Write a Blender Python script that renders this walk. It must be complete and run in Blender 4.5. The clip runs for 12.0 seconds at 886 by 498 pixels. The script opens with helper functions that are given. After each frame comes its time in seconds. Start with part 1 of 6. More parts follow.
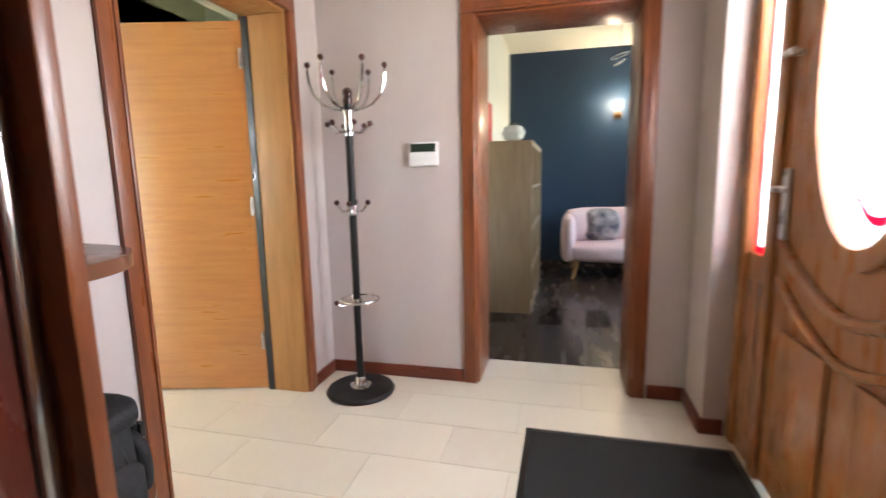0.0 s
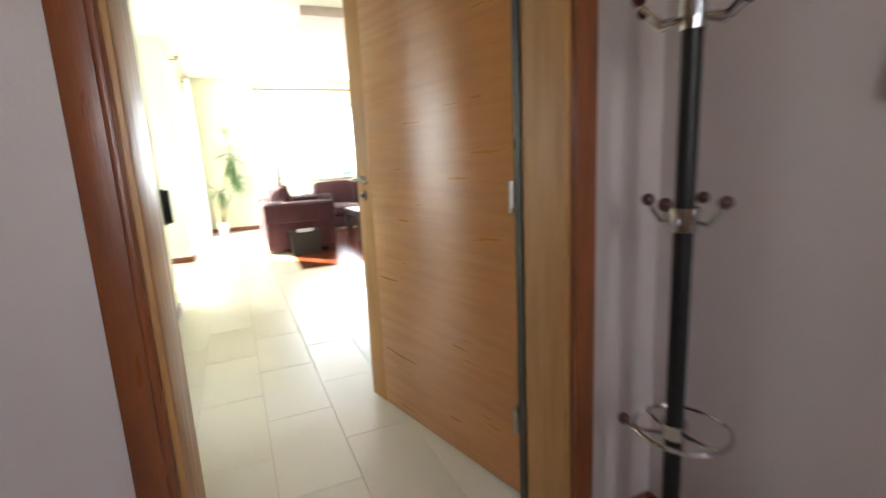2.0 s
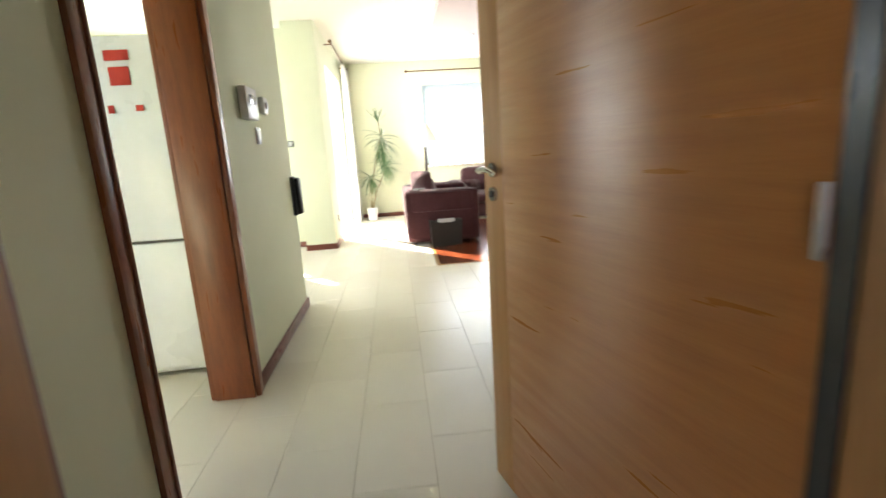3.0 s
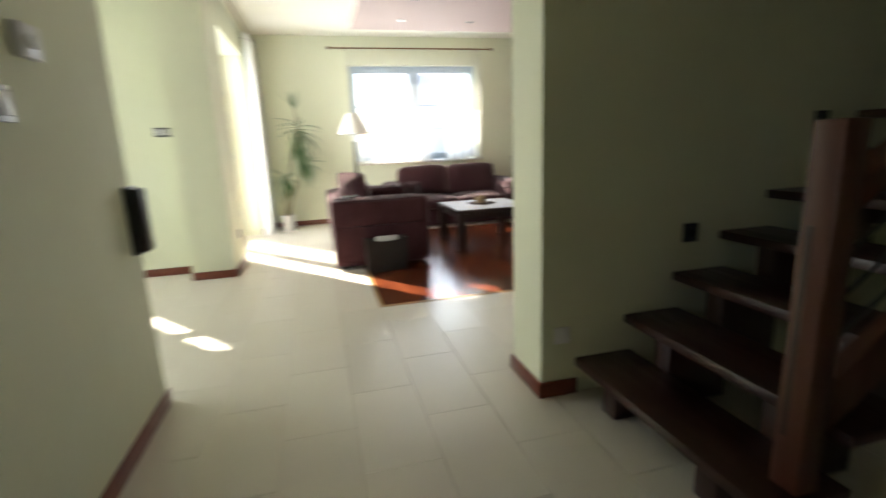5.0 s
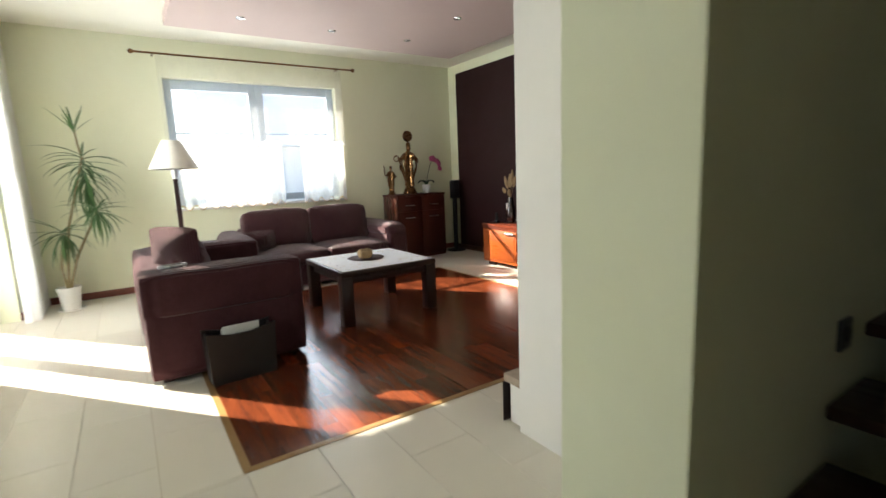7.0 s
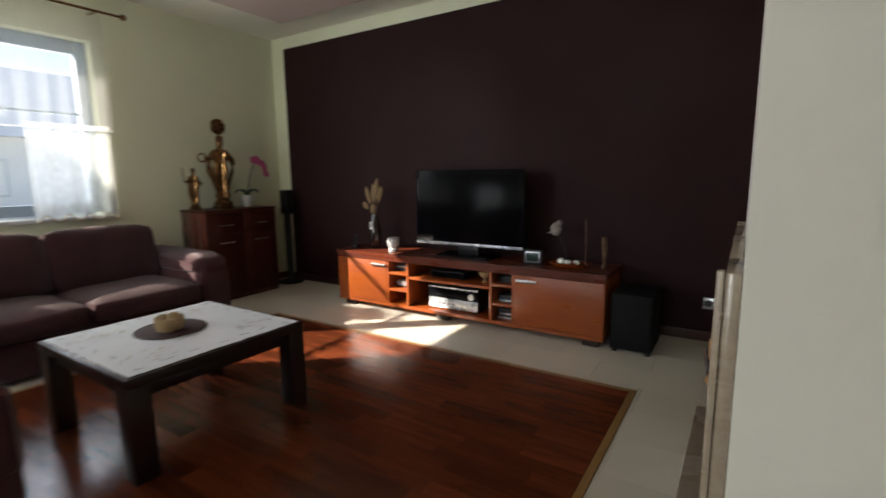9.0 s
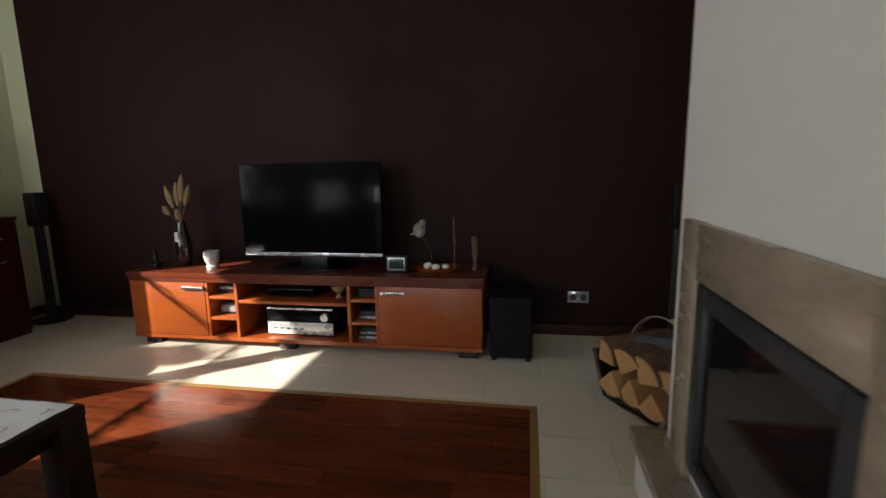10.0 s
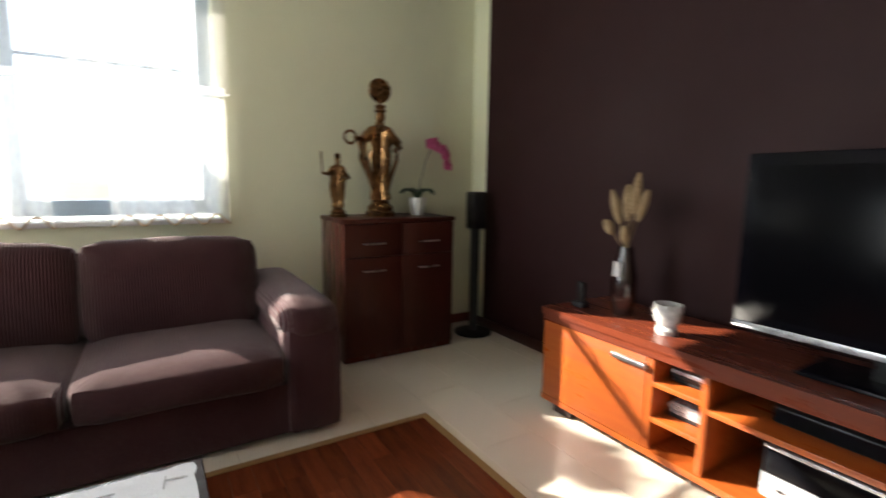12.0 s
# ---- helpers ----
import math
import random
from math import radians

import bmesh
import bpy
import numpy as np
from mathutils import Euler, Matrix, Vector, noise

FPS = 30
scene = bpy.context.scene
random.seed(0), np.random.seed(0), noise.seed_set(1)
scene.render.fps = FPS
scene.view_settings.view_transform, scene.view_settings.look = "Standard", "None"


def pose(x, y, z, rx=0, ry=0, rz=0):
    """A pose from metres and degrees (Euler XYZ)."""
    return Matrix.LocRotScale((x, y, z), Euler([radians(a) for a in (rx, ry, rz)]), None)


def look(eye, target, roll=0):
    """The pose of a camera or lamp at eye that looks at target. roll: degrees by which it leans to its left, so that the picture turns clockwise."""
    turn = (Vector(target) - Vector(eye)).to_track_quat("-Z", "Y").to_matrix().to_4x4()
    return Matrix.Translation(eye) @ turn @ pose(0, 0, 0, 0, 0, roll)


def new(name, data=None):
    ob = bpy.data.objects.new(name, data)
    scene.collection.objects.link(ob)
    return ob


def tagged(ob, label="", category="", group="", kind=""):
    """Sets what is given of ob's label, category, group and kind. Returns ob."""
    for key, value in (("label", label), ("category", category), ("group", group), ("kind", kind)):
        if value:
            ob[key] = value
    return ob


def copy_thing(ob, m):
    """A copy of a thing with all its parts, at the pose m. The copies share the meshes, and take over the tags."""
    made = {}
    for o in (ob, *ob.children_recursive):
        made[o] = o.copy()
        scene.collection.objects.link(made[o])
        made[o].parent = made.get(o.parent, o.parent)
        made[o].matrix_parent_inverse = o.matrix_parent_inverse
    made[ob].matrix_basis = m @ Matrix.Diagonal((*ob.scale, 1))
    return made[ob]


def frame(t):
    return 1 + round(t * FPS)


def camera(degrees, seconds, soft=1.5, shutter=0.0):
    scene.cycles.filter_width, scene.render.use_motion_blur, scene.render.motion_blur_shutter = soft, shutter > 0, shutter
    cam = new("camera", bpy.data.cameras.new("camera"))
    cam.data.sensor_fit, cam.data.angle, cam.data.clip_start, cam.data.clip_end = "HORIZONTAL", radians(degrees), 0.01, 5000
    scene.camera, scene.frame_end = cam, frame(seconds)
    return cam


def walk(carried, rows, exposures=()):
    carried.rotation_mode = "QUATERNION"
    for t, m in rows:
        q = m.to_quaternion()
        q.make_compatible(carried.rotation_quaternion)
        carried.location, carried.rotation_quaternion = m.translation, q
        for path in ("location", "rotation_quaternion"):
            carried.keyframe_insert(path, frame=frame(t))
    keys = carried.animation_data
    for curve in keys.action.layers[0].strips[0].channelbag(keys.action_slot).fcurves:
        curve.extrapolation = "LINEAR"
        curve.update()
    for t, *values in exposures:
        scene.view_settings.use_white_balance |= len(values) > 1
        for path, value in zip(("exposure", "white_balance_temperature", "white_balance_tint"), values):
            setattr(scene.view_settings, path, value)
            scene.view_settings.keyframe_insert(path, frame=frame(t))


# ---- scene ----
cam = camera(86.0, 12.0, shutter=0.5)
PATH = [
    (0, (-0.177, -0.096, 1.217), (-0.671, 1.818, 0.913), -1.1),
    (0.5, (-0.094, 0.3, 1.189), (-1.03, 2.038, 0.867), -1.0),
    (1, (-0.176, 0.671, 1.225), (-1.403, 2.194, 0.806), -1.9),
    (1.5, (-0.312, 0.999, 1.218), (-1.753, 2.327, 0.816), -2.4),
    (2, (-0.554, 1.384, 1.201), (-2.357, 2.165, 0.826), -2.8),
    (2.5, (-0.884, 1.565, 1.205), (-2.778, 2.035, 0.767), -2.9),
    (2.7, (-1.048, 1.635, 1.197), (-2.971, 1.982, 0.772), -3.3),
    (4.3, (-2.326, 1.683, 1.178), (-4.272, 1.468, 0.769), -3.2),
    (4.5, (-2.472, 1.692, 1.184), (-4.431, 1.599, 0.792), -3.0),
    (5, (-2.755, 1.654, 1.193), (-4.648, 2.132, 0.759), -2.3),
    (5.5, (-2.983, 1.623, 1.187), (-4.563, 2.769, 0.752), -2.4),
    (6, (-3.247, 1.639, 1.169), (-4.814, 2.812, 0.758), -2.1),
    (6.5, (-3.705, 1.665, 1.186), (-5.401, 2.667, 0.84), -2.1),
    (6.7, (-3.898, 1.683, 1.205), (-5.584, 2.707, 0.873), -2.3),
    (8.3, (-5.305, 2.092, 1.229), (-6.607, 3.574, 0.9), -0.3),
    (8.5, (-5.451, 2.132, 1.217), (-6.689, 3.67, 0.895), -0.4),
    (9, (-5.735, 2.288, 1.242), (-6.799, 3.954, 0.937), -0.7),
    (9.5, (-6.022, 2.507, 1.227), (-6.642, 4.386, 0.935), 0.1),
    (10, (-6.246, 2.714, 1.233), (-6.597, 4.655, 0.899), -1.1),
    (10.5, (-6.456, 3.035, 1.218), (-7.06, 4.903, 0.833), -1.1),
    (11, (-6.711, 3.361, 1.191), (-7.724, 5.05, 0.845), 0.2),
    (11.5, (-7.059, 3.697, 1.178), (-8.412, 5.138, 0.877), -0.2),
    (12, (-7.344, 3.928, 1.169), (-9.032, 4.965, 0.89), 0.8),
]
EXPOSURES = [
    (0.0, 5.90),
    (0.5, 5.90),
    (1.0, 5.80),
    (1.5, 5.28),
    (2.0, 4.42),
    (2.5, 4.05),
    (4.3, 3.15),
    (4.5, 3.10),
    (5.5, 2.46),
    (6.5, 2.56),
    (8.5, 2.32),
    (9.0, 1.82),
    (9.5, 1.32),
    (10.0, 1.60),
    (10.5, 2.12),
    (11.0, 2.44),
    (11.5, 2.52),
    (12.0, 2.57),
]
walk(cam, [(t, look(eye, target, roll)) for t, eye, target, roll in PATH], EXPOSURES)

# ---- light ----
SUN_EL = radians(30.0)
SUN_WAY = Vector((0.78 * math.cos(SUN_EL), 0.626 * math.cos(SUN_EL), -math.sin(SUN_EL)))
sun = new("sun", bpy.data.lights.new("sun", "SUN"))
sun.data.energy, sun.data.angle, sun.data.color = 5.0, radians(0.53), (1.0, 0.92, 0.79)
sun.matrix_world = look((0, 0, 30), Vector((0, 0, 30)) + SUN_WAY)
world = bpy.data.worlds.new("sky")
scene.world = world
world.use_nodes = True
wn = world.node_tree.nodes
sky = wn.new("ShaderNodeTexSky")
sky.sky_type, sky.sun_disc, sky.sun_elevation, sky.sun_rotation = "NISHITA", False, SUN_EL, radians(231.0)
wn["Background"].inputs[1].default_value = 0.07
world.node_tree.links.new(sky.outputs[0], wn["Background"].inputs[0])


def area(name, size_x, size_y, eye, target, watts, colour=(1, 1, 1)):
    """An area lamp: skylight that enters through a window, or added fill."""
    ob = new(name, bpy.data.lights.new(name, "AREA"))
    ob.data.shape, ob.data.size, ob.data.size_y = "RECTANGLE", size_x, size_y
    ob.data.energy, ob.data.color = watts, colour
    ob.matrix_world = look(eye, target)
    return ob


area("skylight_window", 1.9, 1.35, (-10.86, 3.275, 1.67), (-8.0, 3.275, 1.3), 9.0, (0.86, 0.93, 1.0))
area("skylight_terrace_door", 1.4, 2.1, (-9.22, 0.40, 1.25), (-9.2, 3.0, 1.0), 20.0, (0.88, 0.94, 1.0))
area("skylight_dining", 1.3, 1.35, (-6.7, -2.44, 1.57), (-6.2, 0.0, 0.8), 15.5, (0.9, 0.95, 1.0))
# added fill lamp at an unseen opening, brightens the fridge front
area("fill_kitchen_east", 0.9, 1.1, (-2.9, -1.41, 1.58), (-3.8, 0.1, 0.9), 0.8, (0.8, 0.9, 1.0))
area("skylight_kitchen", 0.9, 1.1, (-4.7, -1.41, 1.58), (-4.3, 0.0, 0.9), 3.0, (0.82, 0.91, 1.0))
oval_sky = area("skylight_oval_glass", 0.40, 0.98, (0.66, 1.36, 1.56), (-1.2, 1.5, 1.2), 0.48, (1.0, 0.96, 0.97))
oval_sky.data.shape = "ELLIPSE"
area("skylight_side_glass", 0.14, 1.1, (0.66, 2.035, 1.48), (-1.2, 2.0, 1.2), 0.17, (1.0, 0.96, 0.97))
area("skylight_study", 1.6, 1.4, (2.48, 4.8, 1.6), (-0.5, 5.6, 0.8), 0.62, (0.85, 0.92, 1.0))


# ---- materials ----
def material(name, colour, rough=0.6, metal=0.0, gloss=0.5, spots=None, scale=6.0, amount=0.5, stretch=(1, 1, 1), bump=0.0, bump_scale=40.0,
             coat=0.0, each=0.0, sheen=0.0, ribs=0.0, emit=None, power=0.0, detail=4.0, rough_var=0.08):
    """A surface: base colour with two scales of stain or grain towards `spots`, fine relief, uneven gloss."""
    m = bpy.data.materials.new(name)
    m.use_nodes = True
    n, l = m.node_tree.nodes, m.node_tree.links
    p = n["Principled BSDF"]
    p.inputs["Roughness"].default_value, p.inputs["Metallic"].default_value = rough, metal
    p.inputs["Specular IOR Level"].default_value = gloss
    if coat:
        p.inputs["Coat Weight"].default_value, p.inputs["Coat Roughness"].default_value = coat, 0.12
    if sheen:
        p.inputs["Sheen Weight"].default_value, p.inputs["Sheen Roughness"].default_value = sheen, 0.4
    if emit:
        p.inputs["Emission Color"].default_value, p.inputs["Emission Strength"].default_value = (*emit, 1), power
    spots = spots or tuple(c * 0.82 for c in colour)
    tc, mp = n.new("ShaderNodeTexCoord"), n.new("ShaderNodeMapping")
    mp.inputs["Scale"].default_value = stretch
    l.new(tc.outputs["Object"], mp.inputs[0])
    if each:
        oi, om = n.new("ShaderNodeObjectInfo"), n.new("ShaderNodeMath")
        om.operation, om.inputs[1].default_value = "MULTIPLY", 61.0
        l.new(oi.outputs["Random"], om.inputs[0]), l.new(om.outputs[0], mp.inputs["Location"])
    big, fine = n.new("ShaderNodeTexNoise"), n.new("ShaderNodeTexNoise")
    big.inputs["Scale"].default_value, big.inputs["Detail"].default_value = scale, detail
    fine.inputs["Scale"].default_value, fine.inputs["Detail"].default_value = scale * 7.3, 3
    l.new(mp.outputs[0], big.inputs["Vector"]), l.new(mp.outputs[0], fine.inputs["Vector"])
    add = n.new("ShaderNodeMath")
    add.operation = "MULTIPLY_ADD"
    add.inputs[1].default_value = 0.45
    l.new(fine.outputs[0], add.inputs[0]), l.new(big.outputs[0], add.inputs[2])
    ramp = n.new("ShaderNodeMapRange")
    ramp.inputs[1].default_value, ramp.inputs[2].default_value, ramp.inputs[4].default_value = 0.5, 0.98, amount
    l.new(add.outputs[0], ramp.inputs[0])
    mix = n.new("ShaderNodeMix")
    mix.data_type = "RGBA"
    mix.inputs[6].default_value, mix.inputs[7].default_value = (*colour, 1), (*spots, 1)
    l.new(ramp.outputs[0], mix.inputs[0])
    out = mix.outputs[2]
    if each:
        info, mul, hsv = n.new("ShaderNodeObjectInfo"), n.new("ShaderNodeMapRange"), n.new("ShaderNodeHueSaturation")
        mul.inputs[3].default_value, mul.inputs[4].default_value = 1 - each, 1 + each
        l.new(info.outputs["Random"], mul.inputs[0]), l.new(mul.outputs[0], hsv.inputs["Value"]), l.new(out, hsv.inputs["Color"])
        out = hsv.outputs[0]
    l.new(out, p.inputs["Base Color"])
    rr = n.new("ShaderNodeMapRange")
    rr.inputs[1].default_value, rr.inputs[2].default_value = 0.3, 0.7
    rr.inputs[3].default_value, rr.inputs[4].default_value = max(0.02, rough - rough_var), min(1, rough + rough_var)
    l.new(big.outputs[0], rr.inputs[0]), l.new(rr.outputs[0], p.inputs["Roughness"])
    if bump:
        bn, bt = n.new("ShaderNodeBump"), n.new("ShaderNodeTexNoise")
        bt.inputs["Scale"].default_value, bt.inputs["Detail"].default_value = bump_scale, 4
        l.new(mp.outputs[0], bt.inputs["Vector"]), l.new(bt.outputs[0], bn.inputs["Height"])
        bn.inputs["Strength"].default_value, bn.inputs["Distance"].default_value = bump, 0.004
        l.new(bn.outputs[0], p.inputs["Normal"])
        if ribs:
            wv, b2 = n.new("ShaderNodeTexWave"), n.new("ShaderNodeBump")
            wv.inputs["Scale"].default_value, wv.inputs["Distortion"].default_value = ribs, 0.6
            b2.inputs["Strength"].default_value, b2.inputs["Distance"].default_value = 0.9, 0.007
            l.new(tc.outputs["Object"], wv.inputs["Vector"]), l.new(wv.outputs[1], b2.inputs["Height"])
            l.new(bn.outputs[0], b2.inputs["Normal"]), l.new(b2.outputs[0], p.inputs["Normal"])
    return m


def pane_glass(name, tint=(1, 1, 1)):
    m = bpy.data.materials.new(name)
    m.use_nodes = True
    n, l = m.node_tree.nodes, m.node_tree.links
    tr, gl, fr, mx = n.new("ShaderNodeBsdfTransparent"), n.new("ShaderNodeBsdfGlossy"), n.new("ShaderNodeFresnel"), n.new("ShaderNodeMixShader")
    tr.inputs[0].default_value, gl.inputs["Roughness"].default_value = (*tint, 1), 0.02
    l.new(fr.outputs[0], mx.inputs[0]), l.new(tr.outputs[0], mx.inputs[1]), l.new(gl.outputs[0], mx.inputs[2])
    l.new(mx.outputs[0], n["Material Output"].inputs[0])
    return m


def sheer(name, open_part, colour=(0.9, 0.9, 0.88)):
    """Thin net curtain: partly open weave, the rest white thread."""
    m = bpy.data.materials.new(name)
    m.use_nodes = True
    n, l = m.node_tree.nodes, m.node_tree.links
    tr, tl, df = n.new("ShaderNodeBsdfTransparent"), n.new("ShaderNodeBsdfTranslucent"), n.new("ShaderNodeBsdfDiffuse")
    a, b, tx, mr = n.new("ShaderNodeMixShader"), n.new("ShaderNodeMixShader"), n.new("ShaderNodeTexNoise"), n.new("ShaderNodeMapRange")
    tl.inputs[0].default_value = df.inputs[0].default_value = (*colour, 1)
    tx.inputs["Scale"].default_value = 14
    mr.inputs[3].default_value, mr.inputs[4].default_value = open_part + 0.12, open_part - 0.12
    a.inputs[0].default_value = 0.45
    l.new(tx.outputs[0], mr.inputs[0]), l.new(mr.outputs[0], b.inputs[0])
    l.new(tl.outputs[0], a.inputs[1]), l.new(df.outputs[0], a.inputs[2])
    l.new(a.outputs[0], b.inputs[1]), l.new(tr.outputs[0], b.inputs[2])
    l.new(b.outputs[0], n["Material Output"].inputs[0])
    return m


M_HALLWALL = material("hall_plaster", (0.54, 0.475, 0.455), 0.42, spots=(0.48, 0.42, 0.40), scale=2.0, bump=0.15, bump_scale=160)
M_GREEN = material("pale_green_plaster", (0.72, 0.735, 0.555), 0.75, spots=(0.67, 0.685, 0.505), scale=1.6, bump=0.2, bump_scale=150)
M_BROWN = material("aubergine_plaster", (0.026, 0.0082, 0.0084), 0.62, gloss=0.18, spots=(0.02, 0.0062, 0.0064), scale=1.4, bump=0.3, bump_scale=120, rough_var=0.1)
M_WHITE = material("white_plaster", (0.78, 0.76, 0.72), 0.8, spots=(0.72, 0.7, 0.66), scale=2.0, bump=0.15, bump_scale=150)
M_CEIL = material("ceiling_paint", (0.8, 0.78, 0.68), 0.85, spots=(0.77, 0.75, 0.65), scale=1.2, bump=0.1, bump_scale=120)
M_PINKCEIL = material("dusty_pink_ceiling", (0.56, 0.45, 0.42), 0.8, spots=(0.53, 0.42, 0.39), scale=1.2, bump=0.1, bump_scale=120)
M_BLUE = material("petrol_blue_plaster", (0.0095, 0.033, 0.072), 0.5, spots=(0.008, 0.028, 0.061), scale=1.5, bump=0.2, bump_scale=120)
M_TILE = material("cream_floor_tile", (0.68, 0.635, 0.54), 0.33, gloss=0.45, spots=(0.64, 0.59, 0.485), scale=1.1, amount=0.6, detail=0.5, bump=0.04, bump_scale=90, each=0.03, rough_var=0.02)
M_GROUT = material("floor_grout", (0.46, 0.39, 0.28), 0.85, scale=9, bump=0.3, bump_scale=200)
M_PLANK = material("red_brown_parquet", (0.17, 0.042, 0.015), 0.17, spots=(0.07, 0.0145, 0.007), scale=3.0, amount=0.85, stretch=(1, 9, 9), bump=0.08, bump_scale=60, each=0.32, rough_var=0.06)
M_EDGE = material("parquet_edging", (0.3, 0.17, 0.06), 0.35, scale=4, stretch=(1, 6, 6))
M_DARKFLOOR = material("dark_laminate", (0.03, 0.019, 0.015), 0.24, spots=(0.065, 0.043, 0.034), scale=2.0, amount=0.5, stretch=(7, 1, 7), bump=0.08, each=0.2)
M_BASE = material("mahogany_skirting", (0.17, 0.04, 0.02), 0.35, spots=(0.1, 0.02, 0.012), scale=5, stretch=(2, 2, 8), bump=0.1)
M_CASE = material("red_brown_door_casing", (0.24, 0.07, 0.022), 0.34, spots=(0.145, 0.038, 0.013), scale=4, amount=0.9, stretch=(8, 8, 1), bump=0.12, coat=0.12)
M_LEAF = material("oak_veneer", (0.49, 0.21, 0.06), 0.34, gloss=1.0, spots=(0.39, 0.145, 0.037), scale=2.2, amount=0.95, stretch=(1, 1, 14), bump=0.08)
mn = M_LEAF.node_tree.nodes
tangent = mn.new("ShaderNodeTangent")
tangent.direction_type, tangent.axis = "RADIAL", "Z"
M_LEAF.node_tree.links.new(tangent.outputs[0], mn["Principled BSDF"].inputs["Tangent"])
mn["Principled BSDF"].inputs["Anisotropic"].default_value, mn["Principled BSDF"].inputs["Anisotropic Rotation"].default_value = 0.8, 0.25
M_LINING = material("oak_veneer_upright", (0.46, 0.235, 0.08), 0.45, spots=(0.35, 0.165, 0.05), scale=2.2, amount=0.9, stretch=(12, 12, 1), bump=0.08)
M_DOORWOOD = material("varnished_pine", (0.36, 0.145, 0.045), 0.3, spots=(0.22, 0.075, 0.022), scale=3, amount=0.9, stretch=(9, 9, 1), bump=0.12, coat=0.3)
M_CHERRY = material("cherry_veneer", (0.33, 0.077, 0.012), 0.34, spots=(0.27, 0.048, 0.009), scale=3, amount=0.9, stretch=(1, 8, 8), bump=0.06, coat=0.08)
M_DARKBASE = material("dark_skirting", (0.05, 0.013, 0.009), 0.4, spots=(0.035, 0.009, 0.007), scale=4, stretch=(1, 8, 8))
M_BENCHTOP = material("dark_cherry_veneer", (0.13, 0.028, 0.012), 0.3, spots=(0.08, 0.016, 0.008), scale=3, amount=0.9, stretch=(1, 8, 8), bump=0.06, coat=0.1)
M_SIDEB = material("dark_sideboard_veneer", (0.06, 0.012, 0.007), 0.38, gloss=0.25, spots=(0.04, 0.008, 0.005), scale=3, amount=0.9, stretch=(7, 7, 1), bump=0.06)
M_SHELF = material("brown_laminate", (0.16, 0.06, 0.028), 0.3, spots=(0.12, 0.042, 0.02), scale=5, amount=0.6)
M_SUB = material("black_cloth_vinyl", (0.009, 0.009, 0.01), 0.7, gloss=0.15, scale=12, bump=0.1)
M_CANDLE = material("etched_white_glass", (0.72, 0.72, 0.7), 0.2, spots=(0.3, 0.3, 0.3), scale=28, amount=1.0)
M_MAHOG = material("dark_mahogany_veneer", (0.11, 0.022, 0.012), 0.28, spots=(0.06, 0.012, 0.008), scale=3, amount=0.9, stretch=(7, 7, 1), bump=0.06, coat=0.3)
M_TABLE = material("dark_stained_wood", (0.028, 0.0105, 0.0075), 0.4, spots=(0.018, 0.0065, 0.005), scale=4, amount=0.8, stretch=(8, 1, 1), bump=0.08, coat=0.05)
M_TREAD = material("stair_mahogany", (0.034, 0.0095, 0.006), 0.4, spots=(0.026, 0.007, 0.0045), scale=3, amount=0.9, stretch=(1, 8, 8), bump=0.08, coat=0.2)
M_NEWEL = material("newel_wood", (0.09, 0.025, 0.012), 0.42, spots=(0.065, 0.017, 0.009), scale=3, amount=0.9, stretch=(8, 8, 1), bump=0.08)
M_SOFA = material("plum_corduroy", (0.07, 0.027, 0.03), 0.95, gloss=0.1, spots=(0.047, 0.017, 0.02), scale=6, amount=0.8, bump=0.4, bump_scale=180, sheen=0.3, ribs=26)
M_CUSHION = material("dark_cushion", (0.09, 0.05, 0.05), 0.9, scale=10, bump=0.5, bump_scale=150)
M_CHROME = material("chrome", (0.6, 0.6, 0.61), 0.12, 1.0, scale=10, rough_var=0.04)
M_STEEL = material("brushed_steel", (0.6, 0.6, 0.6), 0.3, 1.0, scale=12, stretch=(8, 1, 1))
M_BLACK = material("black_plastic", (0.012, 0.012, 0.013), 0.35, scale=10, bump=0.05)
M_BLACKMET = material("black_lacquer", (0.01, 0.009, 0.009), 0.42, gloss=0.3, scale=8)
M_PIANO = material("glossy_black_plastic", (0.004, 0.004, 0.006), 0.14, gloss=0.1, scale=3)
M_SCREEN = material("tv_screen", (0.003, 0.003, 0.004), 0.2, gloss=0.055, scale=3, rough_var=0.02)
M_ROSE = material("satin_chrome", (0.42, 0.42, 0.43), 0.2, 1.0, scale=10, rough_var=0.04)
M_SILVER = material("silver_plastic", (0.55, 0.57, 0.6), 0.25, 0.6, scale=8)
M_KNOB = material("dark_wood_ball", (0.05, 0.012, 0.01), 0.18, scale=10, coat=0.5)
M_PLASTIC = material("white_plastic", (0.78, 0.78, 0.78), 0.35, scale=8)
M_LCD = material("green_lcd", (0.02, 0.04, 0.03), 0.2, scale=8)
M_FRIDGE = material("silver_white_enamel", (0.76, 0.79, 0.86), 0.3, scale=2, coat=0.3)
M_MARBLE = material("beige_marble", (0.4, 0.33, 0.25), 0.25, spots=(0.26, 0.2, 0.15), scale=5, amount=1.0, stretch=(1, 1, 2.5), bump=0.05, detail=8, coat=0.3)
M_FIREGLASS = material("dark_fire_glass", (0.01, 0.01, 0.012), 0.06, scale=4, rough_var=0.02)
M_FRAME = material("grey_cast_frame", (0.05, 0.055, 0.06), 0.4, 0.3, scale=10)
M_SHADE = material("cream_lampshade", (0.82, 0.8, 0.73), 0.8, scale=20, bump=0.2, bump_scale=200)
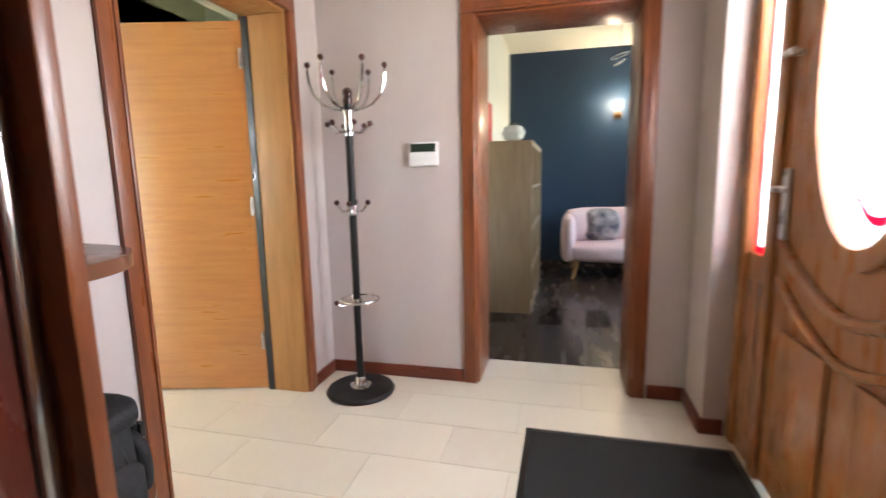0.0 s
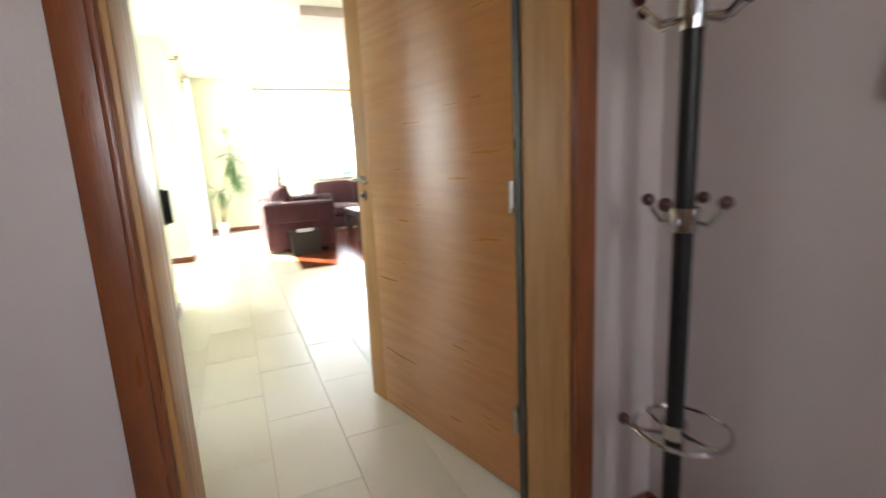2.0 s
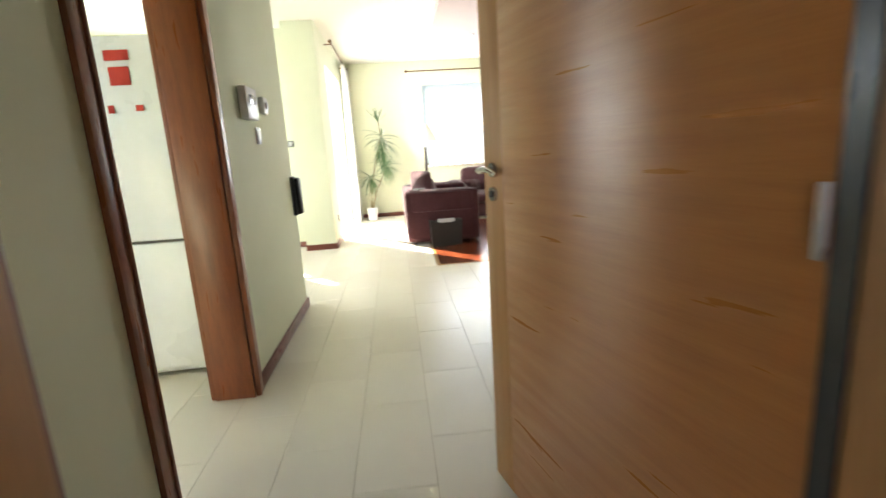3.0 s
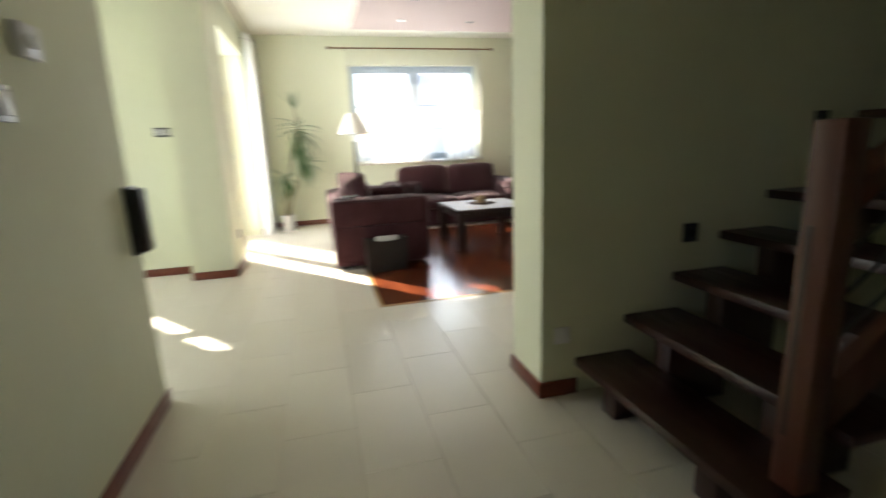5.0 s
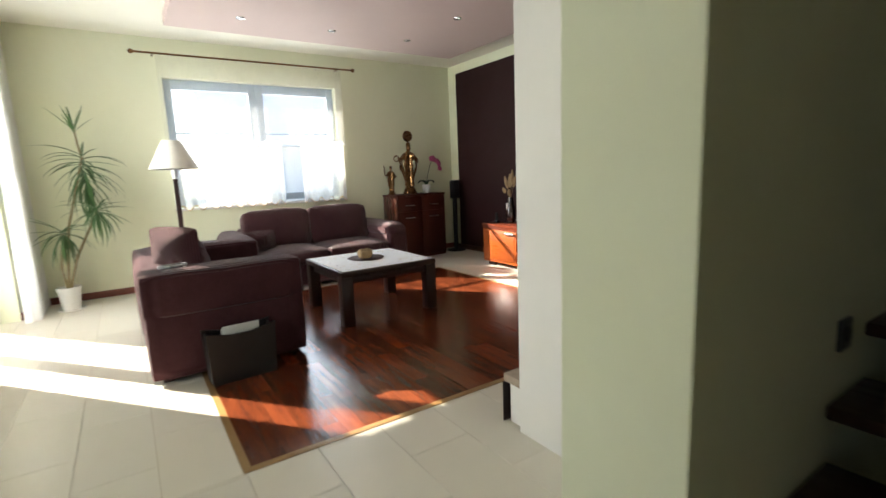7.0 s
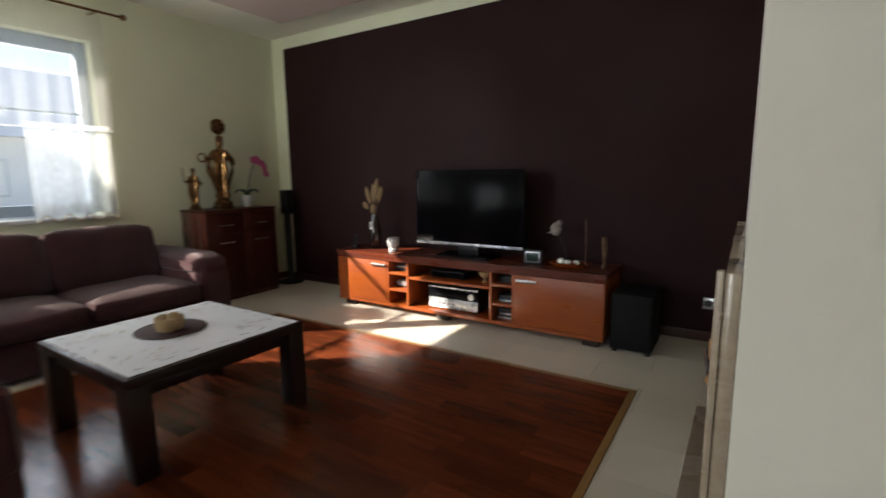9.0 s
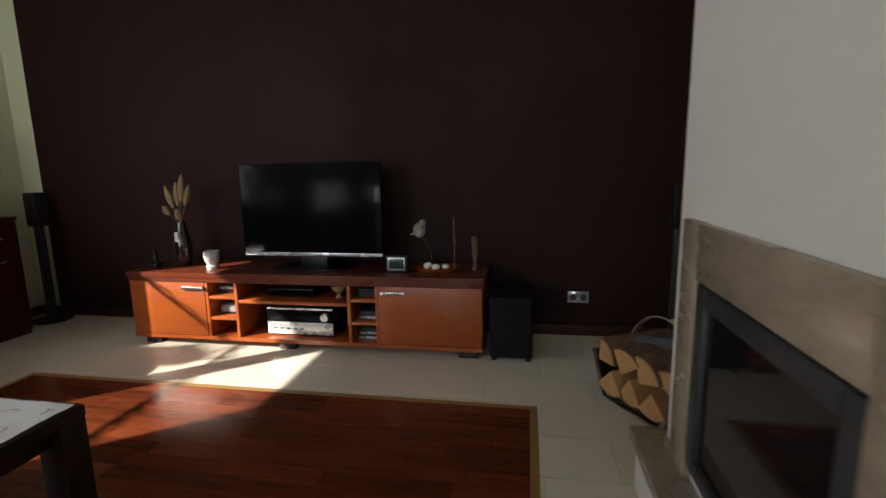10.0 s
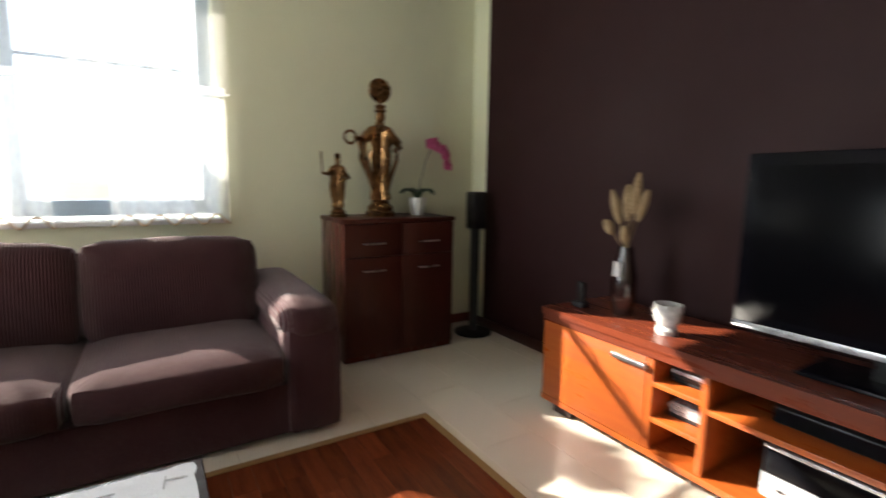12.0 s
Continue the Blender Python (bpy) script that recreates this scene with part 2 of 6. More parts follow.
M_CLOTH = material("white_embroidered_linen", (0.83, 0.85, 0.88), 0.9, spots=(0.74, 0.76, 0.8), scale=8, bump=0.4, bump_scale=160)
M_DOILY = material("dark_woven_mat", (0.06, 0.03, 0.025), 0.8, scale=30, bump=0.5)
M_STRAW = material("straw_weave", (0.42, 0.29, 0.15), 0.8, spots=(0.28, 0.17, 0.08), scale=20, bump=0.6)
M_GOLD = material("aged_gilt", (0.33, 0.18, 0.075), 0.34, 1.0, spots=(0.035, 0.014, 0.007), scale=17, amount=1.0, bump=0.2, bump_scale=60, rough_var=0.15)
M_POT = material("white_ceramic", (0.8, 0.79, 0.75), 0.3, scale=5, coat=0.3)
M_SOIL = material("potting_soil", (0.04, 0.025, 0.016), 0.95, scale=40, bump=0.8)
M_GREENLEAF = material("dracaena_leaf", (0.05, 0.13, 0.035), 0.4, spots=(0.09, 0.19, 0.06), scale=6, stretch=(1, 1, 4), each=0.2)
M_DARKLEAF = material("orchid_leaf", (0.015, 0.05, 0.018), 0.35, scale=8)
M_STEM = material("plant_stem", (0.24, 0.19, 0.1), 0.8, scale=14, bump=0.5)
M_PETAL = material("magenta_petal", (0.5, 0.09, 0.22), 0.5, spots=(0.38, 0.05, 0.15), scale=20)
M_PLUME = material("dried_plume", (0.32, 0.225, 0.12), 0.9, spots=(0.21, 0.14, 0.07), scale=30, bump=0.8, bump_scale=150)
M_VASE = material("black_glazed_vase", (0.02, 0.008, 0.007), 0.1, scale=6, coat=0.6)
M_BARK = material("birch_bark", (0.2, 0.12, 0.07), 0.9, spots=(0.08, 0.045, 0.03), scale=14, amount=1.0, bump=0.9, bump_scale=50)
M_NEWS = material("newsprint", (0.10, 0.11, 0.13), 0.7, spots=(0.05, 0.055, 0.065), scale=30, amount=0.7, bump=0.2)
M_CUTWOOD = material("cut_log_end", (0.5, 0.28, 0.12), 0.8, spots=(0.36, 0.18, 0.07), scale=14, bump=0.5)
M_MAT = material("black_doormat", (0.012, 0.012, 0.014), 0.95, spots=(0.025, 0.025, 0.028), scale=60, bump=0.9, bump_scale=300)
M_BAG = material("black_nylon", (0.01, 0.01, 0.012), 0.7, scale=20, bump=0.5, bump_scale=120)
M_LEATHER = material("black_leather", (0.009, 0.008, 0.008), 0.42, scale=14, bump=0.4, bump_scale=120)
M_PAPER = material("paper", (0.7, 0.7, 0.68), 0.8, scale=8)
M_BOOKCASE = material("grey_oak_bookcase", (0.36, 0.26, 0.15), 0.45, spots=(0.25, 0.175, 0.1), scale=3, amount=0.9, stretch=(9, 9, 1), bump=0.1)
M_PINKSOFA = material("blush_fabric", (0.74, 0.54, 0.52), 0.9, scale=20, bump=0.3, bump_scale=160)
M_PINELEG = material("pine_leg", (0.55, 0.34, 0.16), 0.4, scale=6, stretch=(6, 6, 1))
M_NAVY = material("navy_print", (0.02, 0.03, 0.06), 0.85, spots=(0.5, 0.42, 0.38), scale=9, amount=1.0, detail=1)
M_RED = material("red_canvas", (0.45, 0.03, 0.02), 0.7, scale=6, bump=0.2)
M_BULB = material("warm_bulb", (1, 0.85, 0.6), 0.4, emit=(1.0, 0.78, 0.5), power=1.6)
M_PANE = pane_glass("window_glass")
M_WINFRAME = material("grey_window_frame", (0.34, 0.43, 0.53), 0.4, scale=6)
M_WOODFRAME = material("oak_window_frame", (0.32, 0.15, 0.05), 0.4, spots=(0.22, 0.09, 0.03), scale=4, stretch=(8, 8, 1))
M_NET = sheer("net_curtain", 0.88)
M_NETDENSE = sheer("dense_net_curtain", 0.16)
M_KNET = sheer("kitchen_net", 0.45)
M_CAFE = sheer("half_curtain_net", 0.62)
M_GRASS = material("lawn", (0.06, 0.1, 0.03), 0.9, spots=(0.1, 0.11, 0.05), scale=0.6, amount=1.0, bump=0.8, bump_scale=20)
M_PAVING = material("terrace_paving", (0.55, 0.53, 0.5), 0.8, scale=3, bump=0.4)
M_ROOF = material("roof_boards", (0.5, 0.47, 0.42), 0.7, scale=3)


# ---- mesh helpers ----
def box(bm, x0, x1, y0, y1, z0, z1, bevel=0.0):
    r = bmesh.ops.create_cube(bm, size=1.0)
    vs = r["verts"]
    for v in vs:
        v.co = Vector((x0 + (v.co.x + 0.5) * (x1 - x0), y0 + (v.co.y + 0.5) * (y1 - y0), z0 + (v.co.z + 0.5) * (z1 - z0)))
    if bevel:
        es = list({e for v in vs for e in v.link_edges})
        bmesh.ops.bevel(bm, geom=es, offset=bevel, segments=2, affect="EDGES", profile=0.5)
    return vs


def soft_box(bm, x0, x1, y0, y1, z0, z1, bevel, bulge=0.0, seg=4, seed=0):
    """An upholstered block: well rounded edges, faces that swell."""
    start = len(bm.verts)
    r = bmesh.ops.create_cube(bm, size=1.0)
    vs = r["verts"]
    bmesh.ops.subdivide_edges(bm, edges=list({e for v in vs for e in v.link_edges}), cuts=7, use_grid_fill=True)
    bm.verts.ensure_lookup_table()
    hx, hy, hz = (x1 - x0) / 2, (y1 - y0) / 2, (z1 - z0) / 2
    cx, cy, cz = (x0 + x1) / 2, (y0 + y1) / 2, (z0 + z1) / 2
    for v in bm.verts[start:]:
        u = v.co * 2
        p = Vector((u.x * hx, u.y * hy, u.z * hz))
        q = Vector((max(-hx + bevel, min(hx - bevel, p.x)), max(-hy + bevel, min(hy - bevel, p.y)), max(-hz + bevel, min(hz - bevel, p.z))))
        d = p - q
        if d.length > 1e-6:
            p = q + d.normalized() * bevel
        k = bulge * (1 - u.x ** 2) * (1 - u.y ** 2), bulge * (1 - u.x ** 2) * (1 - u.z ** 2), bulge * (1 - u.y ** 2) * (1 - u.z ** 2)
        p.z += k[0] * u.z
        p.y += k[1] * u.y
        p.x += k[2] * u.x
        w = noise.noise(Vector((p.x * 4 + seed, p.y * 4, p.z * 4))) * min(bulge, 0.02) * 0.6
        p += Vector((w, w, w))
        v.co = p + Vector((cx, cy, cz))
    return bm


def cyl(bm, a, b, r0, r1=None, seg=16, cap=True):
    a, b = Vector(a), Vector(b)
    r1 = r0 if r1 is None else r1
    m = Matrix.Translation((a + b) / 2) @ (b - a).to_track_quat("Z", "Y").to_matrix().to_4x4()
    bmesh.ops.create_cone(bm, cap_ends=cap, segments=seg, radius1=r0, radius2=r1, depth=(b - a).length, matrix=m)


def ball(bm, c, r, seg=12, squash=(1, 1, 1)):
    bmesh.ops.create_uvsphere(bm, u_segments=seg, v_segments=max(6, seg // 2), radius=r, matrix=Matrix.Translation(c) @ Matrix.Diagonal((*squash, 1)))


def lathe(bm, c, profile, seg=24, wob=0.0):
    """Turn a profile of (radius, height) about the upright through c."""
    rings = []
    for r, z in profile:
        rings.append([bm.verts.new((c[0] + max(r, 1e-4) * math.cos(2 * math.pi * i / seg) * (1 + wob * math.cos(i * math.pi)),
                                    c[1] + max(r, 1e-4) * math.sin(2 * math.pi * i / seg) * (1 + wob * math.cos(i * math.pi)), c[2] + z)) for i in range(seg)])
    for a, b in zip(rings, rings[1:]):
        for i in range(seg):
            bm.faces.new((a[i], a[(i + 1) % seg], b[(i + 1) % seg], b[i]))
    bm.faces.new(rings[0][::-1]), bm.faces.new(rings[-1])


def tube(bm, pts, r, seg=8, taper=1.0):
    """A round rod along a line of points."""
    pts = [Vector(p) for p in pts]
    rings = []
    for i, p in enumerate(pts):
        d = (pts[min(i + 1, len(pts) - 1)] - pts[max(i - 1, 0)]).normalized()
        q = d.to_track_quat("Z", "Y")
        rr = r * (1 + (taper - 1) * i / (len(pts) - 1))
        rings.append([bm.verts.new(p + q @ Vector((rr * math.cos(2 * math.pi * k / seg), rr * math.sin(2 * math.pi * k / seg), 0))) for k in range(seg)])
    for a, b in zip(rings, rings[1:]):
        for k in range(seg):
            bm.faces.new((a[k], a[(k + 1) % seg], b[(k + 1) % seg], b[k]))
    bm.faces.new(rings[0][::-1]), bm.faces.new(rings[-1])


def prism(bm, outline, axis, a, b):
    """Push an outline of 2D points along x, y or z from a to b."""
    def at(u, v, w):
        return {"x": (w, u, v), "y": (u, w, v), "z": (u, v, w)}[axis]
    lo, hi = [bm.verts.new(at(u, v, a)) for u, v in outline], [bm.verts.new(at(u, v, b)) for u, v in outline]
    n = len(outline)
    bm.faces.new(lo), bm.faces.new(hi[::-1])
    for i in range(n):
        bm.faces.new((lo[i], hi[i], hi[(i + 1) % n], lo[(i + 1) % n]))
    bmesh.ops.recalc_face_normals(bm, faces=bm.faces[:])


def mesh_of(bm, name, mat, smooth=True, angle=35):
    me = bpy.data.meshes.new(name)
    bm.normal_update()
    if smooth:
        lim = radians(angle)
        for fc in bm.faces:
            fc.smooth = True
        for e in bm.edges:
            if len(e.link_faces) == 2 and e.calc_face_angle(0) > lim:
                e.smooth = False
    bm.to_mesh(me)
    bm.free()
    me.materials.append(mat)
    return me


def B():
    return bmesh.new()


def part(name, bm, mat, parent=None, label="", smooth=True):
    ob = new(name, mesh_of(bm, name, mat, smooth))
    if parent is not None:
        ob.parent = parent
    if label:
        ob["label"] = label
    return ob


def thing(name, loc, label, category, rz=0.0, group="", kind=""):
    ob = new(name)
    ob.empty_display_size = 0.1
    ob.matrix_world = pose(*loc, 0, 0, rz)
    return tagged(ob, label, category, group, kind)


def setting(name, bm, mat, label, category):
    return tagged(part(name, bm, mat, None, "", False), label, category, "", "structure")


def boxed(name, mat, parent, *dims, bevel=0.003, label=""):
    bm = B()
    box(bm, *dims, bevel=bevel)
    return part(name, bm, mat, parent, label)


# ---- setting ----
H = 2.84


def wall(name, mat, label, *boxes):
    bm = B()
    for b in boxes:
        box(bm, *b)
    return setting(name, bm, mat, label, "wall")


LOW = -0.06
wall("wall_hall_end", M_HALLWALL, "beige plaster hall wall with a cased doorway", (-1.84, -0.668, 2.54, 2.92, LOW, H), (0.193, 1.0, 2.54, 2.92, LOW, H), (-0.668, 0.193, 2.54, 2.92, 2.07, H))
wall("wall_hall_west", M_HALLWALL, "beige plaster hall wall beside the inner door", (-1.69, -1.59, -1.6, 1.205, LOW, H), (-1.69, -1.59, 2.22, 2.54, LOW, H), (-1.69, -1.59, 1.205, 2.22, 2.08, H))
wall("wall_corridor_east", M_GREEN, "pale green plaster wall round the inner door", (-1.84, -1.69, -2.45, 1.205, LOW, H), (-1.84, -1.69, 2.22, 2.54, LOW, H), (-1.84, -1.69, 1.205, 2.22, 2.08, H), (-1.84, -1.69, 2.92, 5.6, LOW, 5.6), (-1.84, -1.69, 2.54, 2.92, H, 5.6))
wall("wall_entrance", M_HALLWALL, "beige plaster wall beside the front door", (0.46, 1.0, 2.215, 2.54, LOW, H), (0.66, 1.0, 0.62, 2.215, 2.2, H), (0.6, 1.0, -1.6, 0.62, LOW, H))
wall("wall_hall_south", M_HALLWALL, "plain beige plaster hall wall", (-1.69, 1.0, -1.8, -1.6, LOW, H))
wall("wall_kitchen", M_GREEN, "pale green plaster corridor wall with kitchen doorway", (-5.15, -3.66, 0.64, 0.84, LOW, H), (-2.75, -1.84, 0.64, 0.84, LOW, H), (-3.66, -2.75, 0.64, 0.84, 2.07, H))
wall("wall_kitchen_south", M_GREEN, "pale green plaster kitchen wall", (-5.5, -5.2, -1.42, -1.22, LOW, H), (-4.2, -3.4, -1.42, -1.22, LOW, H), (-2.4, -1.84, -1.42, -1.22, LOW, H), (-3.4, -2.4, -1.42, -1.22, LOW, 0.95), (-3.4, -2.4, -1.42, -1.22, 2.2, H), (-5.2, -4.2, -1.42, -1.22, LOW, 0.95), (-5.2, -4.2, -1.42, -1.22, 2.2, H), (-5.5, -5.3, -2.45, -1.42, LOW, H))
wall("wall_dining_south", M_GREEN, "pale green plaster dining wall with a window", (-8.15, -7.4, -2.45, -2.25, LOW, H), (-6.0, -5.5, -2.45, -2.25, LOW, H), (-7.4, -6.0, -2.45, -2.25, LOW, 0.85), (-7.4, -6.0, -2.45, -2.25, 2.3, H))
wall("wall_dining_west", M_GREEN, "pale green plaster dining wall with narrow window", (-8.15, -7.95, -2.25, -1.0, LOW, H), (-8.15, -7.95, -0.72, 0.4, LOW, H), (-8.15, -7.95, -1.0, -0.72, LOW, 1.0), (-8.15, -7.95, -1.0, -0.72, 2.2, H))
wall("wall_living_south", M_GREEN, "pale green plaster wall with terrace door opening", (-8.33, -7.62, 0.4, 0.79, LOW, H), (-10.9, -10.0, 0.4, 0.79, LOW, H), (-10.0, -8.33, 0.4, 0.79, 2.45, H))
wall("wall_window", M_GREEN, "pale green plaster wall with a wide window", (-10.9, -10.6, 0.79, 2.25, LOW, H), (-10.9, -10.6, 4.3, 6.45, LOW, H), (-10.9, -10.6, 2.25, 4.3, LOW, 0.92), (-10.9, -10.6, 2.25, 4.3, 2.42, H))
wall("wall_tv", M_GREEN, "pale green border of the television wall", (-10.6, -4.63, 6.2, 6.45, LOW, H))
wall("wall_feature", M_BROWN, "dark aubergine painted feature wall", (-10.4, -5.13, 6.196, 6.2, 0.0, 2.71))
wall("wall_stairs", M_GREEN, "pale green plaster wall between stairs and lounge", (-4.95, -4.63, 2.577, 6.2, LOW, 5.6))
wall("wall_stairs_back", M_GREEN, "pale green plaster wall behind the stairs", (-4.63, -1.84, 5.36, 5.6, LOW, 5.6))
wall("wall_upper", M_GREEN, "pale green plaster upper landing wall", (-4.63, -3.3, 3.35, 3.55, H + 0.3, 5.6), (-3.5, -3.3, 2.55, 5.36, H + 0.3, 5.6))
wall("chimney_breast", M_WHITE, "off-white plastered chimney breast", (-5.73, -4.95, 3.15, 3.46, LOW, H), (-5.73, -4.95, 4.19, 4.45, LOW, H), (-5.73, -4.95, 3.46, 4.19, 0.89, H), (-5.73, -4.95, 3.46, 4.19, LOW, 0.3), (-5.3, -4.95, 3.46, 4.19, 0.3, 0.89))
# study behind the hall
wall("wall_study_west", M_WHITE, "white plaster study wall", (-1.1, -0.95, 2.92, 6.75, LOW, H))
wall("wall_study_end", M_BLUE, "petrol blue painted study wall", (-1.1, 2.6, 6.75, 6.95, LOW, H))
wall("wall_study_east", M_WHITE, "white plaster study wall with a window", (2.4, 2.6, 2.92, 4.0, LOW, H), (2.4, 2.6, 5.6, 6.75, LOW, H), (2.4, 2.6, 4.0, 5.6, LOW, 0.9), (2.4, 2.6, 4.0, 5.6, 2.3, H))
wall("wall_study_south", M_WHITE, "white plaster study wall beside the doorway", (1.0, 2.6, 2.7, 2.92, LOW, H))


def ceiling(name, mat, label, *boxes):
    bm = B()
    for b in boxes:
        box(bm, *b)
    return setting(name, bm, mat, label, "ceiling")


ceiling("ceiling_hall", M_CEIL, "plain off-white hall ceiling", (-1.84, 1.0, -1.8, 2.92, H, H + 0.3), (-1.1, 2.6, 2.92, 6.95, H, H + 0.3))
ceiling("ceiling_lounge", M_CEIL, "plain cream lounge ceiling", (-10.9, -4.63, 0.4, 6.45, H, H + 0.3), (-8.15, -4.63, -2.45, 0.4, H, H + 0.3), (-4.63, -1.84, -2.45, 2.55, H, H + 0.3), (-3.5, -1.84, 2.55, 5.36, H, H + 0.3), (-4.63, -3.5, 2.55, 3.55, H, H + 0.3))
ceiling("ceiling_stairwell", M_CEIL, "plain ceiling over the stairwell", (-4.95, -1.69, 2.35, 5.6, 5.6, 5.8))
ceiling("ceiling_panel", M_PINKCEIL, "dusty pink dropped ceiling panel", (-9.72, -6.0, 2.25, 5.62, H - 0.1, H))

bm = B()
box(bm, -10.9, -1.69, -2.45, 6.45, -0.3, -0.006)
box(bm, -1.69, 1.0, -1.8, 2.92, -0.3, -0.006)
floor_base = setting("floor", bm, M_GROUT, "cream tiled floor with thin grey-brown joints", "floor")
bm = B()
box(bm, -1.1, 2.6, 2.92, 6.95, -0.3, -0.004)
study_floor = setting("floor_study", bm, M_DARKFLOOR, "dark grey-brown laminate study floor", "floor")


def skirting(name, *runs, mat=None):
    """Runs (x0, y0, x1, y1, nx, ny): a skirting board along a wall, standing out towards the normal."""
    bm = B()
    for x0, y0, x1, y1, nx, ny in runs:
        d = 0.016
        xa, xb = min(x0, x1), max(x0, x1)
        ya, yb = min(y0, y1), max(y0, y1)
        if nx:
            xa, xb = (x0, x0 + d) if nx > 0 else (x0 - d, x0)
        else:
            ya, yb = (y0, y0 + d) if ny > 0 else (y0 - d, y0)
        box(bm, xa, xb, ya, yb, 0.0, 0.075, bevel=0.004)
    return tagged(part(name, bm, mat or M_BASE), "glossy mahogany skirting board along the wall", "skirting", "", "structure")


skirting("baseboard_hall", (-1.59, 2.54, -0.74, 2.54, 0, -1), (-1.59, 2.29, -1.59, 2.524, 1, 0), (0.27, 2.54, 0.444, 2.54, 0, -1), (0.46, 2.231, 0.46, 2.54, -1, 0), (0.444, 2.215, 0.55, 2.215, 0, -1))
skirting("baseboard_corridor", (-5.166, 0.84, -3.73, 0.84, 0, 1), (-2.71, 0.84, -1.84, 0.84, 0, 1), (-5.15, -1.2, -5.15, 0.84, -1, 0), (-5.5, -1.22, -4.7, -1.22, 0, 1))
skirting("baseboard_stairs", (-4.966, 2.577, -4.614, 2.577, 0, -1), (-4.63, 2.577, -4.63, 2.76, 1, 0), (-4.63, 5.36, -1.84, 5.36, 0, -1), (-4.95, 2.577, -4.95, 3.15, -1, 0))
skirting("baseboard_lounge", (-8.33, 0.79, -7.604, 0.79, 0, 1), (-7.62, 0.4, -7.62, 0.79, 1, 0), (-7.95, -2.25, -7.95, 0.4, 1, 0), (-10.6, 0.79, -10.0, 0.79, 0, 1), (-10.6, 0.806, -10.6, 6.2, 1, 0), (-4.95, 4.45, -4.95, 6.18, -1, 0))
skirting("baseboard_tv", (-10.584, 6.196, -4.966, 6.196, 0, -1), mat=M_DARKBASE)


def doorway(name, axis, face, back, a, b, top, label, lining_mat, case_back=True, width=0.075, sides=(1, 1)):
    """Lining and casings of a doorway in a wall whose faces lie at face and back along the axis; the opening runs from a to b."""
    t = thing(name, (0, 0, 0), label, "door frame", kind="structure")
    lo, hi = min(face, back), max(face, back)

    def slab(nm, mat, u0, u1, w0, w1, z0, z1, bev=0.004):
        bm = B()
        if axis == "x":
            box(bm, w0, w1, u0, u1, z0, z1, bevel=bev)
        else:
            box(bm, u0, u1, w0, w1, z0, z1, bevel=bev)
        part(nm, bm, mat, t)
    slab("lining", lining_mat, a - 0.02, a, lo, hi, 0, top)
    slab("lining", lining_mat, b, b + 0.02, lo, hi, 0, top)
    slab("lining", lining_mat, a - 0.02, b + 0.02, lo, hi, top, top + 0.02)
    for pos, on in ((hi, sides[0]), (lo, sides[1])):
        if not on:
            continue
        w = (pos, pos + 0.02) if pos == hi else (pos - 0.02, pos)
        w2 = (pos, pos + 0.027) if pos == hi else (pos - 0.027, pos)
        slab("casing", M_CASE, a - 0.012 - width, a - 0.012, *w, 0, top + 0.012)
        slab("casing", M_CASE, b + 0.012, b + 0.012 + width, *w, 0, top + 0.012)
        slab("casing", M_CASE, a - 0.012 - width, b + 0.012 + width, *w, top + 0.0125, top + 0.012 + width)
        slab("casing_bead", M_CASE, a - 0.03, a - 0.014, *w2, 0, top + 0.012, 0.005)
        slab("casing_bead", M_CASE, b + 0.014, b + 0.03, *w2, 0, top + 0.012, 0.005)
        slab("casing_bead", M_CASE, a - 0.03, b + 0.03, *w2, top + 0.0125, top + 0.03, 0.005)
    return t


doorway("door_frame_inner", "x", -1.59, -1.84, 1.225, 2.20, 2.06, "red-brown casing and pale oak lining of the inner door", M_LINING)
bm = B()
box(bm, -1.838, -1.80, 2.1945, 2.1995, 0.0, 2.055)
setting("door_seal", bm, M_BLACK, "dark rebate seal of the inner door frame", "door seal")
doorway("door_frame_study", "y", 2.54, 2.92, -0.648, 0.173, 2.05, "red-brown wooden casing and lining of the study doorway", M_CASE)
doorway("door_frame_kitchen", "y", 0.84, 0.64, -3.64, -2.77, 2.05, "red-brown wooden casing of the kitchen doorway", M_CASE)


# ---- stairs ----
RISE, GO, Y0 = 0.182, 0.258, 2.745
stairs = thing("staircase", (0, 0, 0), "open dark mahogany staircase with newel post and rods", "staircase", kind="structure")
for i in range(15):
    y, z = Y0 + i * GO, (i + 1) * RISE
    if y > 5.3:
        break
    boxed("tread", M_TREAD, stairs, -4.625, -3.60, y, min(y + 0.30, 5.355), z - 0.042, z, bevel=0.008)
for xc in (-4.40, -3.86):
    bm = B()
    n = 9
    for i in range(n):
        y = Y0 + i * GO
        z0 = 0.0 if i == 0 else i * RISE - 0.16
        box(bm, xc - 0.045, xc + 0.045, y + 0.04, y + 0.04 + GO + 0.05, max(0.0, z0), (i + 1) * RISE - 0.043, bevel=0.006)
    part("stringer", bm, M_TREAD, stairs)
boxed("newel_post", M_NEWEL, stairs, -3.71, -3.625, 2.86, 2.945, 0.183, 1.215, bevel=0.008)
boxed("newel_groove", M_TREAD, stairs, -3.69, -3.672, 2.857, 2.8605, 0.35, 0.95, bevel=0.0)
bm = B()
sl = RISE / GO
for z0, z1 in ((0.98, 1.05),):
    prism(bm, [(2.945, z0), (5.3, z0 + 2.355 * sl), (5.3, z1 + 2.355 * sl), (2.945, z1)], "x", -3.70, -3.635)
part("handrail", bm, M_NEWEL, stairs)
bm = B()
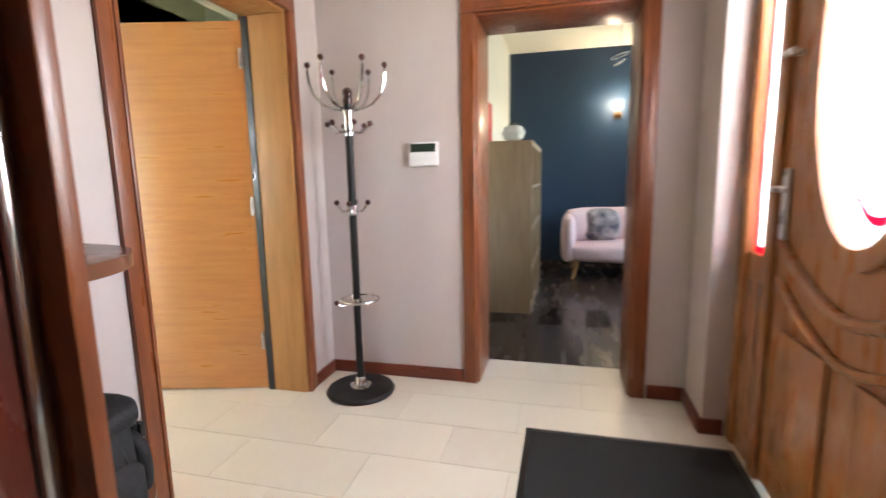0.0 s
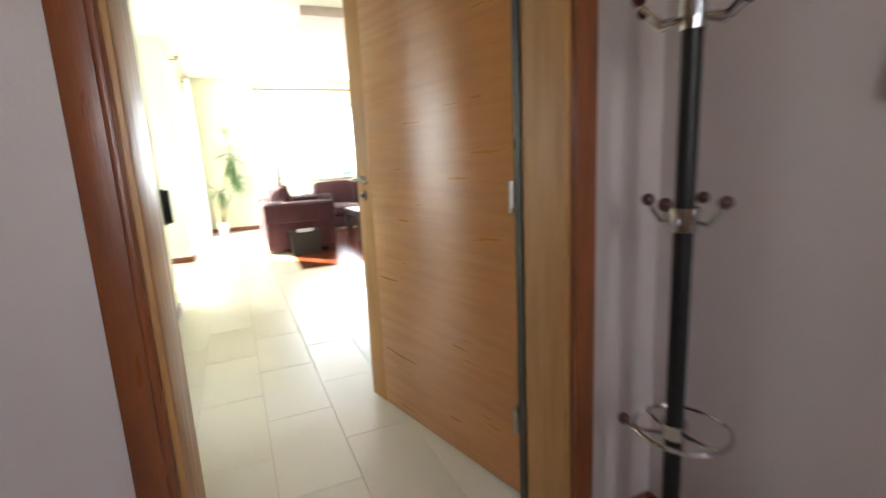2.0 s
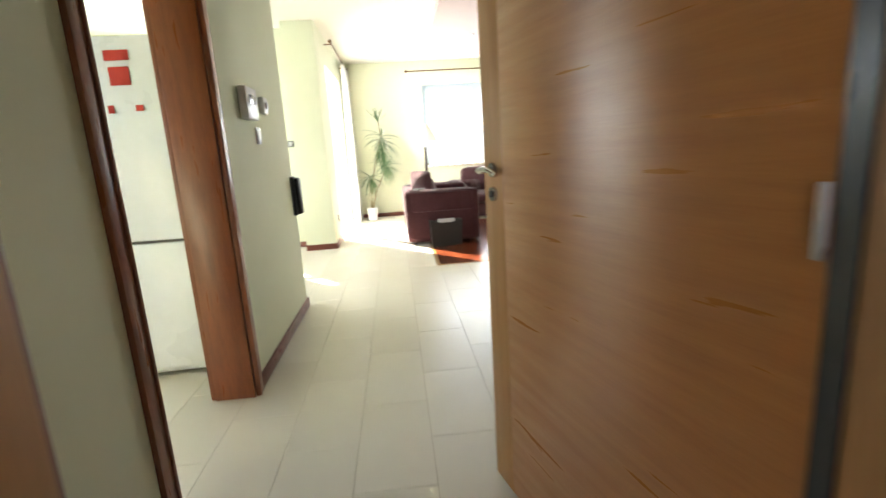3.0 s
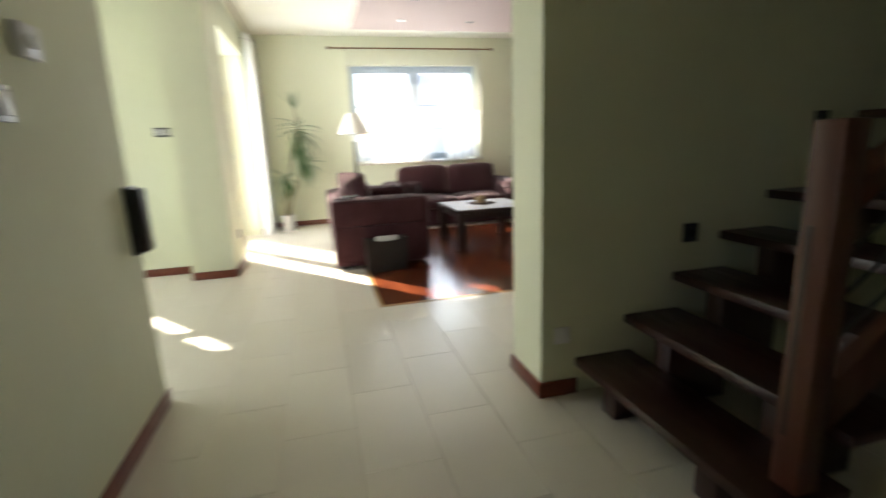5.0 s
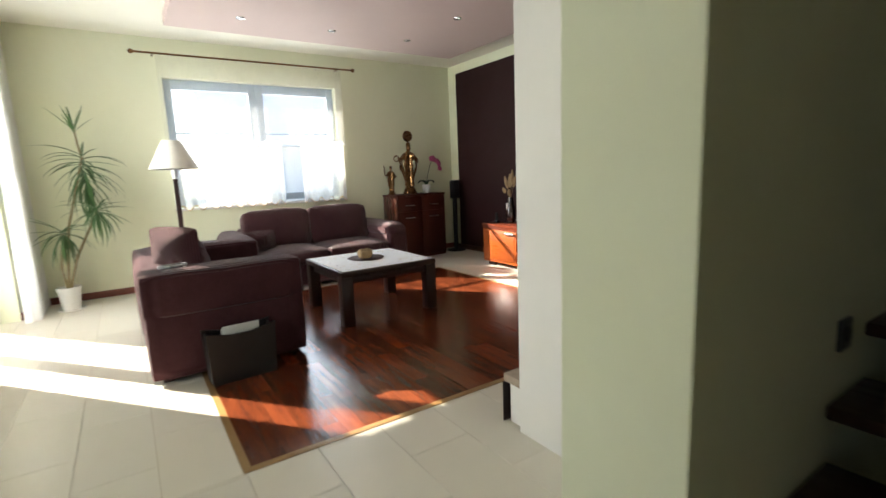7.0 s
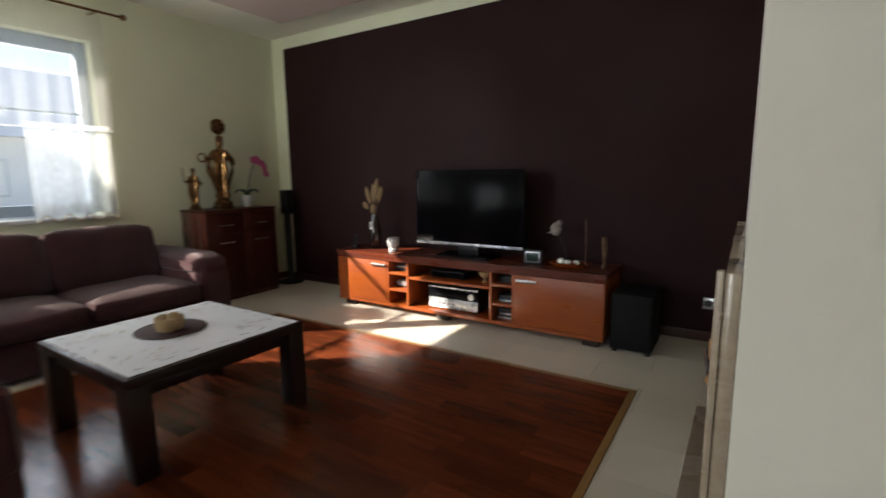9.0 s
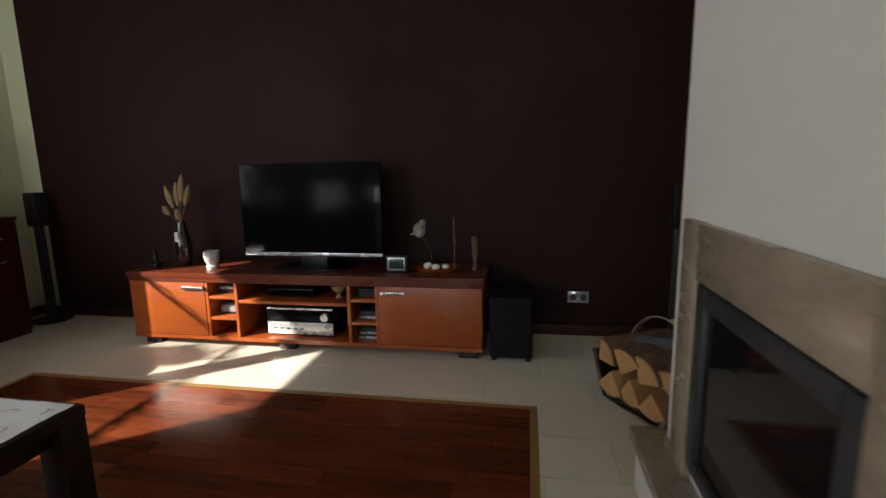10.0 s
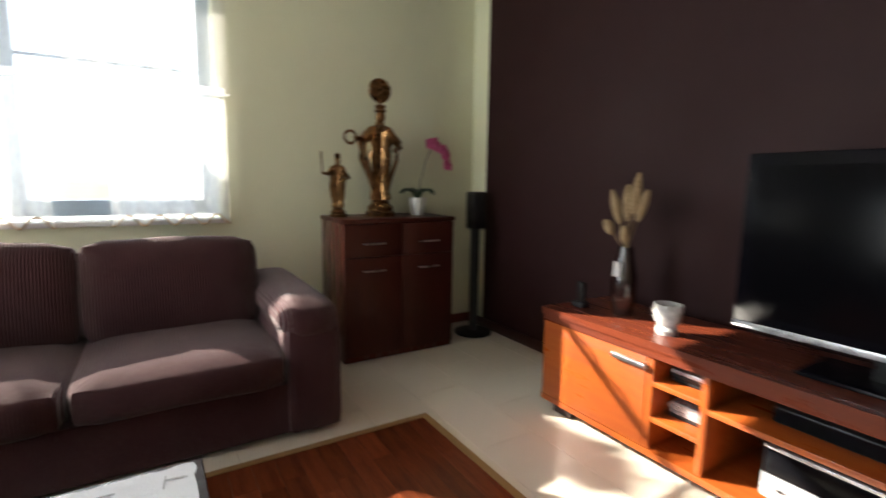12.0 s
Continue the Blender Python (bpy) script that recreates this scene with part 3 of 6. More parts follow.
prism(bm, [(2.945, 0.34), (5.3, 0.34 + 2.355 * sl), (5.3, 0.50 + 2.355 * sl), (2.945, 0.50)], "x", -3.69, -3.645)
part("lower_rail", bm, M_NEWEL, stairs)
for k in range(3):
    bm = B()
    cyl(bm, (-3.667, 2.945, 0.6 + 0.12 * k), (-3.667, 5.3, 0.6 + 0.12 * k + 2.355 * sl), 0.006, seg=8)
    part("rod", bm, M_FRAME, stairs)

# small lights let into the wall beside the treads
step_light = thing("step_light", (-4.63, 3.35, 0.73), "small dark recessed wall light above a stair tread", "wall light", group="lights along the stairs")
boxed("plate", M_FRAME, step_light, 0.0, 0.012, -0.04, 0.04, -0.045, 0.045)
bm = B()
cyl(bm, (0.01, 0, 0), (0.018, 0, 0), 0.022, seg=16)
part("lens", bm, M_BLACK, step_light)
for k in (1, 2):
    copy_thing(step_light, pose(-4.63, 3.35 + 0.723 * k, 0.73 + 0.503 * k))
boxed_switch = thing("socket_outlet", (-4.63, 2.62, 0.30), "white wall socket beside the lowest tread", "socket")
boxed("plate", M_PLASTIC, boxed_switch, 0, 0.01, 0.02, 0.1, -0.04, 0.04)


# ---- windows and doors ----
def pane(name, parent, *dims):
    bm = B()
    box(bm, *dims)
    ob = part(name, bm, M_PANE, parent, "", False)
    ob.visible_shadow = False
    return ob


win = thing("window_1", (-10.74, 0, 0), "wide two-sash grey-framed window behind net curtains", "window", kind="structure")
for y0, y1 in ((2.25, 3.275), (3.275, 4.3)):
    for d in ((-0.035, 0.035, y0, y0 + 0.09, 0.95, 2.42), (-0.035, 0.035, y1 - 0.09, y1, 0.95, 2.42), (-0.035, 0.035, y0 + 0.09, y1 - 0.09, 0.95, 1.04), (-0.035, 0.035, y0 + 0.09, y1 - 0.09, 2.31, 2.42)):
        boxed("sash", M_WINFRAME, win, *d, bevel=0.006)
    boxed("glazing_bar", M_WINFRAME, win, -0.012, 0.012, y0 + 0.09, y1 - 0.09, 1.80, 1.82)
    pane("pane", win, -0.004, 0.004, y0 + 0.09, y1 - 0.09, 1.04, 2.31)
boxed("window_sill", M_PLASTIC, win, 0.035, 0.19, 2.22, 4.33, 0.90, 0.93, bevel=0.006, label="pale window sill")

tdoor = thing("door_1", (0, 0.5, 0), "oak-framed glazed double terrace door", "terrace door", kind="structure")
for x0, x1 in ((-9.99, -9.165), (-9.165, -8.34)):
    for d in ((x0, x0 + 0.09, -0.03, 0.03, 0.02, 2.44), (x1 - 0.09, x1, -0.03, 0.03, 0.02, 2.44), (x0 + 0.09, x1 - 0.09, -0.03, 0.03, 0.02, 0.16), (x0 + 0.09, x1 - 0.09, -0.03, 0.03, 2.34, 2.44)):
        boxed("stile", M_WOODFRAME, tdoor, *d, bevel=0.006)
    pane("pane", tdoor, x0 + 0.09, x1 - 0.09, -0.004, 0.004, 0.16, 2.34)
for z in (0.3, 1.08, 1.9):
    bm = B()
    cyl(bm, (-9.93, 0.04, z), (-9.93, 0.04, z + 0.09), 0.012, seg=10)
    part("hinge", bm, M_STEEL, tdoor)
bm = B()
cyl(bm, (-9.21, 0.03, 1.08), (-9.21, 0.08, 1.08), 0.012, seg=10)
cyl(bm, (-9.21, 0.075, 1.08), (-9.09, 0.075, 1.08), 0.009, seg=10)
part("door_handle", bm, M_STEEL, tdoor)

# the second kitchen window is unseen, added as an opening for the fridge fill
for nm, dims, lab in (("window_2", (-7.4, -6.0, -2.36, -2.34, 0.85, 2.3), "dining window"), ("window_5", (-5.2, -4.2, -1.33, -1.31, 0.95, 2.2), "kitchen window"), ("window_6", (-3.4, -2.4, -1.33, -1.31, 0.95, 2.2), "kitchen window added unseen to light the fridge"), ("window_4", (-8.06, -8.04, -1.0, -0.72, 1.0, 2.2), "narrow dining window"), ("window_3", (2.49, 2.51, 4.0, 5.6, 0.9, 2.3), "study window")):
    w = thing(nm, (0, 0, 0), "plain white-framed " + lab, "window", kind="structure")
    pane("pane", w, *dims)
    x0, x1, y0, y1, z0, z1 = dims
    bm = B()
    e = 0.05
    if x1 - x0 > y1 - y0:
        for d in ((x0, x0 + e, y0 - 0.02, y1 + 0.02, z0, z1), (x1 - e, x1, y0 - 0.02, y1 + 0.02, z0, z1), (x0 + e, x1 - e, y0 - 0.02, y1 + 0.02, z0, z0 + e), (x0 + e, x1 - e, y0 - 0.02, y1 + 0.02, z1 - e, z1)):
            box(bm, *d)
    else:
        for d in ((x0 - 0.02, x1 + 0.02, y0, y0 + e, z0, z1), (x0 - 0.02, x1 + 0.02, y1 - e, y1, z0, z1), (x0 - 0.02, x1 + 0.02, y0 + e, y1 - e, z0, z0 + e), (x0 - 0.02, x1 + 0.02, y0 + e, y1 - e, z1 - e, z1)):
            box(bm, *d)
    if nm == "window_4":
        box(bm, x0 - 0.02, x1 + 0.02, y0 + e, y1 - e, 1.42, 1.47)
    part("window_frame", bm, M_PLASTIC, w)


def oval(cy, cz, ry, rz, n=40):
    return [(cy + ry * math.cos(2 * math.pi * i / n), cz + rz * math.sin(2 * math.pi * i / n)) for i in range(n)]


def oval_band(bm, cy, cz, r0, r1, x0, x1, n=48):
    """A flat ring between two ovals, of some depth along x."""
    rows = []
    for (ry, rz), x in ((r0, x0), (r0, x1), (r1, x1), (r1, x0)):
        rows.append([bm.verts.new((x, *p)) for p in oval(cy, cz, ry, rz, n)])
    for a, b in zip(rows, rows[1:] + rows[:1]):
        for i in range(n):
            bm.faces.new((a[i], a[(i + 1) % n], b[(i + 1) % n], b[i]))
    bmesh.ops.recalc_face_normals(bm, faces=bm.faces[:])


def frosted():
    m = bpy.data.materials.new("frosted_glass")
    m.use_nodes = True
    n, l = m.node_tree.nodes, m.node_tree.links
    tr, tl, mx = n.new("ShaderNodeBsdfTransparent"), n.new("ShaderNodeBsdfTranslucent"), n.new("ShaderNodeMixShader")
    tl.inputs[0].default_value, mx.inputs[0].default_value = (0.95, 0.95, 0.97, 1), 0.3
    l.new(tr.outputs[0], mx.inputs[1]), l.new(tl.outputs[0], mx.inputs[2]), l.new(mx.outputs[0], n["Material Output"].inputs[0])
    return m


def stained():
    m = bpy.data.materials.new("red_stained_glass")
    m.use_nodes = True
    n, l = m.node_tree.nodes, m.node_tree.links
    tr, tl, mx = n.new("ShaderNodeBsdfTransparent"), n.new("ShaderNodeBsdfTranslucent"), n.new("ShaderNodeMixShader")
    tr.inputs[0].default_value = tl.inputs[0].default_value = (0.75, 0.03, 0.08, 1)
    mx.inputs[0].default_value = 0.5
    l.new(tr.outputs[0], mx.inputs[1]), l.new(tl.outputs[0], mx.inputs[2]), l.new(mx.outputs[0], n["Material Output"].inputs[0])
    return m


M_FROST, M_STAIN = frosted(), stained()
fd = thing("door_2", (0.58, 0, 0), "varnished wooden front door with oval stained glass", "front door", kind="structure")
CY, CZ, RY, RZ = 1.36, 1.56, 0.275, 0.60
bm = B()
n = 48
inner = oval(CY, CZ, RY, RZ - 0.03, n)
for x in (0.0, 0.055):
    ring = [bm.verts.new((x, *p)) for p in inner]
    outer = []
    for i in range(n):
        a = 2 * math.pi * i / n
        outer.append(bm.verts.new((x, max(0.90, min(1.87, 1.385 + 0.485 * math.cos(a) * 1.42)), max(0.02, min(2.16, 1.09 + 1.07 * math.sin(a) * 1.42)))))
    for i in range(n):
        bm.faces.new((ring[i], ring[(i + 1) % n], outer[(i + 1) % n], outer[i]))
    if x == 0.0:
        first, fo = ring, outer
for i in range(n):
    bm.faces.new((first[i], first[(i + 1) % n], ring[(i + 1) % n], ring[i]))
    bm.faces.new((fo[i], fo[(i + 1) % n], outer[(i + 1) % n], outer[i]))
bmesh.ops.recalc_face_normals(bm, faces=bm.faces[:])
part("leaf", bm, M_DOORWOOD, fd, "", False)
bm = B()
oval_band(bm, CY, CZ, (RY + 0.045, RZ + 0.015), (RY - 0.015, RZ - 0.045), -0.028, 0.0)
part("oval_moulding", bm, M_DOORWOOD, fd)
bm = B()
oval_band(bm, CY, CZ, (RY - 0.012, RZ - 0.042), (RY - 0.075, RZ - 0.105), 0.02, 0.026)
ob = part("glass_rim", bm, M_FROST, fd, "", False)
ob.visible_shadow = False
bm = B()
oval_band(bm, CY, CZ, (RY - 0.076, RZ - 0.106), (RY - 0.10, RZ - 0.13), 0.02, 0.026)
ob = part("red_glass_band", bm, M_STAIN, fd, "red stained glass", False)
ob.visible_shadow = False
bm = B()
prism(bm, oval(CY, CZ, RY - 0.101, RZ - 0.131), "x", 0.02, 0.026)
ob = part("oval_pane", bm, M_FROST, fd, "", False)
ob.visible_shadow = False
for dz in (-0.42, -0.2, 0.0, 0.2, 0.42):
    for s in (-1, 1):
        k = math.sqrt(max(0, 1 - (dz / (RZ - 0.04)) ** 2))
        y1 = CY + s * (RY - 0.012) * k
        bm = B()
        cyl(bm, (0.018, y1, CZ + dz), (0.018, y1 - s * 0.085, CZ + dz - 0.01), 0.0025, seg=6)
        part("lead_came", bm, M_FRAME, fd)
# curved moulding and lower panels
for off, r in ((0.0, 0.02), (0.13, 0.016)):
    bm = B()
    tube(bm, [(-0.008, 1.82 - 0.86 * k / 24, 0.90 - off + (0.16 * (abs(k / 12 - 1) ** 1.6) - 0.1)) for k in range(25)], r, 8)
    part("curved_moulding", bm, M_DOORWOOD, fd)
for y0, y1 in ((1.45, 1.77), (0.99, 1.31)):
    boxed("lower_panel", M_DOORWOOD, fd, -0.016, 0.0, y0, y1, 0.14, 0.66, bevel=0.012)
bm = B()
box(bm, -0.014, 0.0, 1.80, 1.845, 0.97, 1.22, bevel=0.004)
plate = part("lock_plate", bm, M_STEEL, fd, "brushed steel lock plate")
bm = B()
cyl(bm, (-0.014, 1.822, 1.15), (-0.06, 1.822, 1.15), 0.011, seg=10)
cyl(bm, (-0.056, 1.822, 1.15), (-0.056, 1.69, 1.15), 0.010, seg=10)
part("door_handle", bm, M_STEEL, plate)
bm = B()
cyl(bm, (0.0, 1.80, 1.60), (-0.05, 1.80, 1.60), 0.012, seg=10)
cyl(bm, (-0.045, 1.84, 1.60), (-0.045, 1.76, 1.60), 0.012, seg=10)
part("upper_bolt", bm, M_STEEL, fd)
for d in ((-0.02, 0.08, 1.875, 1.95, 0, 2.2), (-0.02, 0.08, 2.135, 2.214, 0, 2.2), (-0.02, 0.08, 0.62, 0.925, 0, 2.2), (-0.02, 0.08, 0.925, 1.875, 2.125, 2.2), (-0.005, 0.06, 1.95, 2.135, 0.0, 0.88), (-0.005, 0.06, 1.95, 2.135, 2.05, 2.2)):
    boxed("frame_post", M_DOORWOOD, fd, *d, bevel=0.006)
boxed("side_panel", M_DOORWOOD, fd, -0.014, -0.005, 1.975, 2.11, 0.12, 0.78, bevel=0.004)
for d in ((0.02, 0.026, 1.95, 1.962, 0.89, 2.05), (0.02, 0.026, 2.11, 2.135, 0.905, 2.05), (0.02, 0.026, 1.95, 2.135, 0.88, 0.905)):
    ob = boxed("red_glass_band", M_STAIN, fd, *d, bevel=0.0, label="red stained glass")
    ob.visible_shadow = False
ob = boxed("side_pane", M_FROST, fd, 0.02, 0.026, 1.962, 2.11, 0.905, 2.05, bevel=0.0)
ob.visible_shadow = False

# inner door leaf, standing open
ang = math.degrees(math.atan2(-0.255, -0.999))
leaf = thing("door_3", (-1.845, 2.195, 0), "oak-veneered inner door standing open into the corridor", "door", rz=ang, kind="structure")
boxed("leaf", M_LEAF, leaf, -0.034, 1.03, -0.042, 0.0, 0.01, 2.04, bevel=0.004)
boxed("edge_band", M_LINING, leaf, 0.90, 1.0315, -0.0425, 0.0005, 0.009, 2.0405, bevel=0.003, label="upright-grained veneer band")
for nm, zz, r in (("handle_rose", 1.12, 0.023), ("key_rose", 1.045, 0.023)):
    for s, y0 in ((1, 0.0), (-1, -0.042)):
        bm = B()
        cyl(bm, (0.962, y0, zz), (0.962, y0 + s * 0.011, zz), r, r * 0.94, seg=28)
        rose = part(nm, bm, M_ROSE, leaf)
        bm = B()
        if nm == "handle_rose":
            cyl(bm, (0.962, y0, zz), (0.962, y0 + s * 0.05, zz), 0.009, seg=12)
            tube(bm, [(0.965, y0 + s * 0.05, zz), (0.93, y0 + s * 0.052, zz + 0.006), (0.89, y0 + s * 0.052, zz + 0.003), (0.845, y0 + s * 0.05, zz - 0.01)], 0.0095, 10, 0.7)
            part("door_handle", bm, M_CHROME, rose)
        else:
            cyl(bm, (0.962, y0 + s * 0.011, zz), (0.962, y0 + s * 0.016, zz), 0.011, seg=14)
            part("key_cylinder", bm, M_BLACK, rose)
boxed("latch_plate", M_STEEL, leaf, 1.03, 1.0335, -0.032, -0.01, 0.98, 1.19)
boxed("latch", M_STEEL, leaf, 1.0335, 1.042, -0.028, -0.014, 1.11, 1.14)
for zz in (0.25, 1.02, 1.8):
    bm = B()
    cyl(bm, (0.004, 0.006, zz), (0.004, 0.006, zz + 0.1), 0.008, seg=10)
    part("hinge", bm, M_STEEL, leaf)


# ---- outside ----
bm = B()
box(bm, -260, 260, -260, 260, -0.42, -0.35)
setting("ground", bm, M_GRASS, "lawn around the house", "ground")
bm = B()
# stretched far over the lawn as added pale ground, brightening the curtain gap
box(bm, -28.5, -10.9, -14.0, 20.0, -0.35, -0.1)
box(bm, -10.9, -8.15, -4.0, 0.4, -0.35, -0.1)
setting("terrace", bm, M_PAVING, "pale terrace paving, extended far out to brighten the window view", "terrace")
# unseen slabs, added; their edges are set to end the sun strips indoors
bm = B()
box(bm, -10.5, -8.15, -2.0, 0.3, 3.2, 3.35)
box(bm, -10.1, -8.15, -6.0, -2.0, 3.2, 3.35)
box(bm, -11.3, -10.9, 0.3, 7.5, 3.0, 3.12)
box(bm, -10.9, 3.0, -3.2, 7.5, 5.85, 6.0)
setting("roof", bm, M_ROOF, "unseen roof slabs added to cut off direct sun", "roof")


def branch_tree(name, loc, h, seed, label):
    """A bare tree: tapered trunk, limbs and twigs."""
    t = thing(name, loc, label, "tree")
    rr = random.Random(seed)
    bm = B()
    tube(bm, [(0, 0, 0), (0.05, 0.02, h * 0.3), (0.0, 0.08, h * 0.6), (0.06, 0.05, h)], 0.09, 8, 0.25)
    part("trunk", bm, M_BARK, t)
    for k in range(16):
        z = h * rr.uniform(0.3, 0.95)
        a, l = rr.uniform(0, 6.28), rr.uniform(0.7, 1.7)
        tip = Vector((l * math.cos(a), l * math.sin(a), z + l * rr.uniform(0.3, 0.9)))
        bm = B()
        tube(bm, [(0.02, 0.04, z), tip * 0.5 + Vector((0, 0, z * 0.5 - 0.1)), tip], 0.03, 6, 0.25)
        for q in range(5):
            b0 = Vector((0.02, 0.04, z)).lerp(tip, rr.uniform(0.4, 1.0))
            tube(bm, [b0, b0 + Vector((rr.uniform(-0.5, 0.5), rr.uniform(-0.5, 0.5), rr.uniform(0.1, 0.6)))], 0.012, 5, 0.3)
        part("limb", bm, M_BARK, t)
    return t


branch_tree("garden_tree", (-15.2, 0.15, -0.1), 4.2, 7, "bare young garden tree outside the window")
def conifer(name, loc, label):
    """An added, unseen sun blocker shaped as a dense lopsided conifer: trunk and a crown of many small flat sprays."""
    t = thing(name, loc, label, "tree")
    bm = B()
    tube(bm, [(0, 0.1, 0), (0.02, 0.12, 1.6), (0, 0.1, 3.6)], 0.08, 8, 0.3)
    part("trunk", bm, M_BARK, t)
    rr = random.Random(21)
    bm = B()
    for k in range(5200):
        y = 0.78 * rr.random()
        z = 0.35 + (3.66 - y) * rr.random()
        c = Vector((rr.uniform(-0.16, 0.16), y - 0.05 + rr.uniform(-0.03, 0.03), z))
        a, b = Vector((rr.uniform(-1, 1), rr.uniform(-1, 1), rr.uniform(-0.4, 1))).normalized(), Vector((rr.uniform(-1, 1), rr.uniform(-1, 1), rr.uniform(-1, 0.3))).normalized()
        bm.faces.new([bm.verts.new(c), bm.verts.new(c + a * 0.09 + b * 0.045), bm.verts.new(c + a * 0.17), bm.verts.new(c + a * 0.08 - b * 0.06)])
    part("crown", bm, M_DARKLEAF, t, "", False)
    return t


# added out of view; its sloping crown trims the sun patch by the bench
conifer("sun_blocking_conifer", (-13.72, 1.3, -0.1), "unseen dark conifer shape added to shade the right sash")
house = thing("neighbour_house", (-34, 12, -0.35), "pale neighbouring house beyond the garden", "house")
M_HOUSE = material("pale_render", (0.78, 0.79, 0.8), 0.8, scale=1.0)
M_HOUSEWIN = material("pale_house_window", (0.6, 0.64, 0.68), 0.3, scale=3)
M_SLATE = material("grey_roof", (0.52, 0.56, 0.62), 0.7, scale=2.0, bump=0.4)
boxed("wall", M_HOUSE, house, -5, 5, -6, 6, 0, 3.2, bevel=0.0)
bm = B()
prism(bm, [(-5.6, 3.2), (5.6, 3.2), (0, 6.6)], "y", -6.5, 6.5)
part("roof", bm, M_SLATE, house, "", False)
for y in (-4, -1.2, 1.6, 4.2):
    w = boxed("window", M_HOUSEWIN, house, 5.0, 5.06, y - 0.7, y + 0.7, 1.0, 2.4, bevel=0.0)
    boxed("pane", M_HOUSE, w, 5.06, 5.07, y - 0.62, y + 0.62, 1.08, 2.32, bevel=0.0)


# ---- hall ----
rack = thing("coat_rack", (-1.297, 2.291, 0), "black and chrome coat rack with dark ball hooks", "coat rack")
bm = B()
lathe(bm, (0, 0, 0), [(0.02, 0.0), (0.19, 0.0), (0.195, 0.012), (0.185, 0.026), (0.06, 0.034), (0.02, 0.034)], 40)
part("base", bm, M_BLACKMET, rack)
bm = B()
lathe(bm, (0, 0, 0.034), [(0.062, 0.0), (0.06, 0.008), (0.035, 0.014), (0.028, 0.05), (0.023, 0.055)], 24)
part("base_collar", bm, M_CHROME, rack)
bm = B()
cyl(bm, (0, 0, 0.06), (0, 0, 1.60), 0.021, seg=20)
part("pole", bm, M_BLACKMET, rack)
for zz, h in ((0.53, 0.035), (1.04, 0.05), (1.50, 0.13)):
    bm = B()
    cyl(bm, (0, 0, zz - h / 2), (0, 0, zz + h / 2), 0.027, seg=20)
    cyl(bm, (0, 0, zz + h / 2 - 0.006), (0, 0, zz + h / 2 + 0.004), 0.031, seg=20)
    part("collar", bm, M_CHROME, rack)
bm = B()
cyl(bm, (0, 0, 1.60), (0, 0, 1.63), 0.026, seg=18)
ball(bm, (0, 0, 1.655), 0.028, 14, (1, 1, 1.1))
part("finial", bm, M_KNOB, rack)
for k in range(6):
    a = 2 * math.pi * (k + 0.3) / 6
    c, s = math.cos(a), math.sin(a)
    bm = B()
    tube(bm, [(c * r, s * r, z) for r, z in ((0.024, 1.57), (0.07, 1.575), (0.13, 1.60), (0.175, 1.65), (0.195, 1.71), (0.2, 1.76), (0.198, 1.785))], 0.0075, 8)
    arm = part("hook", bm, M_CHROME, rack)
    bm = B()
    ball(bm, (c * 0.199, s * 0.198, 1.797), 0.016, 12)
    part("ball_end", bm, M_KNOB, arm)
for zz, n, r, up in ((1.46, 6, 0.115, 0.03), (1.04, 4, 0.085, 0.035)):
    for k in range(n):
        a = 2 * math.pi * (k + 0.15) / n
        c, s = math.cos(a), math.sin(a)
        bm = B()
        tube(bm, [(c * 0.025, s * 0.025, zz), (c * r * 0.6, s * r * 0.6, zz - 0.008), (c * r, s * r, zz + up)], 0.0065, 8)
        arm = part("hook", bm, M_CHROME, rack)
        bm = B()
        ball(bm, (c * r, s * r, zz + up + 0.008), 0.0155, 12)
        part("ball_end", bm, M_KNOB, arm)
bm = B()
pts = [(0.105 * math.cos(2 * math.pi * k / 32) + 0.02, 0.105 * math.sin(2 * math.pi * k / 32), 0.545) for k in range(33)]
tube(bm, pts, 0.0055, 8)
tube(bm, [(0.02, 0, 0.53), (0.07, 0.0, 0.53), (0.123, 0, 0.543)], 0.0055, 8)
tube(bm, [(-0.02, 0, 0.53), (-0.05, 0.0, 0.53), (-0.083, 0, 0.543)], 0.0055, 8)
part("umbrella_ring", bm, M_CHROME, rack)
bm = B()
tube(bm, [(-0.02, -0.02, 0.52), (-0.07, -0.06, 0.515), (-0.085, -0.07, 0.53)], 0.006, 8)
arm = part("hook", bm, M_CHROME, rack)
bm = B()
ball(bm, (-0.088, -0.073, 0.535), 0.015, 12)
part("ball_end", bm, M_KNOB, arm)

panel = thing("alarm_keypad", (-0.955, 2.54, 1.34), "white alarm keypad with dark green display on the wall", "alarm keypad")
boxed("housing", M_PLASTIC, panel, -0.085, 0.085, -0.028, 0.0, -0.067, 0.067, bevel=0.006)
boxed("display", M_LCD, panel, -0.074, 0.072, -0.0295, -0.027, 0.012, 0.058, bevel=0.001, label="dark green display")
boxed("flap", M_PLASTIC, panel, -0.083, 0.083, -0.034, -0.028, -0.064, 0.008, bevel=0.004)

mat = thing("doormat", (0.11, 1.76, 0), "black ribbed rubber doormat on the hall tiles", "doormat")
boxed("pile", M_MAT, mat, -0.42, 0.42, -0.285, 0.285, 0.004, 0.012, bevel=0.003)
boxed("rubber_edge", M_BLACK, mat, -0.447, 0.447, -0.315, 0.315, 0.0, 0.007, bevel=0.003)

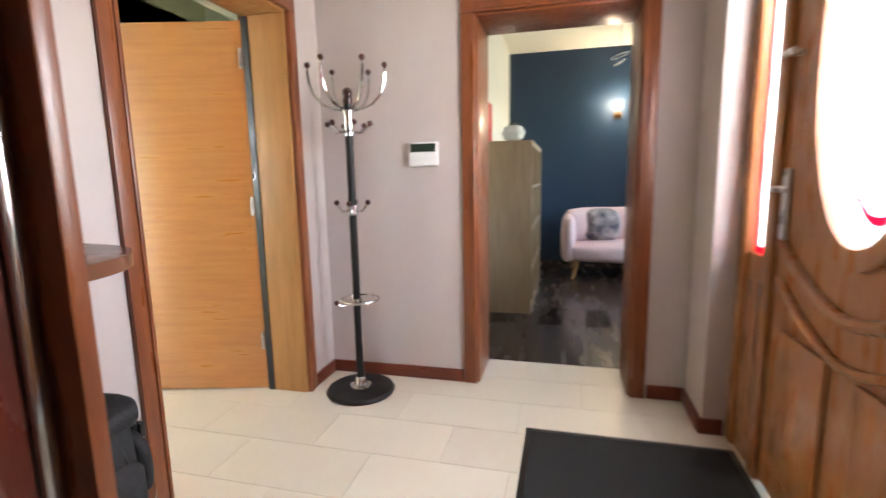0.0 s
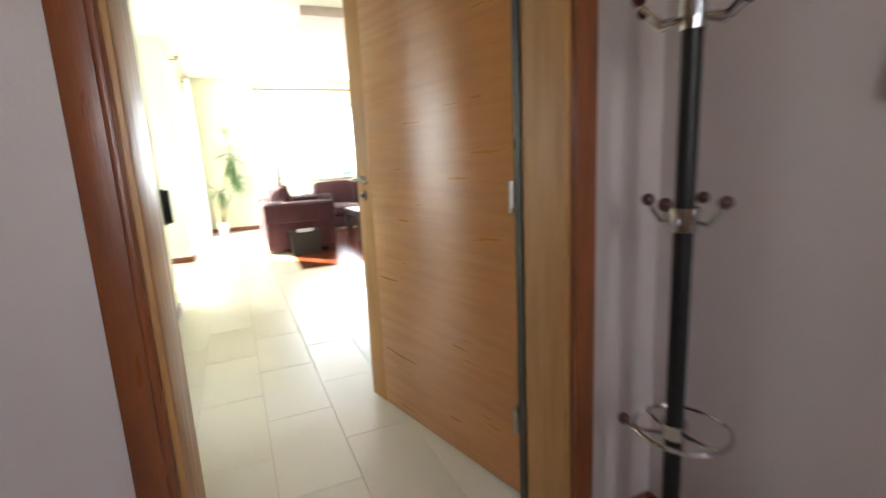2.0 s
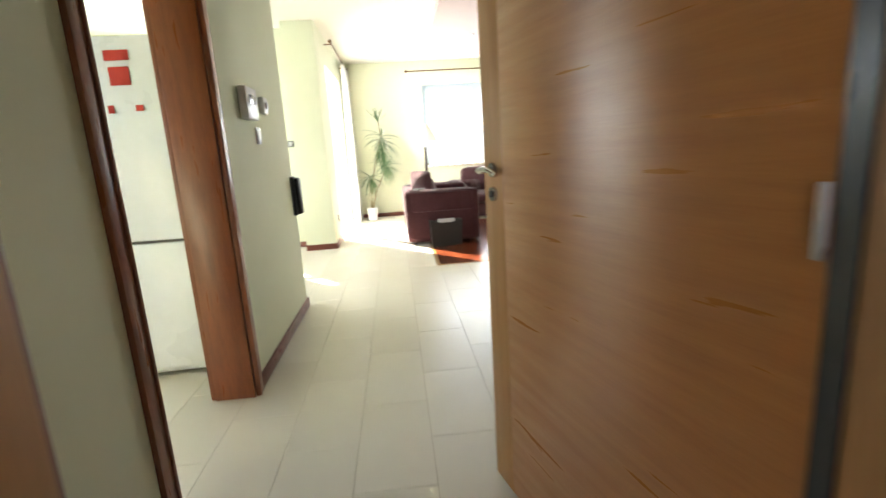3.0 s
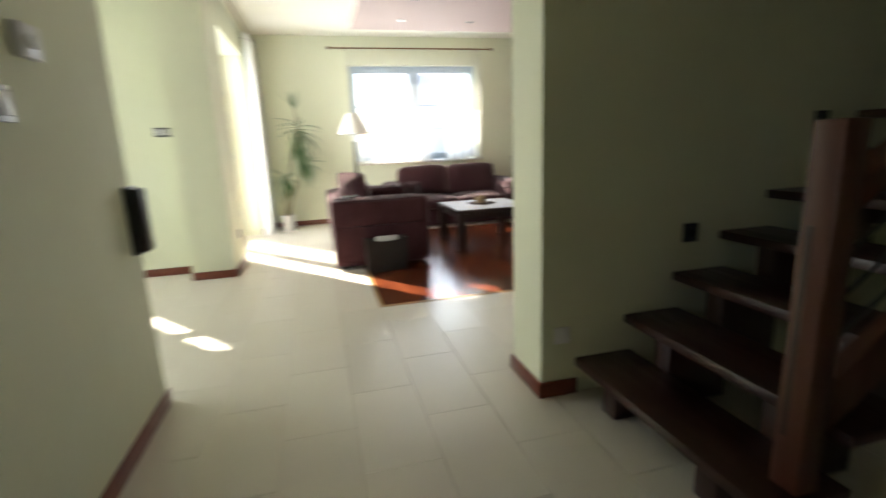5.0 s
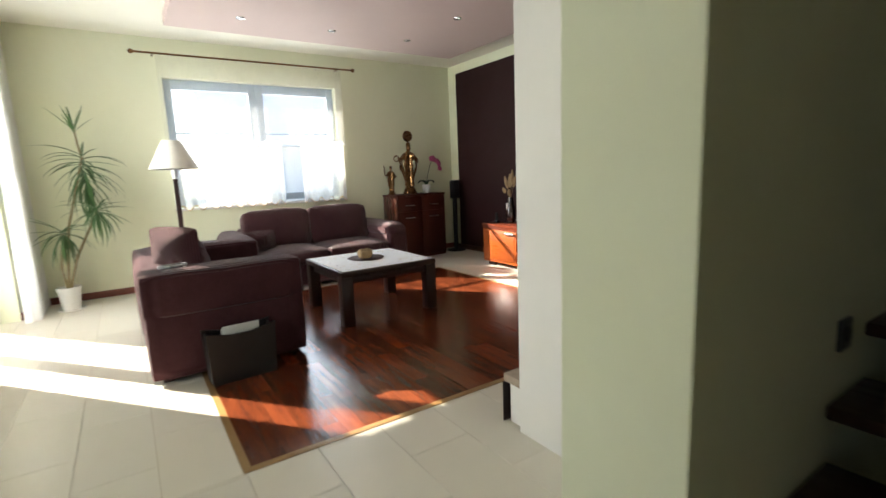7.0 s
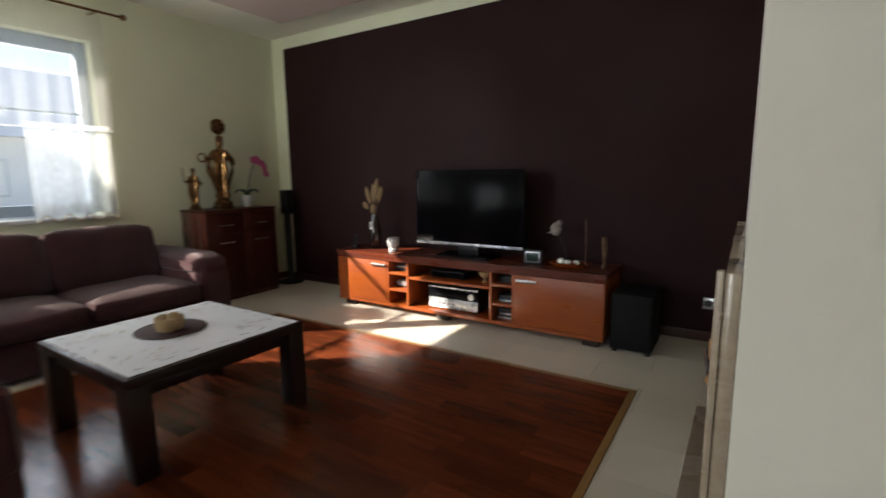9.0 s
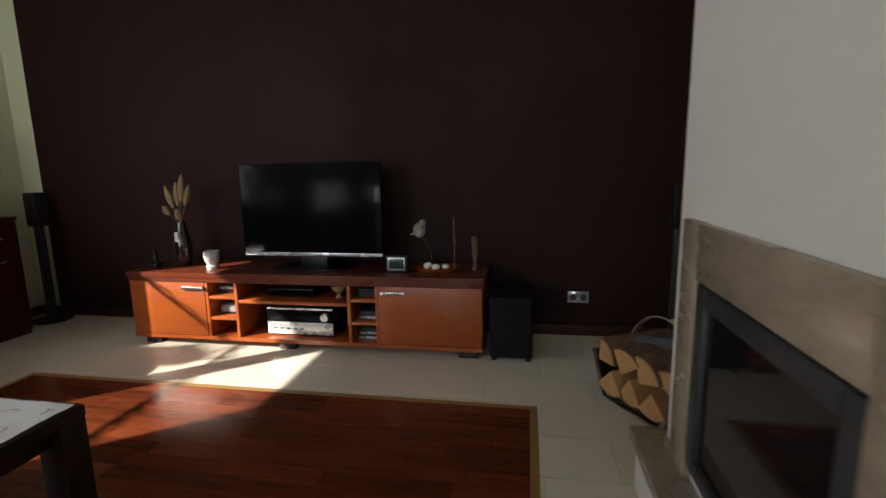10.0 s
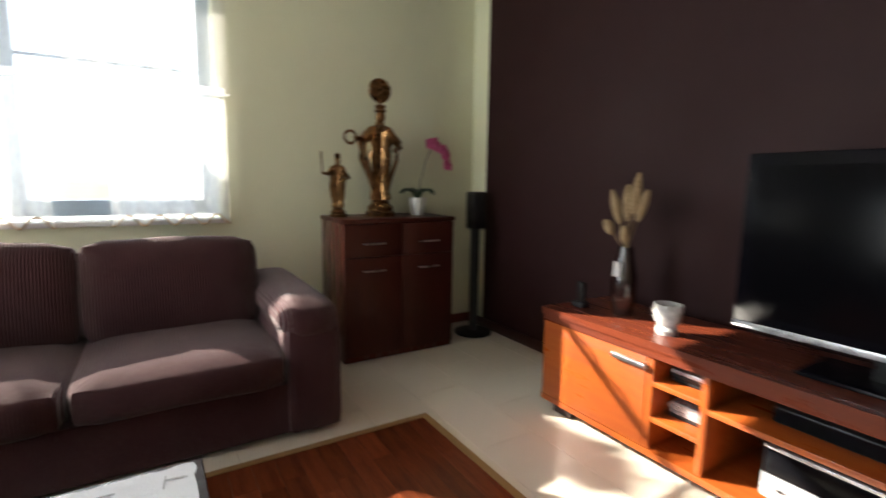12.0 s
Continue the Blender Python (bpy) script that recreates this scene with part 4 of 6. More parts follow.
ward = thing("wardrobe", (-1.25, -0.51, 0), "dark red-brown sliding wardrobe with chrome door edge", "wardrobe")
boxed("end_panel", M_CASE, ward, -0.30, 0.305, 0.985, 1.02, 0, 2.45)
boxed("end_panel", M_CASE, ward, -0.30, 0.305, -1.09, -1.05, 0, 2.45)
boxed("top", M_CASE, ward, -0.30, 0.305, -1.05, 0.98, 2.41, 2.45)
boxed("back", M_CASE, ward, -0.30, -0.285, -1.05, 0.98, 0.0, 2.41)
boxed("plinth", M_BLACK, ward, -0.2, 0.25, -1.05, 0.98, 0.0, 0.05)
boxed("sliding_door", M_MAHOG, ward, 0.215, 0.235, 0.0, 0.945, 0.05, 2.41)
boxed("sliding_door", M_MAHOG, ward, 0.245, 0.265, -1.05, 0.02, 0.05, 2.41)
boxed("chrome_edge", M_CHROME, ward, 0.212, 0.25, 0.945, 0.972, 0.05, 2.41, label="chrome edge profile")


def round_shelf(bm, z, depth_x, depth_y, x0, y0, thick=0.028, n=14):
    pts = [(x0, y0)] + [(x0 + depth_x * math.cos(math.pi / 2 * k / n) ** 0.7, y0 + depth_y * math.sin(math.pi / 2 * k / n) ** 0.7) for k in range(n + 1)]
    prism(bm, pts, "z", z - thick, z)


shelf = thing("corner_shelf", (-1.585, 0.51, 0), "rounded red-brown end shelf fixed beside the wardrobe", "shelf")
for z, nm in ((1.05, "upper_shelf"), (0.41, "lower_shelf")):
    bm = B()
    round_shelf(bm, z, 0.47 if z > 1 else 0.46, 0.41 if z > 1 else 0.40, 0.0, 0.012, 0.034)
    part(nm, bm, M_SHELF, shelf)
boxed("back_panel", M_CASE, shelf, 0.0, 0.60, 0.0, 0.012, 0.0, 1.02)
phone = thing("phone", (-1.30, 0.70, 1.05), "small black phone lying on the end shelf", "phone")
boxed("case", M_BLACK, phone, -0.07, 0.07, -0.033, 0.033, 0.0, 0.012, bevel=0.004)
bag = thing("backpack", (-1.30, 0.655, 0.41), "black nylon camera backpack on the lower end shelf", "backpack", rz=5)
bm = B()
soft_box(bm, -0.15, 0.15, -0.12, 0.09, 0.0, 0.29, 0.05, 0.02, seed=3)
part("body", bm, M_BAG, bag)
bm = B()
soft_box(bm, -0.12, 0.12, 0.08, 0.145, 0.015, 0.19, 0.03, 0.02, seed=8)
part("front_pocket", bm, M_BAG, bag)
bm = B()
tube(bm, [(-0.05, 0, 0.28), (-0.04, 0, 0.32), (0.04, 0, 0.32), (0.05, 0, 0.28)], 0.009, 8)
part("carry_loop", bm, M_BAG, bag)
bm = B()
soft_box(bm, -0.14, 0.14, -0.10, 0.112, 0.215, 0.302, 0.035, 0.02, seed=12)
part("top_flap", bm, M_BAG, bag)
for s in (-1, 1):
    bm = B()
    tube(bm, [(s * 0.075, 0.10, 0.285), (s * 0.076, 0.122, 0.24), (s * 0.075, 0.15, 0.17), (s * 0.074, 0.155, 0.06), (s * 0.074, 0.13, 0.01)], 0.009, 6)
    web = part("webbing", bm, M_LEATHER, bag)
    boxed("buckle", M_BLACK, web, s * 0.075 - 0.018, s * 0.075 + 0.018, 0.146, 0.162, 0.155, 0.195, bevel=0.004)
    bm = B()
    soft_box(bm, *((0.135, 0.185) if s > 0 else (-0.185, -0.135)), -0.07, 0.06, 0.01, 0.16, 0.02, 0.015, seed=s + 30)
    part("side_pocket", bm, M_BAG, bag)
bm = B()
tube(bm, [(-0.11, 0.146, 0.14), (0.0, 0.152, 0.15), (0.11, 0.146, 0.14)], 0.004, 5)
part("zip", bm, M_FRAME, bag)
for s in (-1, 1):
    bm = B()
    tube(bm, [(s * 0.15, 0.05, 0.05), (s * 0.165, 0.03, 0.14), (s * 0.145, 0.0, 0.26)], 0.012, 6)
    part("strap", bm, M_LEATHER, bag)

# ---- study seen through the doorway ----
bc = thing("bookcase", (-0.70, 4.75, 0), "grey oak cube bookcase with boxes on its shelves", "bookcase")
for d in ((-0.25, 0.25, -0.75, -0.71, 0, 1.5), (-0.25, 0.25, 0.71, 0.75, 0, 1.5), (-0.25, 0.25, -0.71, 0.71, 1.46, 1.5), (-0.25, 0.25, -0.71, 0.71, 0.0, 0.04), (-0.25, -0.235, -0.71, 0.71, 0.04, 1.46)):
    boxed("carcass", M_BOOKCASE, bc, *d)
for k in range(1, 4):
    boxed("shelf", M_BOOKCASE, bc, -0.235, 0.248, -0.71, 0.71, 0.365 * k, 0.365 * k + 0.022)
    boxed("upright", M_BOOKCASE, bc, -0.235, 0.248, -0.75 + 0.375 * k - 0.011, -0.75 + 0.375 * k + 0.011, 0.04, 1.46)
M_BOXGREEN = material("green_storage_box", (0.14, 0.17, 0.06), 0.7, scale=10)
M_BOXWHITE = material("white_storage_box", (0.6, 0.6, 0.58), 0.6, scale=10)
for i, (yy, zz, mm, hh) in enumerate(((-0.56, 0.042, M_BOXGREEN, 0.27), (-0.56, 0.388, M_BOXGREEN, 0.25), (-0.19, 0.042, M_BOXWHITE, 0.27), (-0.56, 0.753, M_BOXWHITE, 0.2), (0.19, 0.388, M_BOXWHITE, 0.25), (-0.56, 1.118, M_BOXWHITE, 0.12), (0.19, 0.753, M_BOXGREEN, 0.22))):
    b2 = thing("storage_box", (-0.64, 4.75 + yy, zz), "plain storage box standing in a bookcase cube", "box", group="boxes in the bookcase")
    boxed("body", mm, b2, -0.15, 0.15, -0.14, 0.14, 0, hh, bevel=0.006)
    boxed("lid", mm, b2, -0.155, 0.155, -0.145, 0.145, hh, hh + 0.02, bevel=0.004)
cv = thing("canvas_picture", (-0.90, 4.32, 1.5), "plain red canvas leaning on the study wall", "picture")
boxed("canvas", M_RED, cv, 0.0, 0.03, -0.25, 0.25, 0.0, 0.38)
jar = thing("ceramic_jar", (-0.62, 4.13, 1.5), "round white ceramic jar with dark lid on the bookcase", "jar")
bm = B()
lathe(bm, (0, 0, 0), [(0.04, 0), (0.08, 0.02), (0.1, 0.07), (0.08, 0.12), (0.045, 0.135)], 24)
part("body", bm, M_POT, jar)
bm = B()
lathe(bm, (0, 0, 0.136), [(0.045, 0), (0.04, 0.012), (0.012, 0.02), (0.012, 0.035)], 16)
part("lid", bm, M_BLACK, jar, "dark lid")
ps = thing("settee", (0.62, 5.85, 0), "blush pink settee with pale wooden legs", "sofa")
for nm, d, bl in (("seat", (-0.72, 0.72, -0.38, 0.34, 0.20, 0.40), 0.06), ("backrest", (-0.78, 0.78, 0.24, 0.42, 0.22, 0.78), 0.07), ("arm", (-0.82, -0.68, -0.36, 0.40, 0.20, 0.72), 0.06), ("arm", (0.68, 0.82, -0.36, 0.40, 0.20, 0.72), 0.06)):
    bm = B()
    soft_box(bm, *d, bl, 0.015)
    part(nm, bm, M_PINKSOFA, ps)
for sx in (-1, 1):
    for sy in (-1, 1):
        bm = B()
        cyl(bm, (sx * 0.70, sy * 0.34, 0.0), (sx * 0.64, sy * 0.30, 0.21), 0.014, 0.022, 12)
        part("leg", bm, M_PINELEG, ps)
for nm, xx, mm, r in (("floral_cushion", -0.36, M_NAVY, 8), ("pink_cushion", -0.60, M_PINKSOFA, 25)):
    cu = thing(nm, (0.62 + xx, 5.93, 0.43), "square cushion standing on the pink settee", "cushion", rz=r)
    bm = B()
    soft_box(bm, -0.18, 0.18, -0.05, 0.05, 0.0, 0.34, 0.045, 0.03, seed=xx)
    part("cover", bm, mm, cu)
sc = thing("wall_sconce", (0.47, 6.75, 2.02), "brass wall sconce with a glowing bulb", "wall lamp")
bm = B()
cyl(bm, (0, 0, -0.06), (0, -0.025, -0.06), 0.05, seg=20)
tube(bm, [(0, -0.02, -0.06), (0, -0.08, -0.06), (0, -0.1, -0.02)], 0.009, 8)
part("bracket", bm, M_GOLD, sc)
bm = B()
ball(bm, (0, -0.1, 0.05), 0.045, 14)
part("bulb", bm, M_BULB, sc)
lamp = new("sconce_light", bpy.data.lights.new("sconce_light", "POINT"))
lamp.data.energy, lamp.data.color, lamp.data.shadow_soft_size = 0.6, (1.0, 0.75, 0.5), 0.05
lamp.location = (0.47, 6.58, 2.1)
ch = thing("pendant_lamp", (0.36, 5.5, 2.84), "pendant lamp of thin metal hoops", "pendant lamp")
for k, (r, z) in enumerate(((0.09, -0.40), (0.05, -0.47))):
    bm = B()
    tube(bm, [(r * math.cos(2 * math.pi * i / 24), r * math.sin(2 * math.pi * i / 24), z + 0.03 * math.cos(2 * math.pi * i / 24)) for i in range(25)], 0.006, 6)
    part("hoop", bm, M_CHROME, ch)
bm = B()
cyl(bm, (0, 0, 0), (0, 0, -0.47), 0.003, seg=6)
part("cord", bm, M_BLACK, ch)

# ---- corridor ----
th = thing("heating_controller", (-4.16, 0.84, 1.51), "white heating controller with grey display on the wall", "thermostat")
boxed("housing", M_PLASTIC, th, -0.105, 0.10, 0.0, 0.045, -0.085, 0.09, bevel=0.006)
boxed("display", M_LCD, th, -0.06, 0.05, 0.044, 0.0465, 0.0, 0.05, bevel=0.001)
t2 = thing("thermostat", (-4.52, 0.84, 1.535), "small white room thermostat on the wall", "thermostat")
boxed("housing", M_PLASTIC, t2, -0.055, 0.055, 0.0, 0.028, -0.05, 0.05, bevel=0.006)
bm = B()
cyl(bm, (0, 0.028, 0), (0, 0.04, 0), 0.022, seg=18)
part("dial", bm, M_PLASTIC, t2)
sw = thing("light_switch", (-4.345, 0.84, 1.345), "silver framed light switch on the wall", "light switch")
boxed("frame", M_SILVER, sw, -0.043, 0.043, 0.0, 0.01, -0.05, 0.05)
boxed("rocker", M_PLASTIC, sw, -0.028, 0.028, 0.01, 0.016, -0.033, 0.033)
ic = thing("door_intercom", (-5.10, 0.84, 0.915), "black door intercom handset on the wall end", "intercom")
boxed("base", M_BLACK, ic, -0.05, 0.05, 0.0, 0.03, -0.15, 0.15, bevel=0.008)
boxed("receiver", M_BLACKMET, ic, -0.045, 0.045, 0.03, 0.065, -0.14, 0.14, bevel=0.012)
ds = thing("double_switch", (-7.95, 0.256, 1.40), "dark double light switch on the pale green wall", "light switch")
boxed("frame", M_FRAME, ds, 0.0, 0.01, -0.075, 0.075, -0.042, 0.042)
for s in (-1, 1):
    boxed("rocker", M_STEEL, ds, 0.01, 0.016, s * 0.036 - 0.028, s * 0.036 + 0.028, -0.03, 0.03)
so = thing("socket_outlet", (-8.08, 0.79, 0.35), "dark wall socket low on the pale green wall", "socket")
boxed("plate", M_FRAME, so, -0.045, 0.045, 0.0, 0.012, -0.045, 0.045)

fridge = thing("refrigerator", (-4.295, 0.32, 0), "silver-white fridge-freezer with a horizontal seam", "refrigerator")
boxed("cabinet", M_FRIDGE, fridge, -0.31, 0.26, -0.285, 0.285, 0.02, 1.86, bevel=0.008)
for z0, z1, hz in ((0.06, 0.792, (0.5, 0.76)), (0.806, 1.855, (0.84, 1.25))):
    door = boxed("door", M_FRIDGE, fridge, 0.265, 0.31, -0.285, 0.285, z0, z1, bevel=0.012)
    bm = B()
    tube(bm, [(0.31, -0.245, hz[0]), (0.345, -0.245, hz[0] + 0.01), (0.345, -0.245, hz[1] - 0.01), (0.31, -0.245, hz[1])], 0.009, 8)
    part("handle", bm, M_STEEL, door)
boxed("seam", M_BLACK, fridge, 0.26, 0.30, -0.28, 0.28, 0.792, 0.806, bevel=0.0)
for k, (yy, zz, w, h) in enumerate(((-0.02, 1.66, 0.10, 0.09), (-0.02, 1.76, 0.12, 0.05), (-0.09, 1.5, 0.03, 0.04), (0.05, 1.5, 0.04, 0.03))):
    mg = thing("fridge_magnet", (-3.985, 0.32 + yy, zz), "small red fridge magnet", "magnet", group="magnets on the fridge")
    boxed("plate", M_RED, mg, 0.0005, 0.006, -w / 2, w / 2, -h / 2, h / 2, bevel=0.002)
rad = thing("radiator", (-6.62, -2.17, 0.0), "white panel radiator under the dining window", "radiator")
for k in range(16):
    boxed("column", M_PLASTIC, rad, -0.5 + k * 0.0625, -0.5 + k * 0.0625 + 0.055, -0.05, 0.03, 0.12, 0.72, bevel=0.012)
bm = B()
cyl(bm, (0.53, -0.01, 0.0), (0.53, -0.01, 0.2), 0.01, seg=8)
cyl(bm, (0.53, -0.01, 0.19), (0.48, -0.01, 0.19), 0.01, seg=8)
part("pipe", bm, M_STEEL, rad)

# exercise bike beside the stairs
bk = thing("exercise_bike", (-3.88, 4.5, 0), "dark exercise bike with grey flywheel housing", "exercise bike", rz=-8)
for xx in (-0.42, 0.36):
    bm = B()
    cyl(bm, (xx, -0.22, 0.035), (xx, 0.22, 0.035), 0.03, seg=14)
    part("floor_bar", bm, M_BLACK, bk)
bm = B()
tube(bm, [(-0.42, 0, 0.05), (-0.1, 0, 0.14), (0.2, 0, 0.16), (0.36, 0, 0.05)], 0.03, 10)
part("frame", bm, M_BLACK, bk)
bm = B()
lathe(bm, (0, 0, 0), [(0.02, -0.05), (0.12, -0.05), (0.135, -0.03), (0.135, 0.03), (0.12, 0.05), (0.02, 0.05)], 32)
bmesh.ops.rotate(bm, verts=bm.verts[:], cent=(0, 0, 0), matrix=Matrix.Rotation(math.pi / 2, 3, "X"))
bmesh.ops.translate(bm, verts=bm.verts[:], vec=(0.06, 0, 0.2))
part("flywheel_housing", bm, M_FRAME, bk, "grey flywheel housing")
bm = B()
tube(bm, [(0.12, 0, 0.3), (0.27, 0, 0.55), (0.30, 0, 0.85), (0.28, 0, 1.1)], 0.03, 10)
part("handle_column", bm, M_BLACK, bk)
bm = B()
for s in (-1, 1):
    tube(bm, [(0.28, 0, 1.1), (0.26, s * 0.14, 1.12), (0.2, s * 0.2, 1.22), (0.24, s * 0.2, 1.32)], 0.017, 8)
part("handlebar", bm, M_BLACK, bk)
boxed("console", M_BLACK, bk, 0.2, 0.3, -0.09, 0.09, 1.12, 1.22, bevel=0.015)
bm = B()
tube(bm, [(-0.08, 0, 0.15), (-0.2, 0, 0.5), (-0.26, 0, 0.72)], 0.025, 10)
part("seat_post", bm, M_BLACK, bk)
bm = B()
soft_box(bm, -0.40, -0.12, -0.12, 0.12, 0.72, 0.80, 0.035, 0.01)
part("saddle", bm, M_LEATHER, bk)


# ---- lounge furniture ----
def sofa(name, w, d, loc, rz, n, label, side=0.0):
    """Faces local +y; w along x."""
    t = thing(name, loc, label, "sofa", rz=rz)
    aw = 0.25
    bm = B()
    soft_box(bm, -w / 2 + 0.02, w / 2 - 0.02, -d / 2 + 0.02, d / 2 - 0.03, 0.03, 0.27, 0.02, 0.004)
    part("base", bm, M_SOFA, t)
    for s in (-1, 1):
        bm = B()
        a, b = (-w / 2, -w / 2 + aw) if s < 0 else (w / 2 - aw, w / 2)
        soft_box(bm, a, b, -d / 2 + 0.01, d / 2, 0.03, 0.52, 0.03, 0.006, seed=s)
        if side:
            soft_box(bm, a - 0.008, b + 0.008, -d / 2, d / 2 + 0.006, 0.40, side, 0.05, 0.006, seed=s + 5)
        else:
            soft_box(bm, a - 0.012, b + 0.012, -d / 2, d / 2 + 0.008, 0.44, 0.635, 0.095, 0.008, seed=s + 5)
        part("arm", bm, M_SOFA, t)
    bm = B()
    soft_box(bm, -w / 2 + aw - 0.02, w / 2 - aw + 0.02, -d / 2, -d / 2 + 0.22, 0.2, side or 0.66, 0.06, 0.01)
    part("backrest", bm, M_SOFA, t)
    cw = (w - 2 * aw) / n
    for k in range(n):
        x0 = -w / 2 + aw + k * cw
        bm = B()
        soft_box(bm, x0 + 0.004, x0 + cw - 0.004, -d / 2 + 0.2, d / 2 + 0.02, 0.26, 0.43, 0.055, 0.018, seed=k * 3)
        part("seat_cushion", bm, M_SOFA, t)
        bm = B()
        soft_box(bm, x0 + 0.004, x0 + cw - 0.004, -0.12, 0.12, -0.24, 0.235, 0.055, 0.026, seed=k * 7 + 2)
        bmesh.ops.rotate(bm, verts=bm.verts[:], cent=(0, 0, 0), matrix=Matrix.Rotation(radians(13), 3, "X"))
        bmesh.ops.translate(bm, verts=bm.verts[:], vec=(0, -d / 2 + 0.33, 0.615 if not side else 0.60))
        part("back_cushion", bm, M_SOFA, t)
    for sx in (-1, 1):
        for sy in (-1, 1):
            boxed("foot", M_TABLE, t, sx * (w / 2 - 0.1) - 0.03, sx * (w / 2 - 0.1) + 0.03, sy * (d / 2 - 0.1) - 0.03, sy * (d / 2 - 0.1) + 0.03, 0.0, 0.04)
    return t


sofa("sofa", 2.05, 1.07, (-9.92, 3.62, 0), -90, 2, "plum brown corduroy two-seat sofa under the window")
sofa("loveseat", 1.52, 0.96, (-8.17, 2.21, 0), 0, 2, "plum brown corduroy loveseat with its side to the corridor", 0.70)
for (x, y, z, rz, sz, mm) in ((-7.74, 1.97, 0.80, 40, 0.19, M_SOFA), (-9.78, 2.96, 0.53, -75, 0.17, M_SOFA)):
    cu = thing("throw_cushion", (x, y, z - sz * 0.7), "soft dark plum throw cushion lying on the sofa", "cushion", rz=rz, group="cushions on the sofas")
    bm = B()
    soft_box(bm, -sz, sz, -0.05, 0.05, 0.0, sz * 1.4, 0.03, 0.012, seed=x)
    for v in bm.verts:
        e = max(abs(v.co.x) / sz, abs(v.co.z / (sz * 0.7) - 1))
        v.co.y *= 1.35 - 1.05 * e ** 3
    part("cover", bm, mm, cu)

remote = thing("remote_control", (-7.535, 1.93, 0.706), "pale grey remote control lying on the loveseat arm", "remote control", rz=8)
boxed("case", M_SILVER, remote, -0.025, 0.025, -0.08, 0.08, 0.0, 0.02, bevel=0.006)
boxed("keypad", M_BLACKMET, remote, -0.018, 0.018, -0.06, 0.05, 0.0195, 0.022, bevel=0.001)

tote = thing("magazine_holder", (-7.285, 2.23, 0), "black leather magazine holder with papers beside the loveseat", "magazine holder", rz=4)
bm = B()
prism(bm, [(-0.19, 0.0), (0.19, 0.0), (0.205, 0.33), (0.06, 0.30), (-0.06, 0.30), (-0.205, 0.33)], "x", 0.055, 0.07)
part("front_side", bm, M_LEATHER, tote)
bm = B()
prism(bm, [(-0.19, 0.0), (0.19, 0.0), (0.205, 0.33), (0.06, 0.30), (-0.06, 0.30), (-0.205, 0.33)], "x", -0.07, -0.055)
part("back_side", bm, M_LEATHER, tote)
boxed("base", M_LEATHER, tote, -0.055, 0.055, -0.185, 0.185, 0.0, 0.012)
for s in (-1, 1):
    boxed("end", M_LEATHER, tote, -0.055, 0.055, s * 0.188 - 0.006, s * 0.188 + 0.006, 0.012, 0.31)
paper = thing("magazines", (-7.285, 2.24, 0.012), "pale magazines standing in the black holder", "magazine", rz=4)
for k in range(3):
    boxed("magazine", M_PAPER, paper, -0.03 + k * 0.018, -0.02 + k * 0.018, -0.11, 0.11, 0.0, 0.30 + 0.015 * k, bevel=0.001)

tab = thing("coffee_table", (-8.19, 3.55, 0), "dark stained square coffee table with thick legs", "coffee table")
boxed("tabletop", M_TABLE, tab, -0.445, 0.445, -0.45, 0.45, 0.415, 0.458, bevel=0.004)
for s in (-1, 1):
    boxed("apron", M_TABLE, tab, -0.36, 0.36, s * 0.40 - 0.012, s * 0.40 + 0.012, 0.35, 0.415)
    boxed("apron", M_TABLE, tab, s * 0.395 - 0.012, s * 0.395 + 0.012, -0.36, 0.36, 0.35, 0.415)
    for q in (-1, 1):
        boxed("leg", M_TABLE, tab, s * 0.395 - 0.048, s * 0.395 + 0.048, q * 0.40 - 0.048, q * 0.40 + 0.048, 0.0, 0.4145, bevel=0.004)
cl = thing("tablecloth", (-8.19, 3.55, 0.4585), "white embroidered linen cloth spread over the coffee table", "tablecloth")
bm = B()
N = 44
vs = []
for i in range(N + 1):
    row = []
    for j in range(N + 1):
        u, v = i / N * 2 - 1, j / N * 2 - 1
        e = 0.012 * noise.noise(Vector((u * 9, v * 9, 2.0))) * (1 if max(abs(u), abs(v)) > 0.98 else 0)
        z = 0.0025 + 0.002 * max(0, noise.noise(Vector((u * 5, v * 5, 7.0))))
        row.append(bm.verts.new((u * 0.425 + e, v * 0.43 + e, z)))
    vs.append(row)
for i in range(N):
    for j in range(N):
        bm.faces.new((vs[i][j], vs[i + 1][j], vs[i + 1][j + 1], vs[i][j + 1]))
ext = bmesh.ops.extrude_face_region(bm, geom=bm.faces[:])
bmesh.ops.translate(bm, verts=[g for g in ext["geom"] if isinstance(g, bmesh.types.BMVert)], vec=(0, 0, 0.0015))
bmesh.ops.recalc_face_normals(bm, faces=bm.faces[:])
part("linen", bm, M_CLOTH, cl)
M_EMB = material("pale_embroidery", (0.75, 0.7, 0.66), 0.9, scale=30)
M_CUTWORK = material("grey_cutwork_thread", (0.5, 0.51, 0.53), 0.9, scale=30)
rnd = random.Random(5)


def petal(bm, x, y, turn, l, w, z):
    """A small flat lens shape lying on the cloth."""
    c, n = math.cos(turn), math.sin(turn)
    rim = [(l * math.cos(q) / 2, w * math.sin(q) / 2) for q in (0, 0.8, 1.57, 2.34, 3.14, 3.94, 4.71, 5.5)]
    prism(bm, [(x + u * c - v * n, y + u * n + v * c) for u, v in rim], "z", z, z + 0.0012)


